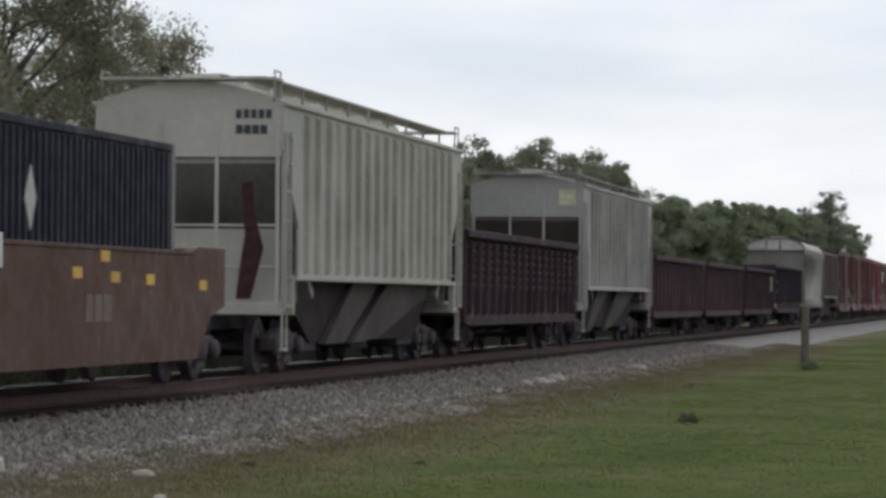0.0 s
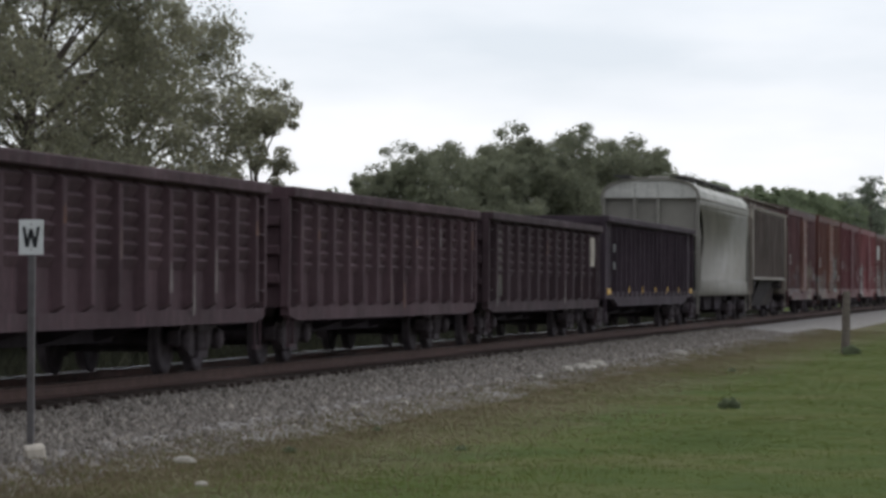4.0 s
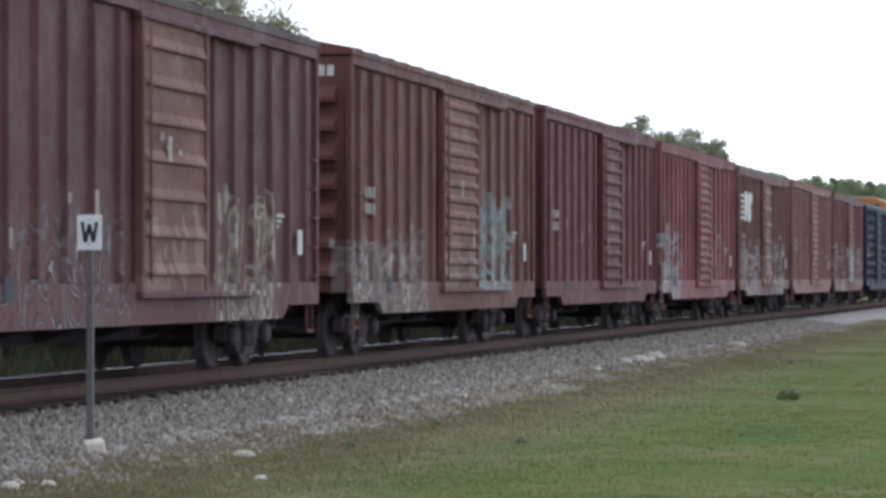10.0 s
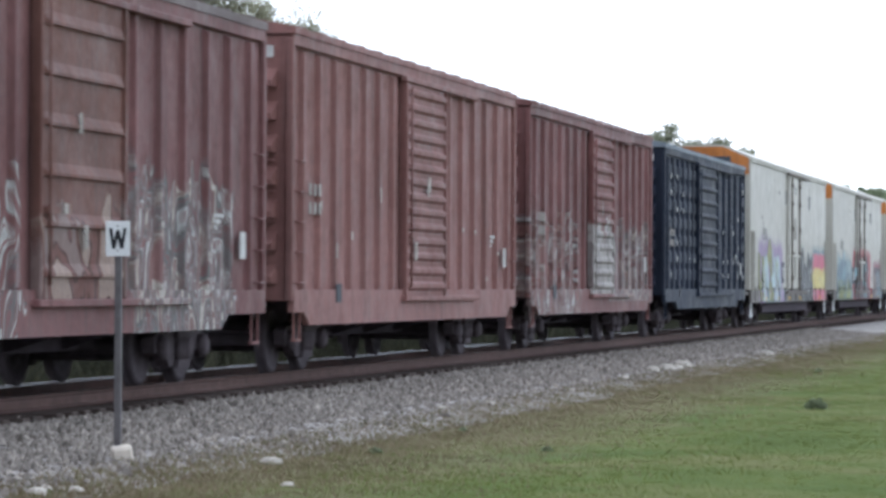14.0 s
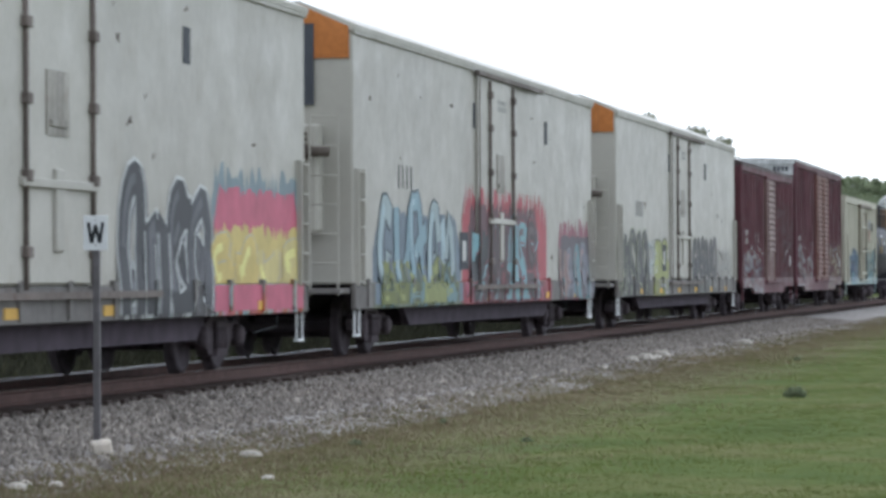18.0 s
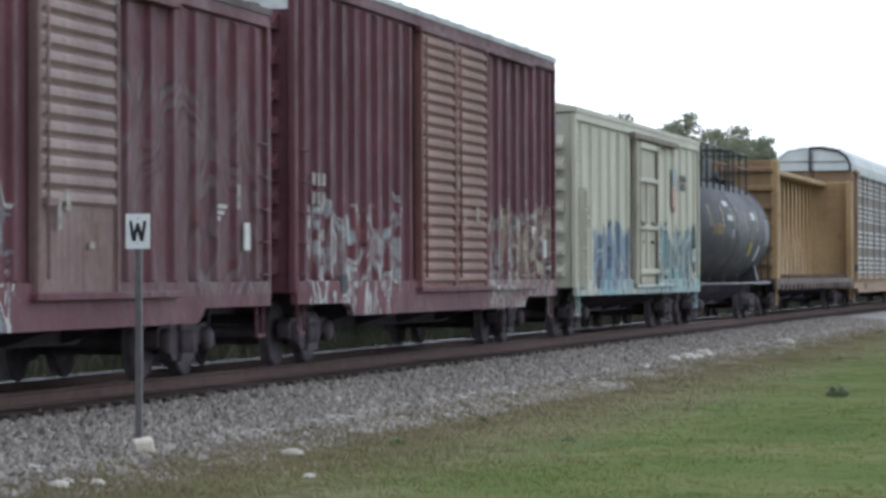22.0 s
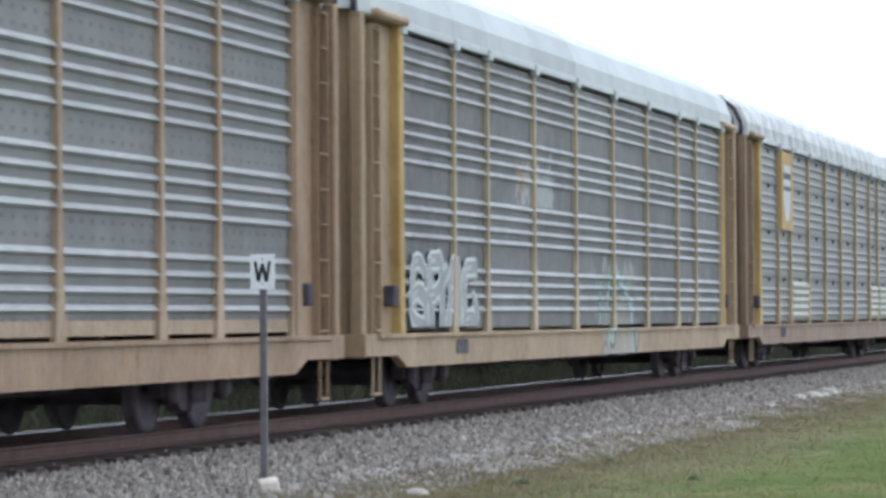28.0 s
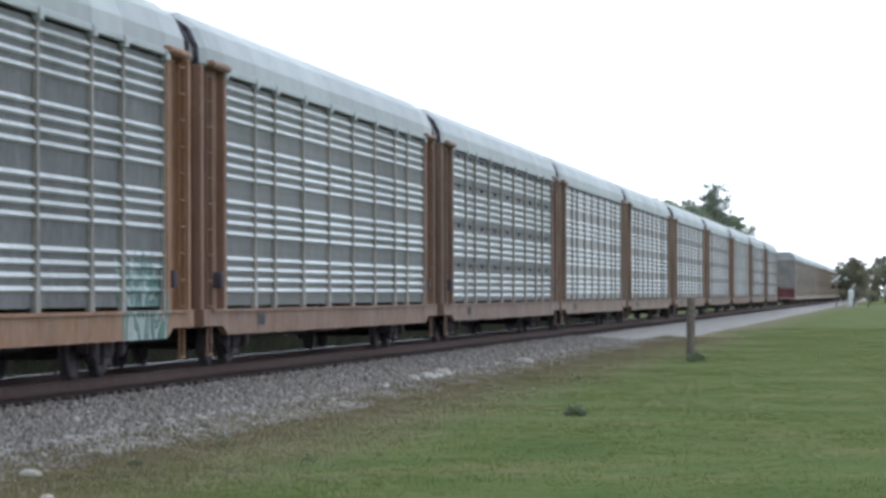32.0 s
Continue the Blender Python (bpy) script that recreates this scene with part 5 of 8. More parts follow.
def hopper(label, s0, s1, eave, col, hi, n, patches=(), lower=(0.17, 0.163, 0.153), rib_col=None, end_dark=(0.13, 0.12, 0.115), ribw=0.14, rust=0.15, ribd=0.08, slopes=()):
    """Ribbed covered hopper: side sheets, slope sheets, bays, end cages, roof walk."""
    car, h = wagon("covered_hopper", label, "hopper car", s0, s1, "wagons of the freight train")
    m = paint("hopper_paint", col, car, rust=rust, dirt=0.16, dirt_col=(0.20, 0.18, 0.155), grain=0.6, patches=patches, fade=0.12)
    # rib_col darkens the posts to carry the shadow beside each rib
    rm = paint("shaded_post_paint", rib_col, car, rust=0.1, dirt=0.2) if rib_col else m
    lo = paint("lit_bay_paint", lower, car, rust=0.1, dirt=0.5, dirt_col=tuple(c * 0.6 for c in lower), rough=0.75, spec=0.06)
    dark = paint("slope_sheet_paint", end_dark, car, rust=0.2)
    z0 = 1.56
    for sgn in (1, -1):
        pts = [(-h, eave), (-h, eave - 0.75), (-h + 1.25, eave - 1.95), (-h + 1.25, z0), (h - 1.25, z0), (h - 1.25, eave - 1.95), (h, eave - 0.75), (h, eave)]
        part("side_sheet", Geo().prism(pts, min(sgn * 1.46, sgn * 1.51), max(sgn * 1.46, sgn * 1.51), "x"), m, car)
        part("side_sill", Geo().box(min(sgn * 1.42, sgn * 1.56), max(sgn * 1.42, sgn * 1.56), -h + 0.9, h - 0.9, z0 - 0.06, z0 + 0.02, 0.012), m, car)
        part("top_chord", Geo().box(min(sgn * 1.46, sgn * 1.57), max(sgn * 1.46, sgn * 1.57), -h, h, eave - 0.05, eave + 0.02, 0.012), m, car)
    ribs(car, rm, spread(-h + 1.25, h - 1.25, n), z0 + 0.04, eave - 0.1, 1.51, ribd, ribw, "side_post")
    # curved roof, hatch trough and running boards
    arc = [(1.56 * x, eave + (hi - eave) * (1 - abs(x) ** 1.7)) for x in [1 - i / 6 for i in range(13)]] + [(-1.5, eave - 0.06), (1.5, eave - 0.06)]
    part("roof", Geo().prism(arc, -h, h), m, car)
    part("hatch_trough", Geo().box(-0.3, 0.3, -h + 0.6, h - 0.6, hi - 0.03, hi + 0.12, 0.03), m, car)
    hatch = shared("hatch_cover", lambda: Geo().box(-0.33, 0.33, -0.8, 0.8, 0.12, 0.17, 0.02))
    for y in spread(-h + 0.8, h - 0.8, 8):
        part("hatch_cover", hatch, m, car, at=(0, y, hi))
    for sgn in (1, -1):
        part("running_board", Geo().box(min(sgn * 0.75, sgn * 1.25), max(sgn * 0.75, sgn * 1.25), -h - 0.15, h + 0.15, hi + 0.02, hi + 0.05), m, car)
        for y in spread(-h, h, 9):
            part("board_bracket", shared(("board_bracket", eave, hi), lambda: Geo().box(-0.02, 0.02, -0.02, 0.02, eave + 0.05, hi + 0.03)), rm, car, at=(sgn * 1.2, y, 0))
    part("cross_board", Geo().box(-1.4, 1.4, -h - 0.15, -h + 0.45, hi + 0.0, hi + 0.04), m, car)
    part("cross_board", Geo().box(-1.4, 1.4, h - 0.45, h + 0.15, hi + 0.0, hi + 0.04), m, car)
    for y in (-h, h):
        g = Geo()
        for x in (1.38, -1.38):
            g.rod((x, y - 0.1, eave), (x, y - 0.1, hi + 0.14), 0.016, 5).rod((x, y + 0.35, eave), (x, y + 0.35, hi + 0.14), 0.016, 5).rod((x, y - 0.1, hi + 0.14), (x, y + 0.35, hi + 0.14), 0.016, 5)
        part("roof_handhold", g, rm, car)
    # ends
    for sg in (-1, 1):
        y = sg * h
        ya, yb = sorted((y, y - sg * 0.05))
        end_arc = [(-1.48, eave - 0.85), (1.48, eave - 0.85)] + [(1.48 * x, eave - 0.02 + (hi - eave) * (1 - abs(x) ** 1.7)) for x in [1 - i / 6 for i in range(13)]]
        part("end_sheet", Geo().prism(end_arc, ya - 0.004, yb), m, car)
        pts = [(y - sg * 0.05, eave - 0.85), (y - sg * 0.02, eave - 0.95), (y - sg * 2.6, 1.2), (y - sg * 2.75, 1.3)]
        part("slope_sheet", Geo().prism(pts, -1.45, 1.45, "x"), dark, car)
        part("lower_end_sheet", Geo().box(-1.42, 1.42, min(y - sg * 1.5, y - sg * 1.55), max(y - sg * 1.5, y - sg * 1.55), 1.15, eave - 2.2), dark, car)
        for x in (-1.42, -0.45, 0.45, 1.42):
            part("end_post", Geo().box(x - 0.028, x + 0.028, y - 0.028, y + 0.028, 1.1, eave - 0.3, 0.008), m, car)
        part("end_rail", Geo().rod((-1.45, y, 2.35), (1.45, y, 2.35), 0.022, 6), m, car)
        part("end_rail", Geo().rod((-1.45, y, 1.7), (1.45, y, 1.7), 0.022, 6), m, car)
        part("end_sill", Geo().box(-1.45, 1.45, min(y, y - sg * 0.5), max(y, y - sg * 0.5), 0.95, 1.14, 0.02), m, car)
        part("end_platform", Geo().box(-1.3, 1.3, min(y - sg * 0.1, y - sg * 1.4), max(y - sg * 0.1, y - sg * 1.4), 1.14, 1.18), m, car)
        ladder(car, m, 1.54, y - sg * 0.28, 1.1, eave - 0.5, 0.42, "y", 0.42)
        stirrup(car, m, 1.5, y - sg * 0.28, 0.42, 1.0)
        for sgn in (1, -1):
            part("bolster_post", Geo().box(min(sgn * 1.4, sgn * 1.52), max(sgn * 1.4, sgn * 1.52), y - sg * 0.85 - 0.06, y - sg * 0.85 + 0.06, 0.95, z0, 0.01), m, car)
        part("brake_pipe", Geo().rod((0.7, y - sg * 0.3, 1.2), (0.7, y - sg * 0.3, 2.2), 0.05, 8), M_UNDER, car)
    # discharge bays: dark outlets with slanting plates between the slope sheets
    span = 2 * h - 2.4
    # body coloured dark for shade on the near slopes; paler plates are the lit ones
    part("bay_body", Geo().prism([(-span / 2, z0), (span / 2, z0), (h - 3.9, 0.48), (-h + 3.9, 0.48)], -1.15, 1.15, "x"), paint("bay_shade_paint", (0.042, 0.034, 0.032), car, dirt=0.2, rough=0.75, spec=0.04), car)
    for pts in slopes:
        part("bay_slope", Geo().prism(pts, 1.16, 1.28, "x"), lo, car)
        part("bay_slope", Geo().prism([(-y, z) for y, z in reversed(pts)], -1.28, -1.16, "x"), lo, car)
    for yc in spread(-span / 2 + 0.4, span / 2 - 0.8, 3):
        part("outlet_gate", Geo().box(-0.9, 1.1, yc - 0.8, yc + 0.8, 0.34, 0.56, 0.02), M_UNDER, car)
    running_gear(car, h, 2.2, 0.85, 1.1, bearers=0)
    return car, h, m


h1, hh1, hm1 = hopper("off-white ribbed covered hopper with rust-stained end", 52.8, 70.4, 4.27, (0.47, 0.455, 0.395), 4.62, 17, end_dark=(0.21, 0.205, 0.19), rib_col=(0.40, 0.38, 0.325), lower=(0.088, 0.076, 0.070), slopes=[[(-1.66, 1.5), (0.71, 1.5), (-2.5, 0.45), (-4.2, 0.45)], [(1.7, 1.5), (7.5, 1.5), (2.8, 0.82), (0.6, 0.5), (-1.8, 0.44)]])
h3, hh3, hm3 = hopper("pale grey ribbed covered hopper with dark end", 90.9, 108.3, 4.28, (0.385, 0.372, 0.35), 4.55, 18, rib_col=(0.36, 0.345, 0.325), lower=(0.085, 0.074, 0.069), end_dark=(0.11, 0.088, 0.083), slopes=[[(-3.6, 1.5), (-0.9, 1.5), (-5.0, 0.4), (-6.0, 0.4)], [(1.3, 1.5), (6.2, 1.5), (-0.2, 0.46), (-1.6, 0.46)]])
h9, hh9, hm9 = hopper("grey-brown ribbed covered hopper with faded graffiti patches", 207.0, 224.3, 4.24, (0.222, 0.190, 0.162), 4.56, 17, rust=0.5, patches=[(-8.2, 8.0, 1.5, 2.3, [(0.22, 0.2, 0.175), (0.30, 0.26, 0.20), (0.32, 0.30, 0.28), (0.24, 0.22, 0.19)], 1.4, 0.6)], lower=(0.028, 0.024, 0.025), rib_col=(0.098, 0.078, 0.070), ribw=0.17, ribd=0.07, end_dark=(0.06, 0.055, 0.055), slopes=[[(-1.7, 1.5), (5.5, 1.5), (-2.1, 0.5), (-5.9, 0.5)]])
for k, za, zc, col in ((2, 2.36, 3.15, (0.44, 0.45, 0.42)), (3, 2.36, 3.15, (0.44, 0.45, 0.42)), (4, 2.3, 3.1, (0.36, 0.37, 0.33)), (8, 2.55, 3.5, (0.30, 0.30, 0.285)), (9, 2.6, 3.95, (0.32, 0.32, 0.305)), (10, 2.95, 4.0, (0.32, 0.32, 0.305)),
                       (0, 1.8, 2.5, (0.37, 0.36, 0.33)), (6, 1.65, 2.4, (0.38, 0.34, 0.33)), (7, 1.65, 2.5, (0.33, 0.32, 0.31)), (12, 1.7, 2.3, (0.25, 0.31, 0.31)), (13, 1.7, 2.2, (0.36, 0.33, 0.24)), (11, 1.65, 2.2, (0.36, 0.34, 0.32)), (3, 1.7, 2.1, (0.29, 0.225, 0.15))):
    yk = -hh9 + 1.25 + (2 * hh9 - 2.5) / 17 * (k + 1)
    part("repaint_patch", Geo().box(1.511, 1.516, yk - 0.36, yk + 0.36, za, zc), paint("patch_paint", col, h9, rust=0.1, dirt=0.3), h9)
part("lower_end_plate", Geo().box(-1.4, 1.4, -hh1 + 0.25, -hh1 + 0.29, 1.16, 2.3, 0.01), hm1, h1)
part("end_stain", Geo().prism([(0.86, 3.0), (1.04, 3.05), (1.08, 2.5), (1.22, 2.0), (1.12, 1.6), (1.02, 1.2), (0.78, 1.2), (0.84, 1.7), (0.92, 2.2)], -hh1 - 0.06, -hh1 - 0.054), simple("spilled_rust", (0.058, 0.026, 0.023), 0.9, var=0.5), h1, "dark rust-red spill")
bars_end = Geo()
for i in range(5):
    bars_end.box(0.75 + 0.12 * i, 0.84 + 0.12 * i, -hh1 - 0.012, -hh1 - 0.006, 4.02, 4.16)
for i in range(4):
    bars_end.box(0.75 + 0.13 * i, 0.86 + 0.13 * i, -hh1 - 0.012, -hh1 - 0.006, 3.78, 3.92)
part("stencil", bars_end, M_DKMARK, h1)
part("pale_plate", Geo().box(0.85, 1.3, -hh3 - 0.012, -hh3 - 0.006, 3.75, 4.15), simple("pale_yellow_plate", (0.55, 0.53, 0.36), 0.7), h3, "pale yellow number panel")


def round_hopper(label, s0, s1):
    """Grey covered hopper with bulging curved sides."""
    car, h = wagon("covered_hopper", label, "hopper car", s0, s1, "wagons of the freight train")
    m = paint("grey_hopper_paint", (0.200, 0.188, 0.165), car, rust=0.06, dirt=0.18, dirt_col=(0.30, 0.29, 0.26), fade=0.10, streak_at=0.60, rough=0.6, grain=0.5, spec=0.3)
    dark = paint("dark_slope_paint", (0.085, 0.08, 0.08), car)
    top = paint("chalky_roof_paint", (0.56, 0.55, 0.515), car, rust=0.1, dirt=0.3, rough=0.8)
    prof = [(1.50, 0.92), (1.56, 1.0), (1.57, 1.35), (1.50, 1.45), (1.53, 1.7), (1.56, 2.0), (1.58, 2.3), (1.60, 2.6), (1.61, 2.9), (1.61, 3.2), (1.60, 3.5), (1.58, 3.68), (1.56, 3.8)]
    cut = [0.0, 0.0, 0.0, 0.12, 0.5, 0.86, 1.1, 1.2, 1.16, 1.0, 0.7, 0.42, 0.12]
    for sgn in (1, -1):
        g = Geo()
        rings = []
        for (x, z), c in zip(prof, cut):
            rings.append([(sgn * x, -h + c, z), (sgn * x, h - c, z), (sgn * (x - 0.05), h - c, z), (sgn * (x - 0.05), -h + c, z)])
        g.loft(rings, True)
        part("side_sheet", g, m, car)
        part("roof_band", Geo().prism([(sgn * 1.56, 3.8), (sgn * 1.60, 3.84), (sgn * 1.60, 3.96), (sgn * 1.57, 4.0), (sgn * 1.60, 4.04), (sgn * 1.57, 4.1), (sgn * 1.48, 4.1), (sgn * 1.5, 3.8)], -h, h), m, car)
    arc = [(1.56, 4.05), (1.50, 4.28), (1.30, 4.47), (0.9, 4.6), (0.4, 4.66), (-0.4, 4.66), (-0.9, 4.6), (-1.30, 4.47), (-1.50, 4.28), (-1.56, 4.05)]
    part("roof", Geo().prism(arc, -h, h), top, car)
    part("running_board", Geo().box(0.65, 1.15, -h - 0.2, h + 0.2, 4.72, 4.77), dark, car)
    part("running_board", Geo().box(-1.15, -0.65, -h - 0.2, h + 0.2, 4.72, 4.77), dark, car)
    for y in spread(-h, h, 10):
        for x in (0.7, 1.1, -0.7, -1.1):
            part("board_bracket", shared("round_bracket", lambda: Geo().box(-0.02, 0.02, -0.02, 0.02, 4.5, 4.73)), m, car, at=(x, y, 0))
    for y in spread(-h + 0.8, h - 0.8, 6):
        part("hatch_cover", shared("round_hatch", lambda: Geo().turned([(4.64, 0.38), (4.76, 0.38), (4.80, 0.3)], (0, 0, 0), "z", 16)), m, car, at=(0, y, 0))
    for sg in (-1, 1):
        y = sg * h
        ya, yb = sorted((y - sg * 0.25, y - sg * 0.2))
        part("end_sheet", Geo().prism([(-1.48, 3.0), (1.48, 3.0)] + [(x * 0.97, z - 0.02) for x, z in arc], ya, yb), m, car)
        part("slope_sheet", Geo().prism([(y - sg * 0.2, 3.0), (y - sg * 0.15, 2.9), (y - sg * 2.6, 1.1), (y - sg * 2.8, 1.25)], -1.46, 1.46, "x"), dark, car)
        for x in (-1.5, -0.5, 0.25, 1.5):
            part("end_post", Geo().box(x - 0.055, x + 0.055, min(y - sg * 0.19, y), max(y - sg * 0.19, y), 1.1, 4.1 if abs(x) > 1 else 4.5, 0.012), m, car)
        hoop = Geo()
        hoop.loft([[(x * 1.03, y + dy_, 4.0 + (z - 4.0) * 1.06) for x, z in arc] + [(x * 0.97, y + dy_, 4.0 + (z - 4.0) * 0.92) for x, z in reversed(arc)] for dy_ in (-0.045, 0.045)])
        part("roof_hoop", hoop, m, car)
        part("end_sill", Geo().box(-1.5, 1.5, min(y, y - sg * 0.5), max(y, y - sg * 0.5), 0.9, 1.12, 0.02), m, car)
        part("end_rail", Geo().rod((-1.5, y, 2.3), (1.5, y, 2.3), 0.022, 6), m, car)
        part("end_rail", Geo().rod((-1.5, y, 2.85), (1.5, y, 2.85), 0.022, 6), m, car)
        ladder(car, m, 1.58, y - sg * 0.2, 1.1, 3.0, 0.42, "y", 0.42)
        stirrup(car, m, 1.52, y - sg * 0.25, 0.38, 0.95)
    for y in (-3.6, 0.0, 3.6):
        part("bay", Geo().prism([(y - 1.6, 1.0), (y + 1.6, 1.0), (y + 0.9, 0.45), (y - 0.9, 0.45)], -0.95, 0.95, "x"), M_UNDER, car)
    running_gear(car, h, 2.2, 0.85, 1.05, bearers=0)
    return car


round_hopper("light grey covered hopper with smooth bulging sides", 187.5, 205.4)


# ---------------------------------------------------------------- gondolas


def gondola(label, s0, s1, top, col, n, rib=(0.14, 0.26), cross=False, flat=0.1, bottom=0.78, belly=False):
    """flat: plain sheet left at each end before the posts begin."""
    car, h = wagon("gondola", label, "gondola car", s0, s1, "wagons of the freight train")
    m = paint("gondola_paint", col, car, rust=0.3, rust_col=tuple(c * 1.5 for c in col), dirt=0.55, dirt_col=tuple(c * 2.0 for c in col), fade=0.3, rough=0.75, streak_at=0.62)
    z0 = bottom
    for sgn in (1, -1):
        part("side_sheet", Geo().box(min(sgn * 1.38, sgn * 1.44), max(sgn * 1.38, sgn * 1.44), -h, h, z0 + 0.1, top - 0.1), m, car)
        part("top_chord", Geo().box(min(sgn * 1.36, sgn * 1.62), max(sgn * 1.36, sgn * 1.62), -h - 0.05, h + 0.05, top - 0.16, top, 0.02), m, car)
        bl = h - 2.6
        low = [(h, z0 + 0.14), (bl + 0.8, z0 + 0.1), (bl, z0 - 0.08), (-bl, z0 - 0.08), (-bl - 0.8, z0 + 0.1), (-h, z0 + 0.14)] if belly else [(h, z0 - 0.02), (h - 0.6, z0 - 0.1), (-h + 0.6, z0 - 0.1), (-h, z0 - 0.02)]
        top_z = z0 + (0.3 if belly else 0.1)
        part("side_sill", Geo().prism([(-h, top_z), (h, top_z)] + low, min(sgn * 1.40, sgn * 1.53), max(sgn * 1.40, sgn * 1.53), "x"), m, car)
    step = (h - flat) * 2 / n
    ribs(car, m, spread(-h + flat, h - flat, n), z0 + 0.1, top - 0.16, 1.44, rib[0], rib[1])
    if cross:
        bead = shared(("side_bead", n, round(step, 2)), lambda: Geo().prism([(0.0, -0.10), (0.07, 0.03), (0.05, 0.06), (0.0, 0.08)], -step / 2 + rib[1] / 2 + 0.01, step / 2 - rib[1] / 2 - 0.01))
        for y in spread(-h + flat, h - flat, n)[:-1]:
            for z in spread(z0 + 0.62, top - 0.2, 6):
                part("side_bead", bead, m, car, at=(1.44, y + step / 2, z))
    part("floor", Geo().box(-1.40, 1.40, -h, h, z0 + 0.2, z0 + 0.3), m, car)
    for sg in (-1, 1):
        y = sg * h
        part("end_wall", Geo().box(-1.44, 1.44, min(y, y - sg * 0.08), max(y, y - sg * 0.08), z0 + 0.1, top - 0.05), m, car)
        part("end_chord", Geo().box(-1.5, 1.5, min(y + sg * 0.06, y - sg * 0.12), max(y + sg * 0.06, y - sg * 0.12), top - 0.2, top - 0.004, 0.015), m, car)
        for z in spread(z0 + 0.3, top - 0.3, 3):
            part("end_brace", Geo().box(-1.4, 1.4, min(y, y + sg * 0.1), max(y, y + sg * 0.1), z - 0.07, z + 0.07, 0.02), m, car)
        grab_irons(car, m, 1.46, y - sg * 0.3, z0 + 0.35, top - 0.35, 4)
        stirrup(car, m, 1.5, y - sg * 0.3, 0.32, z0 + 0.2)
        part("corner_post", Geo().box(1.40, 1.54, y - 0.07, y + 0.07, z0 + 0.1, top - 0.16, 0.015), m, car)
        part("corner_post", Geo().box(-1.54, -1.40, y - 0.07, y + 0.07, z0 + 0.1, top - 0.16, 0.015), m, car)
    running_gear(car, h, 2.1, 0.8, 1.0)
    return car, h, m



def scuffs(car, h, n, top, seed, cols):
    """Bare and pale rubbed places low on the side posts."""
    rng = random.Random(seed)
    mats = [simple("rubbed_steel", c, 0.8, 0.0, 0.4, 9) for c in cols]
    for y in spread(-h + 0.1, h - 0.1, n):
        if rng.random() < 0.55:
            z0 = rng.choice((0.80, 0.84, 1.1, 1.5, 1.9))
            z1 = min(top - 0.3, z0 + rng.uniform(0.15, 0.65))
            x = 1.578
            part("scuff", Geo().loft([[(x, y - 0.05, z0), (x, y + 0.06, z0 + 0.02), (x, y + 0.02, z1), (x, y - 0.03, z1 - 0.05)], [(x + 0.004, y - 0.045, z0), (x + 0.004, y + 0.055, z0 + 0.02), (x + 0.004, y + 0.018, z1), (x + 0.004, y - 0.026, z1 - 0.05)]]), rng.choice(mats), car)


# rust brown raised towards purple, with the haze over dark sides included
RUST = (0.072, 0.043, 0.050)
g2, gh2, gm2 = gondola("dark rusty-brown gondola with heavy side posts", 70.9, 89.3, 2.68, (0.055, 0.034, 0.041), 16, rib=(0.13, 0.16), cross=True)
g4, gh4, gm4 = gondola("dark brown gondola with beaded sides", 109.0, 126.2, 2.68, RUST, 14, cross=True)
g5, gh5, gm5 = gondola("dark brown gondola with beaded sides", 127.8, 144.6, 2.68, RUST, 14, cross=True)
g6, gh6, gm6 = gondola("brown gondola with beaded sides and a pale panel", 146.2, 163.3, 2.71, (0.050, 0.032, 0.037), 12, cross=True)
g7, gh7, gm7 = gondola("blue-black gondola with tall side ribs and yellow marks", 164.5, 185.9, 3.01, (0.050, 0.036, 0.046), 18, rib=(0.13, 0.13), flat=1.5, belly=True)
for car_, h_, n_, k_ in ((g2, gh2, 16, 1), (g4, gh4, 14, 2), (g5, gh5, 14, 3), (g6, gh6, 12, 4)):
    scuffs(car_, h_, n_, 2.6, k_, [(0.15, 0.075, 0.05), (0.20, 0.18, 0.17), (0.12, 0.085, 0.08)])
part("pale_panel", Geo().box(1.445, 1.47, -gh6 + 1.55, -gh6 + 2.3, 1.0, 2.35), simple("old_primer_panel", (0.10, 0.09, 0.078), 0.85, var=0.45, scale=3), g6, "worn grey-brown primer panel")
part("pale_panel", Geo().box(1.56, 1.585, gh6 - 2.0, gh6 - 1.3, 1.7, 2.4), simple("faded_placard", (0.36, 0.32, 0.27), 0.8, var=0.3), g6, "faded pale placard")
for y, w in ((-gh7 + 0.35, 0.6), (gh7 - 1.0, 0.55)):
    part("reflector", Geo().box(1.53, 1.55, y, y + w, 1.02, 1.16), M_YEL, g7, "yellow reflective strip")
for y in spread(-gh7 + 3, gh7 - 3, 5):
    part("reflector", Geo().box(1.57, 1.58, y, y + 0.16, 1.05, 1.2), M_YEL, g7)
faint = simple("faded_stencil", (0.20, 0.20, 0.20), 0.8, 0.0, 0.4, 9)
bars(g7, faint, 1.56, -gh7 + 1.35, 2.3, [[0.09, 0.09, 0.09]], 0.2)
bars(g7, faint, 1.56, -gh7 + 1.35, 1.85, [[0.09, 0.09, 0.09]], 0.2)


# ---------------------------------------------------------------- tank wagon


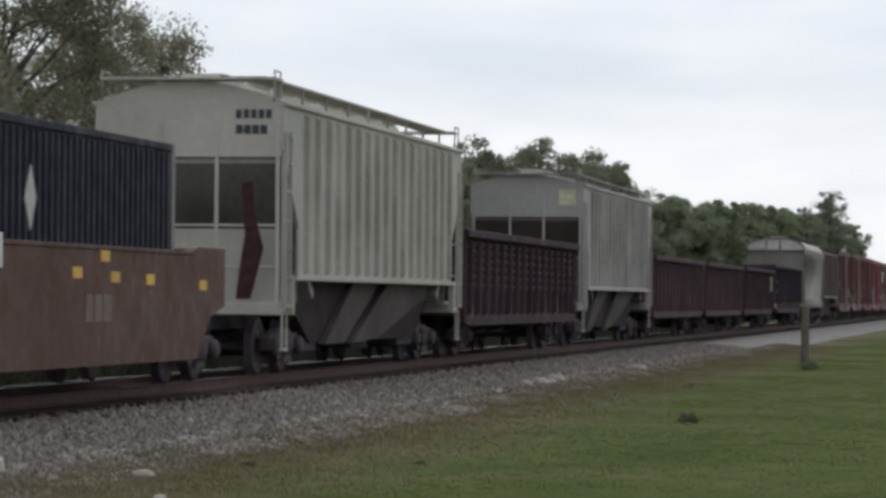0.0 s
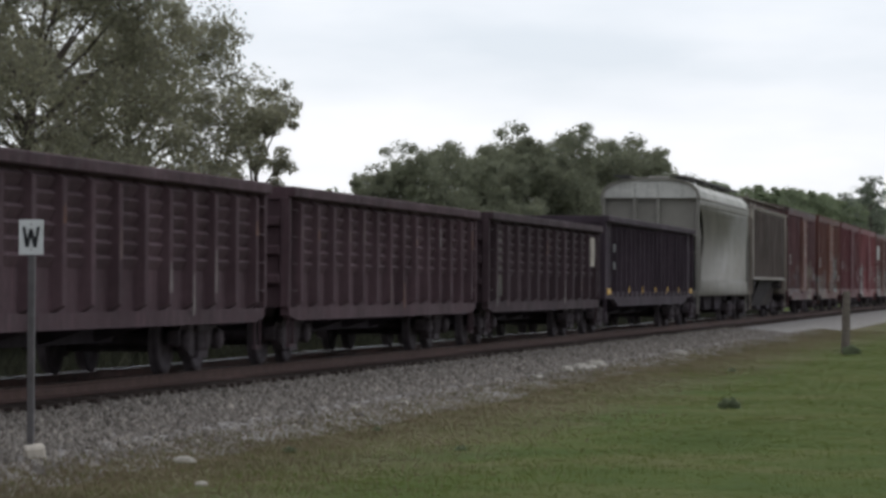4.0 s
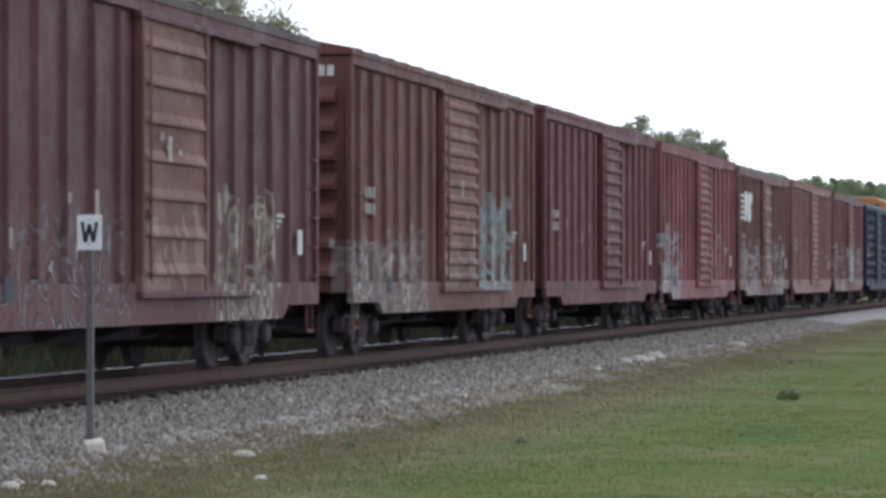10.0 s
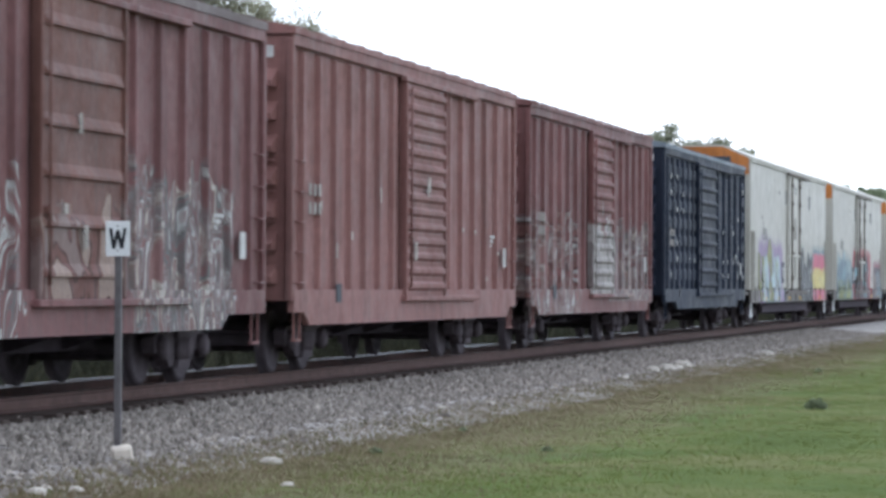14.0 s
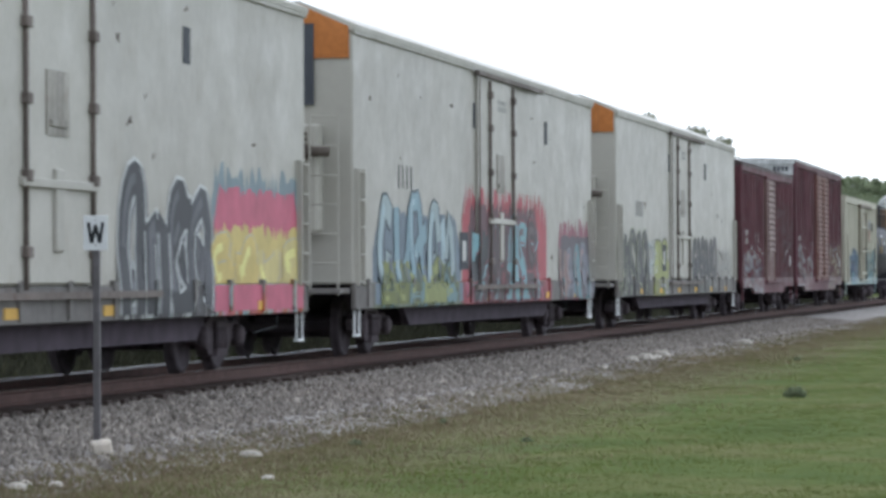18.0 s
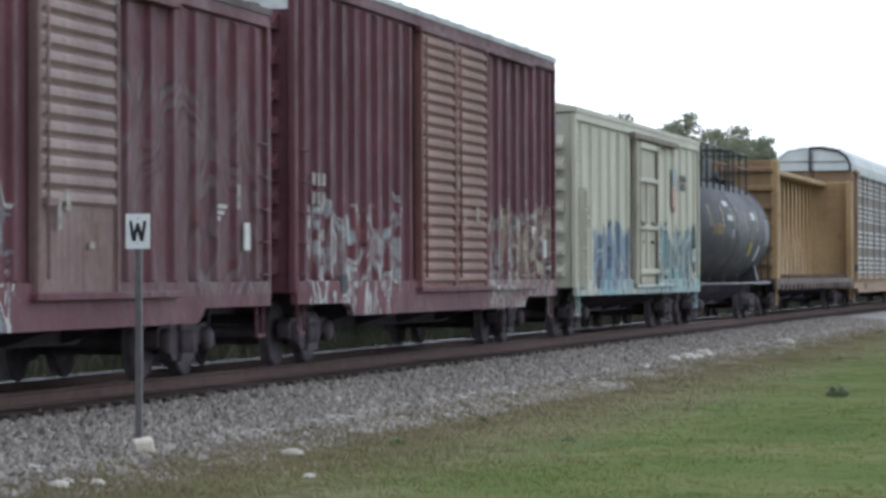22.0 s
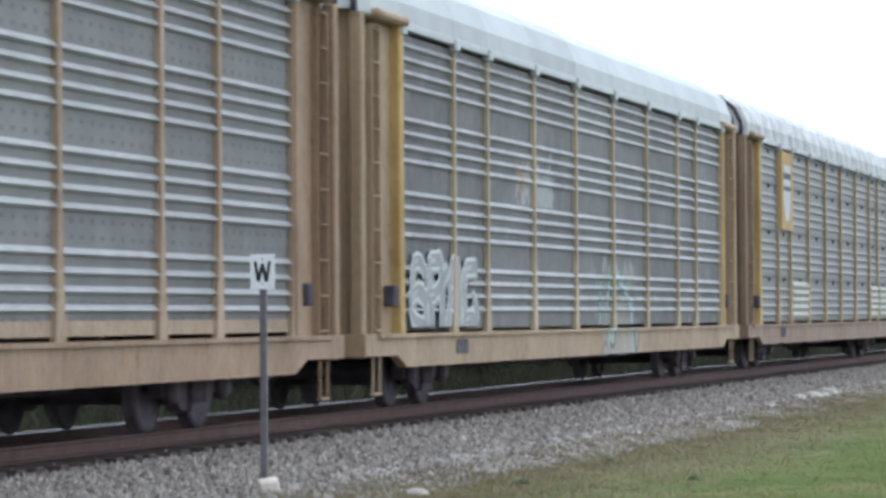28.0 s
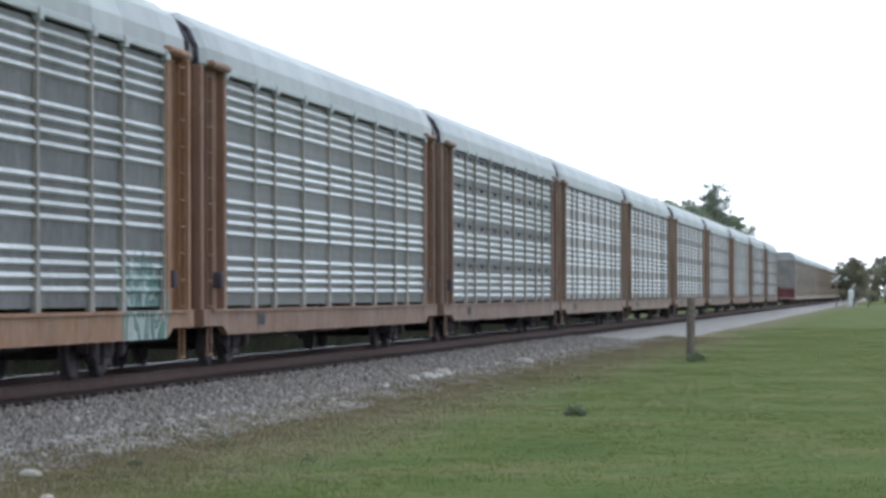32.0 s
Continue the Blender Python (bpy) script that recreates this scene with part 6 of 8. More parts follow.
def tank_car(label, s0, s1):
    car, h = wagon("tank_car", label, "tank car", s0, s1, "wagons of the freight train")
    m = paint("black_tank_paint", (0.041, 0.041, 0.047), car, rust=0.05, dirt=0.05, dirt_col=(0.06, 0.06, 0.066), rough=0.5, fade=0.12, grain=0.3)
    R, zc, hl = 1.46, 2.42, h - 0.45
    prof = [(-hl - 0.62, 0.05), (-hl - 0.60, 0.35), (-hl - 0.52, 0.75), (-hl - 0.38, 1.08), (-hl - 0.2, 1.3), (-hl, R), (hl, R), (hl + 0.2, 1.3), (hl + 0.38, 1.08), (hl + 0.52, 0.75), (hl + 0.60, 0.35), (hl + 0.62, 0.05)]
    part("tank", Geo().turned(prof, (0, 0, zc), "y", 48), m, car)
    for y in (-hl, -0.1, hl):
        part("weld_band", Geo().turned([(-0.04, R - 0.01), (-0.03, R + 0.012), (0.03, R + 0.012), (0.04, R - 0.01)], (0, y, zc), "y", 40), m, car)
    part("sill_plate", Geo().box(-1.35, 1.35, -h, -h + 2.2, 0.95, 1.05, 0.02), m, car)
    part("sill_plate", Geo().box(-1.35, 1.35, h - 2.2, h, 0.95, 1.05, 0.02), m, car)
    for y in (-h + 1.6, h - 1.6):
        part("saddle", Geo().prism([(-1.25, 1.0), (1.25, 1.0), (1.1, 1.7), (-1.1, 1.7)], y - 0.25, y + 0.25), m, car)
    # manway, valve housings and the two railed platforms on top
    for y, r in ((-5.3, 0.35), (2.9, 0.4), (5.0, 0.3)):
        part("dome", Geo().turned([(3.70, r), (4.15, r), (4.22, r * 0.8)], (0, y, 0), "z", 18), m, car)
    for y0, y1, z1 in ((-4.4, -2.4, 4.30), (-0.7, 1.1, 4.38)):
        box = part("valve_box", Geo().box(-0.45, 0.6, y0, y1, 3.78, z1, 0.05), M_BLACK, car, "black boxed valve housing")
        part("lid", Geo().box(-0.5, 0.65, y0 - 0.04, y1 + 0.04, z1, z1 + 0.05, 0.02), M_BLACK, box)
    for ya, yb, ys in ((-6.1, 1.4, (-6.1, -4.9, -3.7, -2.5, -1.1, 0.2, 1.4)), (2.1, 6.5, (2.1, 3.2, 4.6, 6.2))):
        part("top_platform", Geo().box(-0.62, 0.62, ya, yb, 3.90, 3.93), m, car)
        for x in (-0.95, 0.95):
            for y in ys:
                part("railing_post", shared("railing_post", lambda: Geo().box(-0.028, 0.028, -0.028, 0.028, 3.5, 4.66)), M_BLACK, car, at=(x, y, 0))
            for z in (4.26, 4.66):
                part("railing_bar", Geo().rod((x, ya, z), (x, yb, z), 0.022, 6), M_BLACK, car)
        for y in (ya, yb):
            part("railing_bar", Geo().rod((-0.95, y, 4.66), (0.95, y, 4.66), 0.028, 6), M_BLACK, car)
    part("walkway", Geo().box(-0.4, 0.4, -hl, hl, R + zc + 0.02, R + zc + 0.05), m, car)
    for y in (-h, h):
        part("end_railing", Geo().rod((-1.35, y, 1.0), (-1.35, y, 2.1), 0.025).rod((1.35, y, 1.0), (1.35, y, 2.1), 0.025).rod((-1.35, y, 2.1), (1.35, y, 2.1), 0.025), m, car)
    for sgn in (1, -1):
        part("side_rail", Geo().rod((sgn * 1.45, -h + 0.4, 1.0), (sgn * 1.45, h - 0.4, 1.0), 0.03, 6), M_GALV, car)
        ladder(car, m, sgn * 1.47, 0.6, 0.35, 1.0, 0.42)
        for y in spread(-h + 1, h - 1, 5):
            part("rail_bracket", shared("rail_bracket", lambda: Geo().box(-0.02, 0.02, -0.02, 0.02, 0.98, 1.35)), m, car, at=(sgn * 1.43, y, 0))
    # labels and marks lie on the curved shell
    def mark(name, y, z, w, tall, mat, text=""):
        g, n = Geo(), 5
        a0 = math.asin(max(-0.98, min(0.98, (z - tall / 2 - zc) / R)))
        a1 = math.asin(max(-0.98, min(0.98, (z + tall / 2 - zc) / R)))
        inner = [((R - 0.01) * math.cos(a0 + (a1 - a0) * i / n), zc + (R - 0.01) * math.sin(a0 + (a1 - a0) * i / n)) for i in range(n + 1)]
        outer = [((R + 0.008) * math.cos(a0 + (a1 - a0) * i / n), zc + (R + 0.008) * math.sin(a0 + (a1 - a0) * i / n)) for i in range(n + 1)]
        part(name, g.prism(inner + outer[::-1], y - w / 2, y + w / 2), mat, car, text)
    grey_mark, dull_mark = simple("worn_label", (0.42, 0.43, 0.44), 0.7, var=0.4, scale=12), simple("faded_label", (0.17, 0.175, 0.185), 0.7, var=0.4, scale=14)
    for y, z, w, tall, mat in ((-1.55, 3.12, 0.9, 0.13, grey_mark), (-1.4, 2.75, 1.1, 0.15, grey_mark), (-1.0, 2.33, 0.55, 0.22, dull_mark), (3.9, 2.86, 0.85, 0.2, grey_mark), (0.4, 3.0, 0.4, 0.1, dull_mark), (6.9, 2.45, 0.9, 0.75, dull_mark), (5.3, 1.85, 0.35, 0.42, grey_mark), (4.5, 3.0, 0.3, 0.08, dull_mark)):
        mark("label", y, z, w, tall, mat)
    number_mark = simple("worn_yellow_number", (0.15, 0.105, 0.04), 0.75, var=0.5, scale=11)
    dash = simple("yellowed_dash", (0.40, 0.35, 0.17), 0.7, var=0.3)
    for y in (-5.6, -2.95, -0.35, 2.2, 4.75):
        mark("inspection_line", y, 2.75, 0.07, 0.55, dash)
    for k, w in enumerate((0.3, 0.1, 0.3, 0.3, 0.3)):
        mark("number_bar", -5.0 + 0.42 * k, 2.42, w, 0.30, number_mark)
    mark("hazard_plate", 3.3, 1.95, 0.42, 0.36, simple("olive_yellow_plate", (0.42, 0.34, 0.07), 0.7), "faded yellow plate")
    running_gear(car, h, 2.0, 0.8, 1.05)


tank_car("black tank car with a railed top platform", 511.1, 527.4)


# ---------------------------------------------------------------- centrebeam flat wagon


def centerbeam(label, s0, s1):
    car, h = wagon("centerbeam_flatcar", label, "flat car", s0, s1, "wagons of the freight train")
    m = paint("faded_yellow_paint", (0.32, 0.208, 0.10), car, rust=0.75, rust_col=(0.13, 0.082, 0.058), dirt=0.45, dirt_col=(0.36, 0.29, 0.19), fade=0.18, streak_at=0.6)
    sillm = paint("rusty_yellow_sill", (0.10, 0.066, 0.05), car, rust=0.6)
    # rust, and the tank car's shade on the near bulkhead, in one darker colour
    bulk = paint("rusted_shaded_bulkhead_paint", (0.21, 0.128, 0.068), car, rust=0.9, rust_col=(0.10, 0.058, 0.042), dirt=0.5, dirt_col=(0.27, 0.19, 0.11))
    top = 4.62
    part("deck", Geo().box(-1.45, 1.45, -h, h, 0.98, 1.12, 0.01), sillm, car)
    for sgn in (1, -1):
        part("side_sill", Geo().box(min(sgn * 1.40, sgn * 1.50), max(sgn * 1.40, sgn * 1.50), -h, h, 0.80, 1.12, 0.015), sillm, car)
    riser = shared("riser", lambda: Geo().box(-1.42, 1.42, -0.12, 0.12, 1.12, 1.24, 0.01))
    pocket = shared("winch", lambda: Geo().box(-0.04, 0.06, -0.16, 0.16, 0.76, 0.96, 0.02))
    for y in spread(-h + 0.6, h - 0.6, 20):
        part("riser", riser, sillm, car, at=(0, y, 0))
        part("winch", pocket, (sillm, sillm, M_STEEL, sillm, M_UNDER)[int(abs(y) * 3.7) % 5], car, at=(1.5, y, 0))
    for sg in (-1, 1):
        y = sg * h
        part("bulkhead", Geo().box(-1.48, 1.48, min(y, y - sg * 0.12), max(y, y - sg * 0.12), 1.12, top, 0.02), bulk if sg < 0 else m, car, "yellow slatted end bulkhead")
        for x in (-1.46, 1.46):
            part("bulkhead_post", Geo().box(x - 0.14, x + 0.08, min(y - sg * 0.55, y + sg * 0.05), max(y - sg * 0.55, y + sg * 0.05), 1.1, top + 0.02, 0.03), m, car)
        for z in spread(1.3, top, 6):
            part("bulkhead_rib", Geo().box(-1.4, 1.4, min(y, y + sg * 0.16), max(y, y + sg * 0.16), z - 0.08, z + 0.08, 0.03), bulk, car)
        grab_irons(car, m, 1.5, y - sg * 0.3, 1.3, 3.0, 5)
        stirrup(car, m, 1.48, y - sg * 0.3, 0.36, 0.9)
    part("top_beam", Geo().box(-0.55, 0.55, -h, h, top - 0.16, top, 0.03), m, car)
    # upright posts, closed lower panels, and tapered webs that leave narrow slots under the top beam
    n = 19
    dy = (2 * h - 0.8) / n
    web = shared(("beam_post", 1), lambda: Geo().box(-0.10, 0.10, -0.14, 0.14, 1.12, top - 0.16, 0.02))
    wedge = shared(("upper_web", n), lambda: Geo().prism([(0.10, 2.7), (dy / 2 - 0.01, 2.7), (dy / 2 - 0.03, 3.2), (0.30, top - 0.5), (0.17, top - 0.2), (0.10, top - 0.2)], -0.012, 0.016, "x"))
    rib = shared(("lower_rib", n), lambda: Geo().loft([[(0.05, 0.24, 1.14), (0.05, 1.02, 1.14), (0.05, 0.70, 2.95), (0.05, 0.58, 2.95)], [(0.13, 0.30, 1.14), (0.13, 0.96, 1.14), (0.09, 0.67, 2.90), (0.09, 0.61, 2.90)]]))
    # dark brown V below each slot
    vee = shared(("web_stain", n), lambda: Geo().prism([(0.36, 3.28), (0.64, 2.80), (0.92, 3.28), (0.70, 3.12), (0.60, 3.12)], 0.017, 0.022, "x"))
    brownish = simple("brown_web_vee", (0.10, 0.06, 0.045), 0.9, var=0.5, scale=7)
    panel = shared(("beam_panel", n), lambda: Geo().box(-0.05, 0.05, 0.12, dy - 0.12, 1.12, 2.75))
    ring = shared("tie_ring", lambda: Geo().turned([(-0.02, 0.03), (-0.02, 0.055), (0.02, 0.055), (0.02, 0.03)], (0.08, 0, 2.62), "x", 10))
    dark = simple("dark_cable", (0.07, 0.05, 0.04), 0.8)
    worn = simple("bare_rubbed_metal", (0.16, 0.13, 0.11), 0.75, var=0.4, scale=8)
    wr = random.Random(9)
    for i, y in enumerate(spread(-h + 0.4, h - 0.4, n)):
        part("beam_post", web, m, car, at=(0, y, 0))
        if i == n - 1:
            continue
        part("beam_panel", panel, m, car, at=(0, y, 0))
        part("upper_web", wedge, m, car, at=(0, y, 0))
        o = part("upper_web", wedge, m, car, at=(0, y + dy, 0))
        o.scale[1] = -1
        part("web_stain", vee, brownish, car, at=(0, y + wr.uniform(-0.12, 0.12), wr.uniform(-0.3, 0.12)))
        part("lower_rib", rib, m, car, at=(0, y + wr.uniform(-0.06, 0.06), 0))
        part("tie_ring", ring, dark, car, at=(0, y + 0.72, wr.uniform(-0.1, 0.15)))
        if i % 3 != 1:
            part("rub_mark", Geo().box(0.10, 0.106, y - 0.13 + wr.uniform(0, 0.1), y + wr.uniform(0.02, 0.13), 1.16, 1.3 + wr.uniform(0, 0.5)), worn, car)
        if i % 2 == 0 and i < n - 4:
            part("tie_cable", Geo().rod((0.12, y, 2.62), (1.30, y + 3.4, 1.2), 0.004, 4), dark, car)
        if wr.random() < 0.45:
            z = wr.uniform(1.5, 2.5)
            part("sticker", Geo().box(0.05, 0.056, y + 0.85, y + 1.1, z, z + wr.uniform(0.08, 0.2)), worn, car)
    running_gear(car, h, 2.4, 0.9, 1.0)


centerbeam("faded yellow centerbeam flatcar, empty", 528.4, 553.5)


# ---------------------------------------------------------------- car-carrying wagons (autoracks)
# same sheet as the flat bands, coloured paler for sky light on the ridges
M_GALVP = simple("skylit_galvanised_ridge", (0.55, 0.56, 0.545), 0.42, 0.35, 0.18, 1.4, 0.1)


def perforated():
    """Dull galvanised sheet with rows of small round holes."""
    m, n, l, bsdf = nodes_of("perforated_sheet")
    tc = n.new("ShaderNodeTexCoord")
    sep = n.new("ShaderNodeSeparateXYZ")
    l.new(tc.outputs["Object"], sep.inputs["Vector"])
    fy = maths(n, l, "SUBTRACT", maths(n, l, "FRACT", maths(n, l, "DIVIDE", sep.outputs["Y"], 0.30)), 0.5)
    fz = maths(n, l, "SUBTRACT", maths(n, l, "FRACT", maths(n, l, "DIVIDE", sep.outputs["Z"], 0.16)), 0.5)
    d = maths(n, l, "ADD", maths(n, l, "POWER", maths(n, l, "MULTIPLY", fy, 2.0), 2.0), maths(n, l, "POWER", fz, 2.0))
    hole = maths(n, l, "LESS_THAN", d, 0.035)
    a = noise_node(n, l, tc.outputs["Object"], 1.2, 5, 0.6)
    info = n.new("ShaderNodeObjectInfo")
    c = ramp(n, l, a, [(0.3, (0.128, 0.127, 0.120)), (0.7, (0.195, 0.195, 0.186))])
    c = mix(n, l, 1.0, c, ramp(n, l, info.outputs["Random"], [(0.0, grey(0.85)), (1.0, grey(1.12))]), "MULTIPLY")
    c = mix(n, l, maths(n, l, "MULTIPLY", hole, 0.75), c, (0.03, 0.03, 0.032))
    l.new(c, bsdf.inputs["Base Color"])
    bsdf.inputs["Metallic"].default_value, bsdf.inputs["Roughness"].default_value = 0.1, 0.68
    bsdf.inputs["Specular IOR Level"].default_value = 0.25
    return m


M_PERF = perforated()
M_ROOFG = simple("galvanised_roof", (0.315, 0.332, 0.322), 0.5, 0.35, 0.14, 1.0, 0.1)


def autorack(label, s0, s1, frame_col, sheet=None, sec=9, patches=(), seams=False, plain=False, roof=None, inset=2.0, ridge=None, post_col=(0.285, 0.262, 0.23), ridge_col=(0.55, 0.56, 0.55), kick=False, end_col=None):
    """s0, s1: where the side sheets begin and end; the end frames with their ladders reach further."""
    car, h = wagon("autorack", label, "autorack", s0 - inset, s1 + inset - 0.1, "car-carrying wagons")
    m = paint("autorack_frame_paint", frame_col, car, rust=0.55, rust_col=(0.16, 0.085, 0.05), dirt=0.3, dirt_col=tuple(c * 0.5 for c in frame_col), fade=0.18, patches=[(p[0], p[1], 0.4, 1.1, p[4], p[5], p[6]) for p in patches if p[2] < 1.0])
    em = paint("autorack_end_paint", end_col, car, rust=0.5, rust_col=(0.16, 0.085, 0.05), dirt=0.3, dirt_col=tuple(c * 0.5 for c in end_col)) if end_col else m
    sh_m, rf = sheet or M_GALVP, roof or M_ROOFG
    if patches:
        sh_m = paint("sprayed_galvanised_sheet", (0.140, 0.140, 0.135), car, rust=0.05, dirt=0.3, rough=0.6, metal=0.15, fade=0.12, patches=patches)
    pm = paint("autorack_post_paint", post_col, car, rust=0.3, dirt=0.3, dirt_col=tuple(c * 0.6 for c in post_col), fade=0.12)
    rg_m = paint("skylit_sprayed_ridge", ridge_col, car, rust=0.04, dirt=0.25, rough=0.42, metal=0.35, fade=0.1, patches=patches) if patches else (ridge or M_GALVP)
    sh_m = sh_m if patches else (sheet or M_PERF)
    zb, zt = 1.0, 5.02
    for sgn in (1, -1):
        part("side_sill", Geo().prism([(-h, 0.72), (-h, zb), (h, zb), (h, 0.72), (h - 1.6, 0.72), (h - 2.1, 0.56), (-h + 2.1, 0.56), (-h + 1.6, 0.72)], min(sgn * 1.38, sgn * 1.50), max(sgn * 1.38, sgn * 1.50), "x"), m, car)
        part("sill_flange", Geo().box(min(sgn * 1.48, sgn * 1.55), max(sgn * 1.48, sgn * 1.55), -h + 0.6, h - 0.6, zb - 0.05, zb - 0.005), m, car)
        part("roof_rail", Geo().box(min(sgn * 1.40, sgn * 1.50), max(sgn * 1.40, sgn * 1.50), -h + inset, h - inset, zt - 0.06, zt + 0.04, 0.01), rf, car)
    # corrugated side sheets: groups of ridges with flat perforated bands between
    unit = (2 * h - 2 * inset) / 25.3
    widths = [unit * w for w in (2.9, 2.0, 3.1, 3.1, 3.1, 3.1, 3.1, 2.0, 2.9)]
    edges = [-h + inset + sum(widths[:i]) for i in range(len(widths) + 1)]
    def sheet_mesh(w):
        prof, z = [(0, zb + 0.06)], zb + 0.06
        if seams:
            # four tiers of broad soft ridges with a plain strip above each
            for tier in range(4):
                z = (1.02, 2.07, 3.11, 4.14)[tier]
                for k in range(4 if tier < 3 else 3):
                    zk = z + 0.14 + 0.185 * k
                    prof += [(0.0, zk), (0.026, zk + 0.03), (0.03, zk + 0.05), (0.012, zk + 0.085), (0.0, zk + 0.10)]
        else:
            z += 0.21
            for grp in range(4):
                for k in range(4):
                    prof += [(0.0, z), (0.055, z + 0.025), (0.055, z + 0.038), (0.012, z + 0.085), (0.0, z + 0.09)]
                    z += 0.18
                z += 0.255
        prof = [p for p in prof if p[1] <= zt - 0.12] + [(0, zt - 0.1)]
        return Geo().prism(prof + [(-0.03, zt - 0.1), (-0.03, zb + 0.06)], -w / 2 + 0.03, w / 2 - 0.03)
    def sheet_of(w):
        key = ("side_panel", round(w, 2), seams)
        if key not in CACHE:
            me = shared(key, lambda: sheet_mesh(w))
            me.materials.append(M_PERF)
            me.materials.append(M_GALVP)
            # ridge faces get the paler slot, a highlight held in base colour
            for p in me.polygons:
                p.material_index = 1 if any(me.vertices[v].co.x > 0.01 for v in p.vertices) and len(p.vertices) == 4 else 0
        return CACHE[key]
    post = shared(("post", 1), lambda: Geo().loft([[(0, -0.14, zb - 0.04), (0.07, -0.14, zb - 0.04), (0.07, 0.14, zb - 0.04), (0, 0.14, zb - 0.04)],
                                                   [(0, -0.05, zb + 1.1), (0.07, -0.05, zb + 1.1), (0.07, 0.05, zb + 1.1), (0, 0.05, zb + 1.1)],
                                                   [(0, -0.05, zt), (0.07, -0.05, zt), (0.07, 0.05, zt), (0, 0.05, zt)]]))
    cap = shared("cap", lambda: Geo().box(0, 0.13, -0.12, 0.12, zt - 0.14, zt + 0.04, 0.02))
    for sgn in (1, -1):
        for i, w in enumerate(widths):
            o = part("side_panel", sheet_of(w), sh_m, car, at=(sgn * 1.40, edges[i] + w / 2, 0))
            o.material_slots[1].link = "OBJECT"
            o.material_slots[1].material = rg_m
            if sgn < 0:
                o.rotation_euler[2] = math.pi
        for i in range(len(edges)):
            o = part("post", post, pm, car, at=(sgn * 1.40, edges[i], 0))
            if not plain and sgn > 0:
                part("cap", cap, rf, o)
            if sgn < 0:
                o.rotation_euler[2] = math.pi
    if seams:
        for z in (2.05, 3.09, 4.12, zt - 0.13):
            part("seam", Geo().box(1.40, 1.448, -h + inset, h - inset, z - 0.022, z + 0.022), M_BLACK, car)
            for i, w in enumerate(widths):
                part("seam_clip", shared("seam_clip", lambda: Geo().box(0, 0.036, -0.014, 0.014, -0.10, 0.02)), M_UNDER, car, at=(1.40, edges[i] + w * 0.55, z))
    if kick:
        for i, w in enumerate(widths):
            part("kick_strip", shared(("kick_strip", round(w, 2)), lambda: Geo().box(0, 0.03, -w / 2 + 0.16, w / 2 - 0.16, zb + 0.05, zb + 0.2)), pm, car, at=(1.40, edges[i] + w / 2, 0))
    # arched roof, sheet by sheet
    arc = [(1.46, zt + 0.02), (1.45, zt + 0.30), (1.30, zt + 0.64), (0.95, zt + 0.90), (0.35, zt + 1.02), (-0.35, zt + 1.02), (-0.95, zt + 0.90), (-1.30, zt + 0.64), (-1.45, zt + 0.30), (-1.46, zt + 0.02)]
    inner = [(x * 0.975, z - 0.03) for x, z in reversed(arc)]
    for i, w in enumerate(widths):
        rp = shared(("roof_panel", round(w, 2)), lambda: Geo().prism(arc + inner, -w / 2 + 0.004, w / 2 - 0.004))
        part("roof_panel", rp, rf, car, at=(0, edges[i] + w / 2, 0))
    low = [(x * 0.93, zt + 0.02 + (z - zt) * 0.86) for x, z in arc + inner]
    for sg in (-1, 1):
        y = sg * h
        # end frames: posts, sheeting, ladders, end doors, roof hood
        part("end_roof", Geo().loft([[(x, y - sg * inset, z) for x, z in arc + inner], [(x, y - sg * 0.5, z) for x, z in arc + inner], [(x, y, z) for x, z in low]]), rf, car)
        for sgn in (1, -1):
            part("corner_post", Geo().box(min(sgn * 1.34, sgn * 1.50), max(sgn * 1.34, sgn * 1.50), y - sg * (inset - 0.1) - 0.12, y - sg * (inset - 0.1) + 0.12, 0.95, zt, 0.02), em, car)
            part("corner_post", Geo().box(min(sgn * 1.30, sgn * 1.46), max(sgn * 1.30, sgn * 1.46), y - sg * 0.12 - 0.1, y - sg * 0.12 + 0.1, 0.7, zt, 0.02), m, car)
            part("corner_sheet", Geo().box(min(sgn * 1.33, sgn * 1.37), max(sgn * 1.33, sgn * 1.37), min(y - sg * 0.9, y - sg * 1.8), max(y - sg * 0.9, y - sg * 1.8), 0.95, zt), m, car)
            part("corner_sheet", Geo().box(min(sgn * 1.22, sgn * 1.26), max(sgn * 1.22, sgn * 1.26), min(y - sg * 0.2, y - sg * 0.92), max(y - sg * 0.2, y - sg * 0.92), 0.95, zt), m, car)
            part("hood_bracket", Geo().box(min(sgn * 1.3, sgn * 1.58), max(sgn * 1.3, sgn * 1.58), min(y - sg * 0.55, y - sg * 2.05), max(y - sg * 0.55, y - sg * 2.05), zt - 0.03, zt + 0.10, 0.04), m, car)
            if sgn > 0:
                ladder(car, m, 1.45, y - sg * 0.72, 1.05, zt - 0.15, 0.42, "y", 0.42)
                stirrup(car, m, 1.46, y - sg * 0.72, 0.25, 0.75)
        for xa, xb in ((-1.28, -0.02), (0.02, 1.28)):
            part("end_door", Geo().box(xa, xb, min(y - sg * 0.18, y - sg * 0.22), max(y - sg * 0.18, y - sg * 0.22), 1.0, zt + 0.06), m, car)
        end_arc = [(-1.3, zt + 0.06), (1.3, zt + 0.06)] + [(x * 0.92, zt + (z - zt) * 0.84) for x, z in arc if z > zt + 0.15]
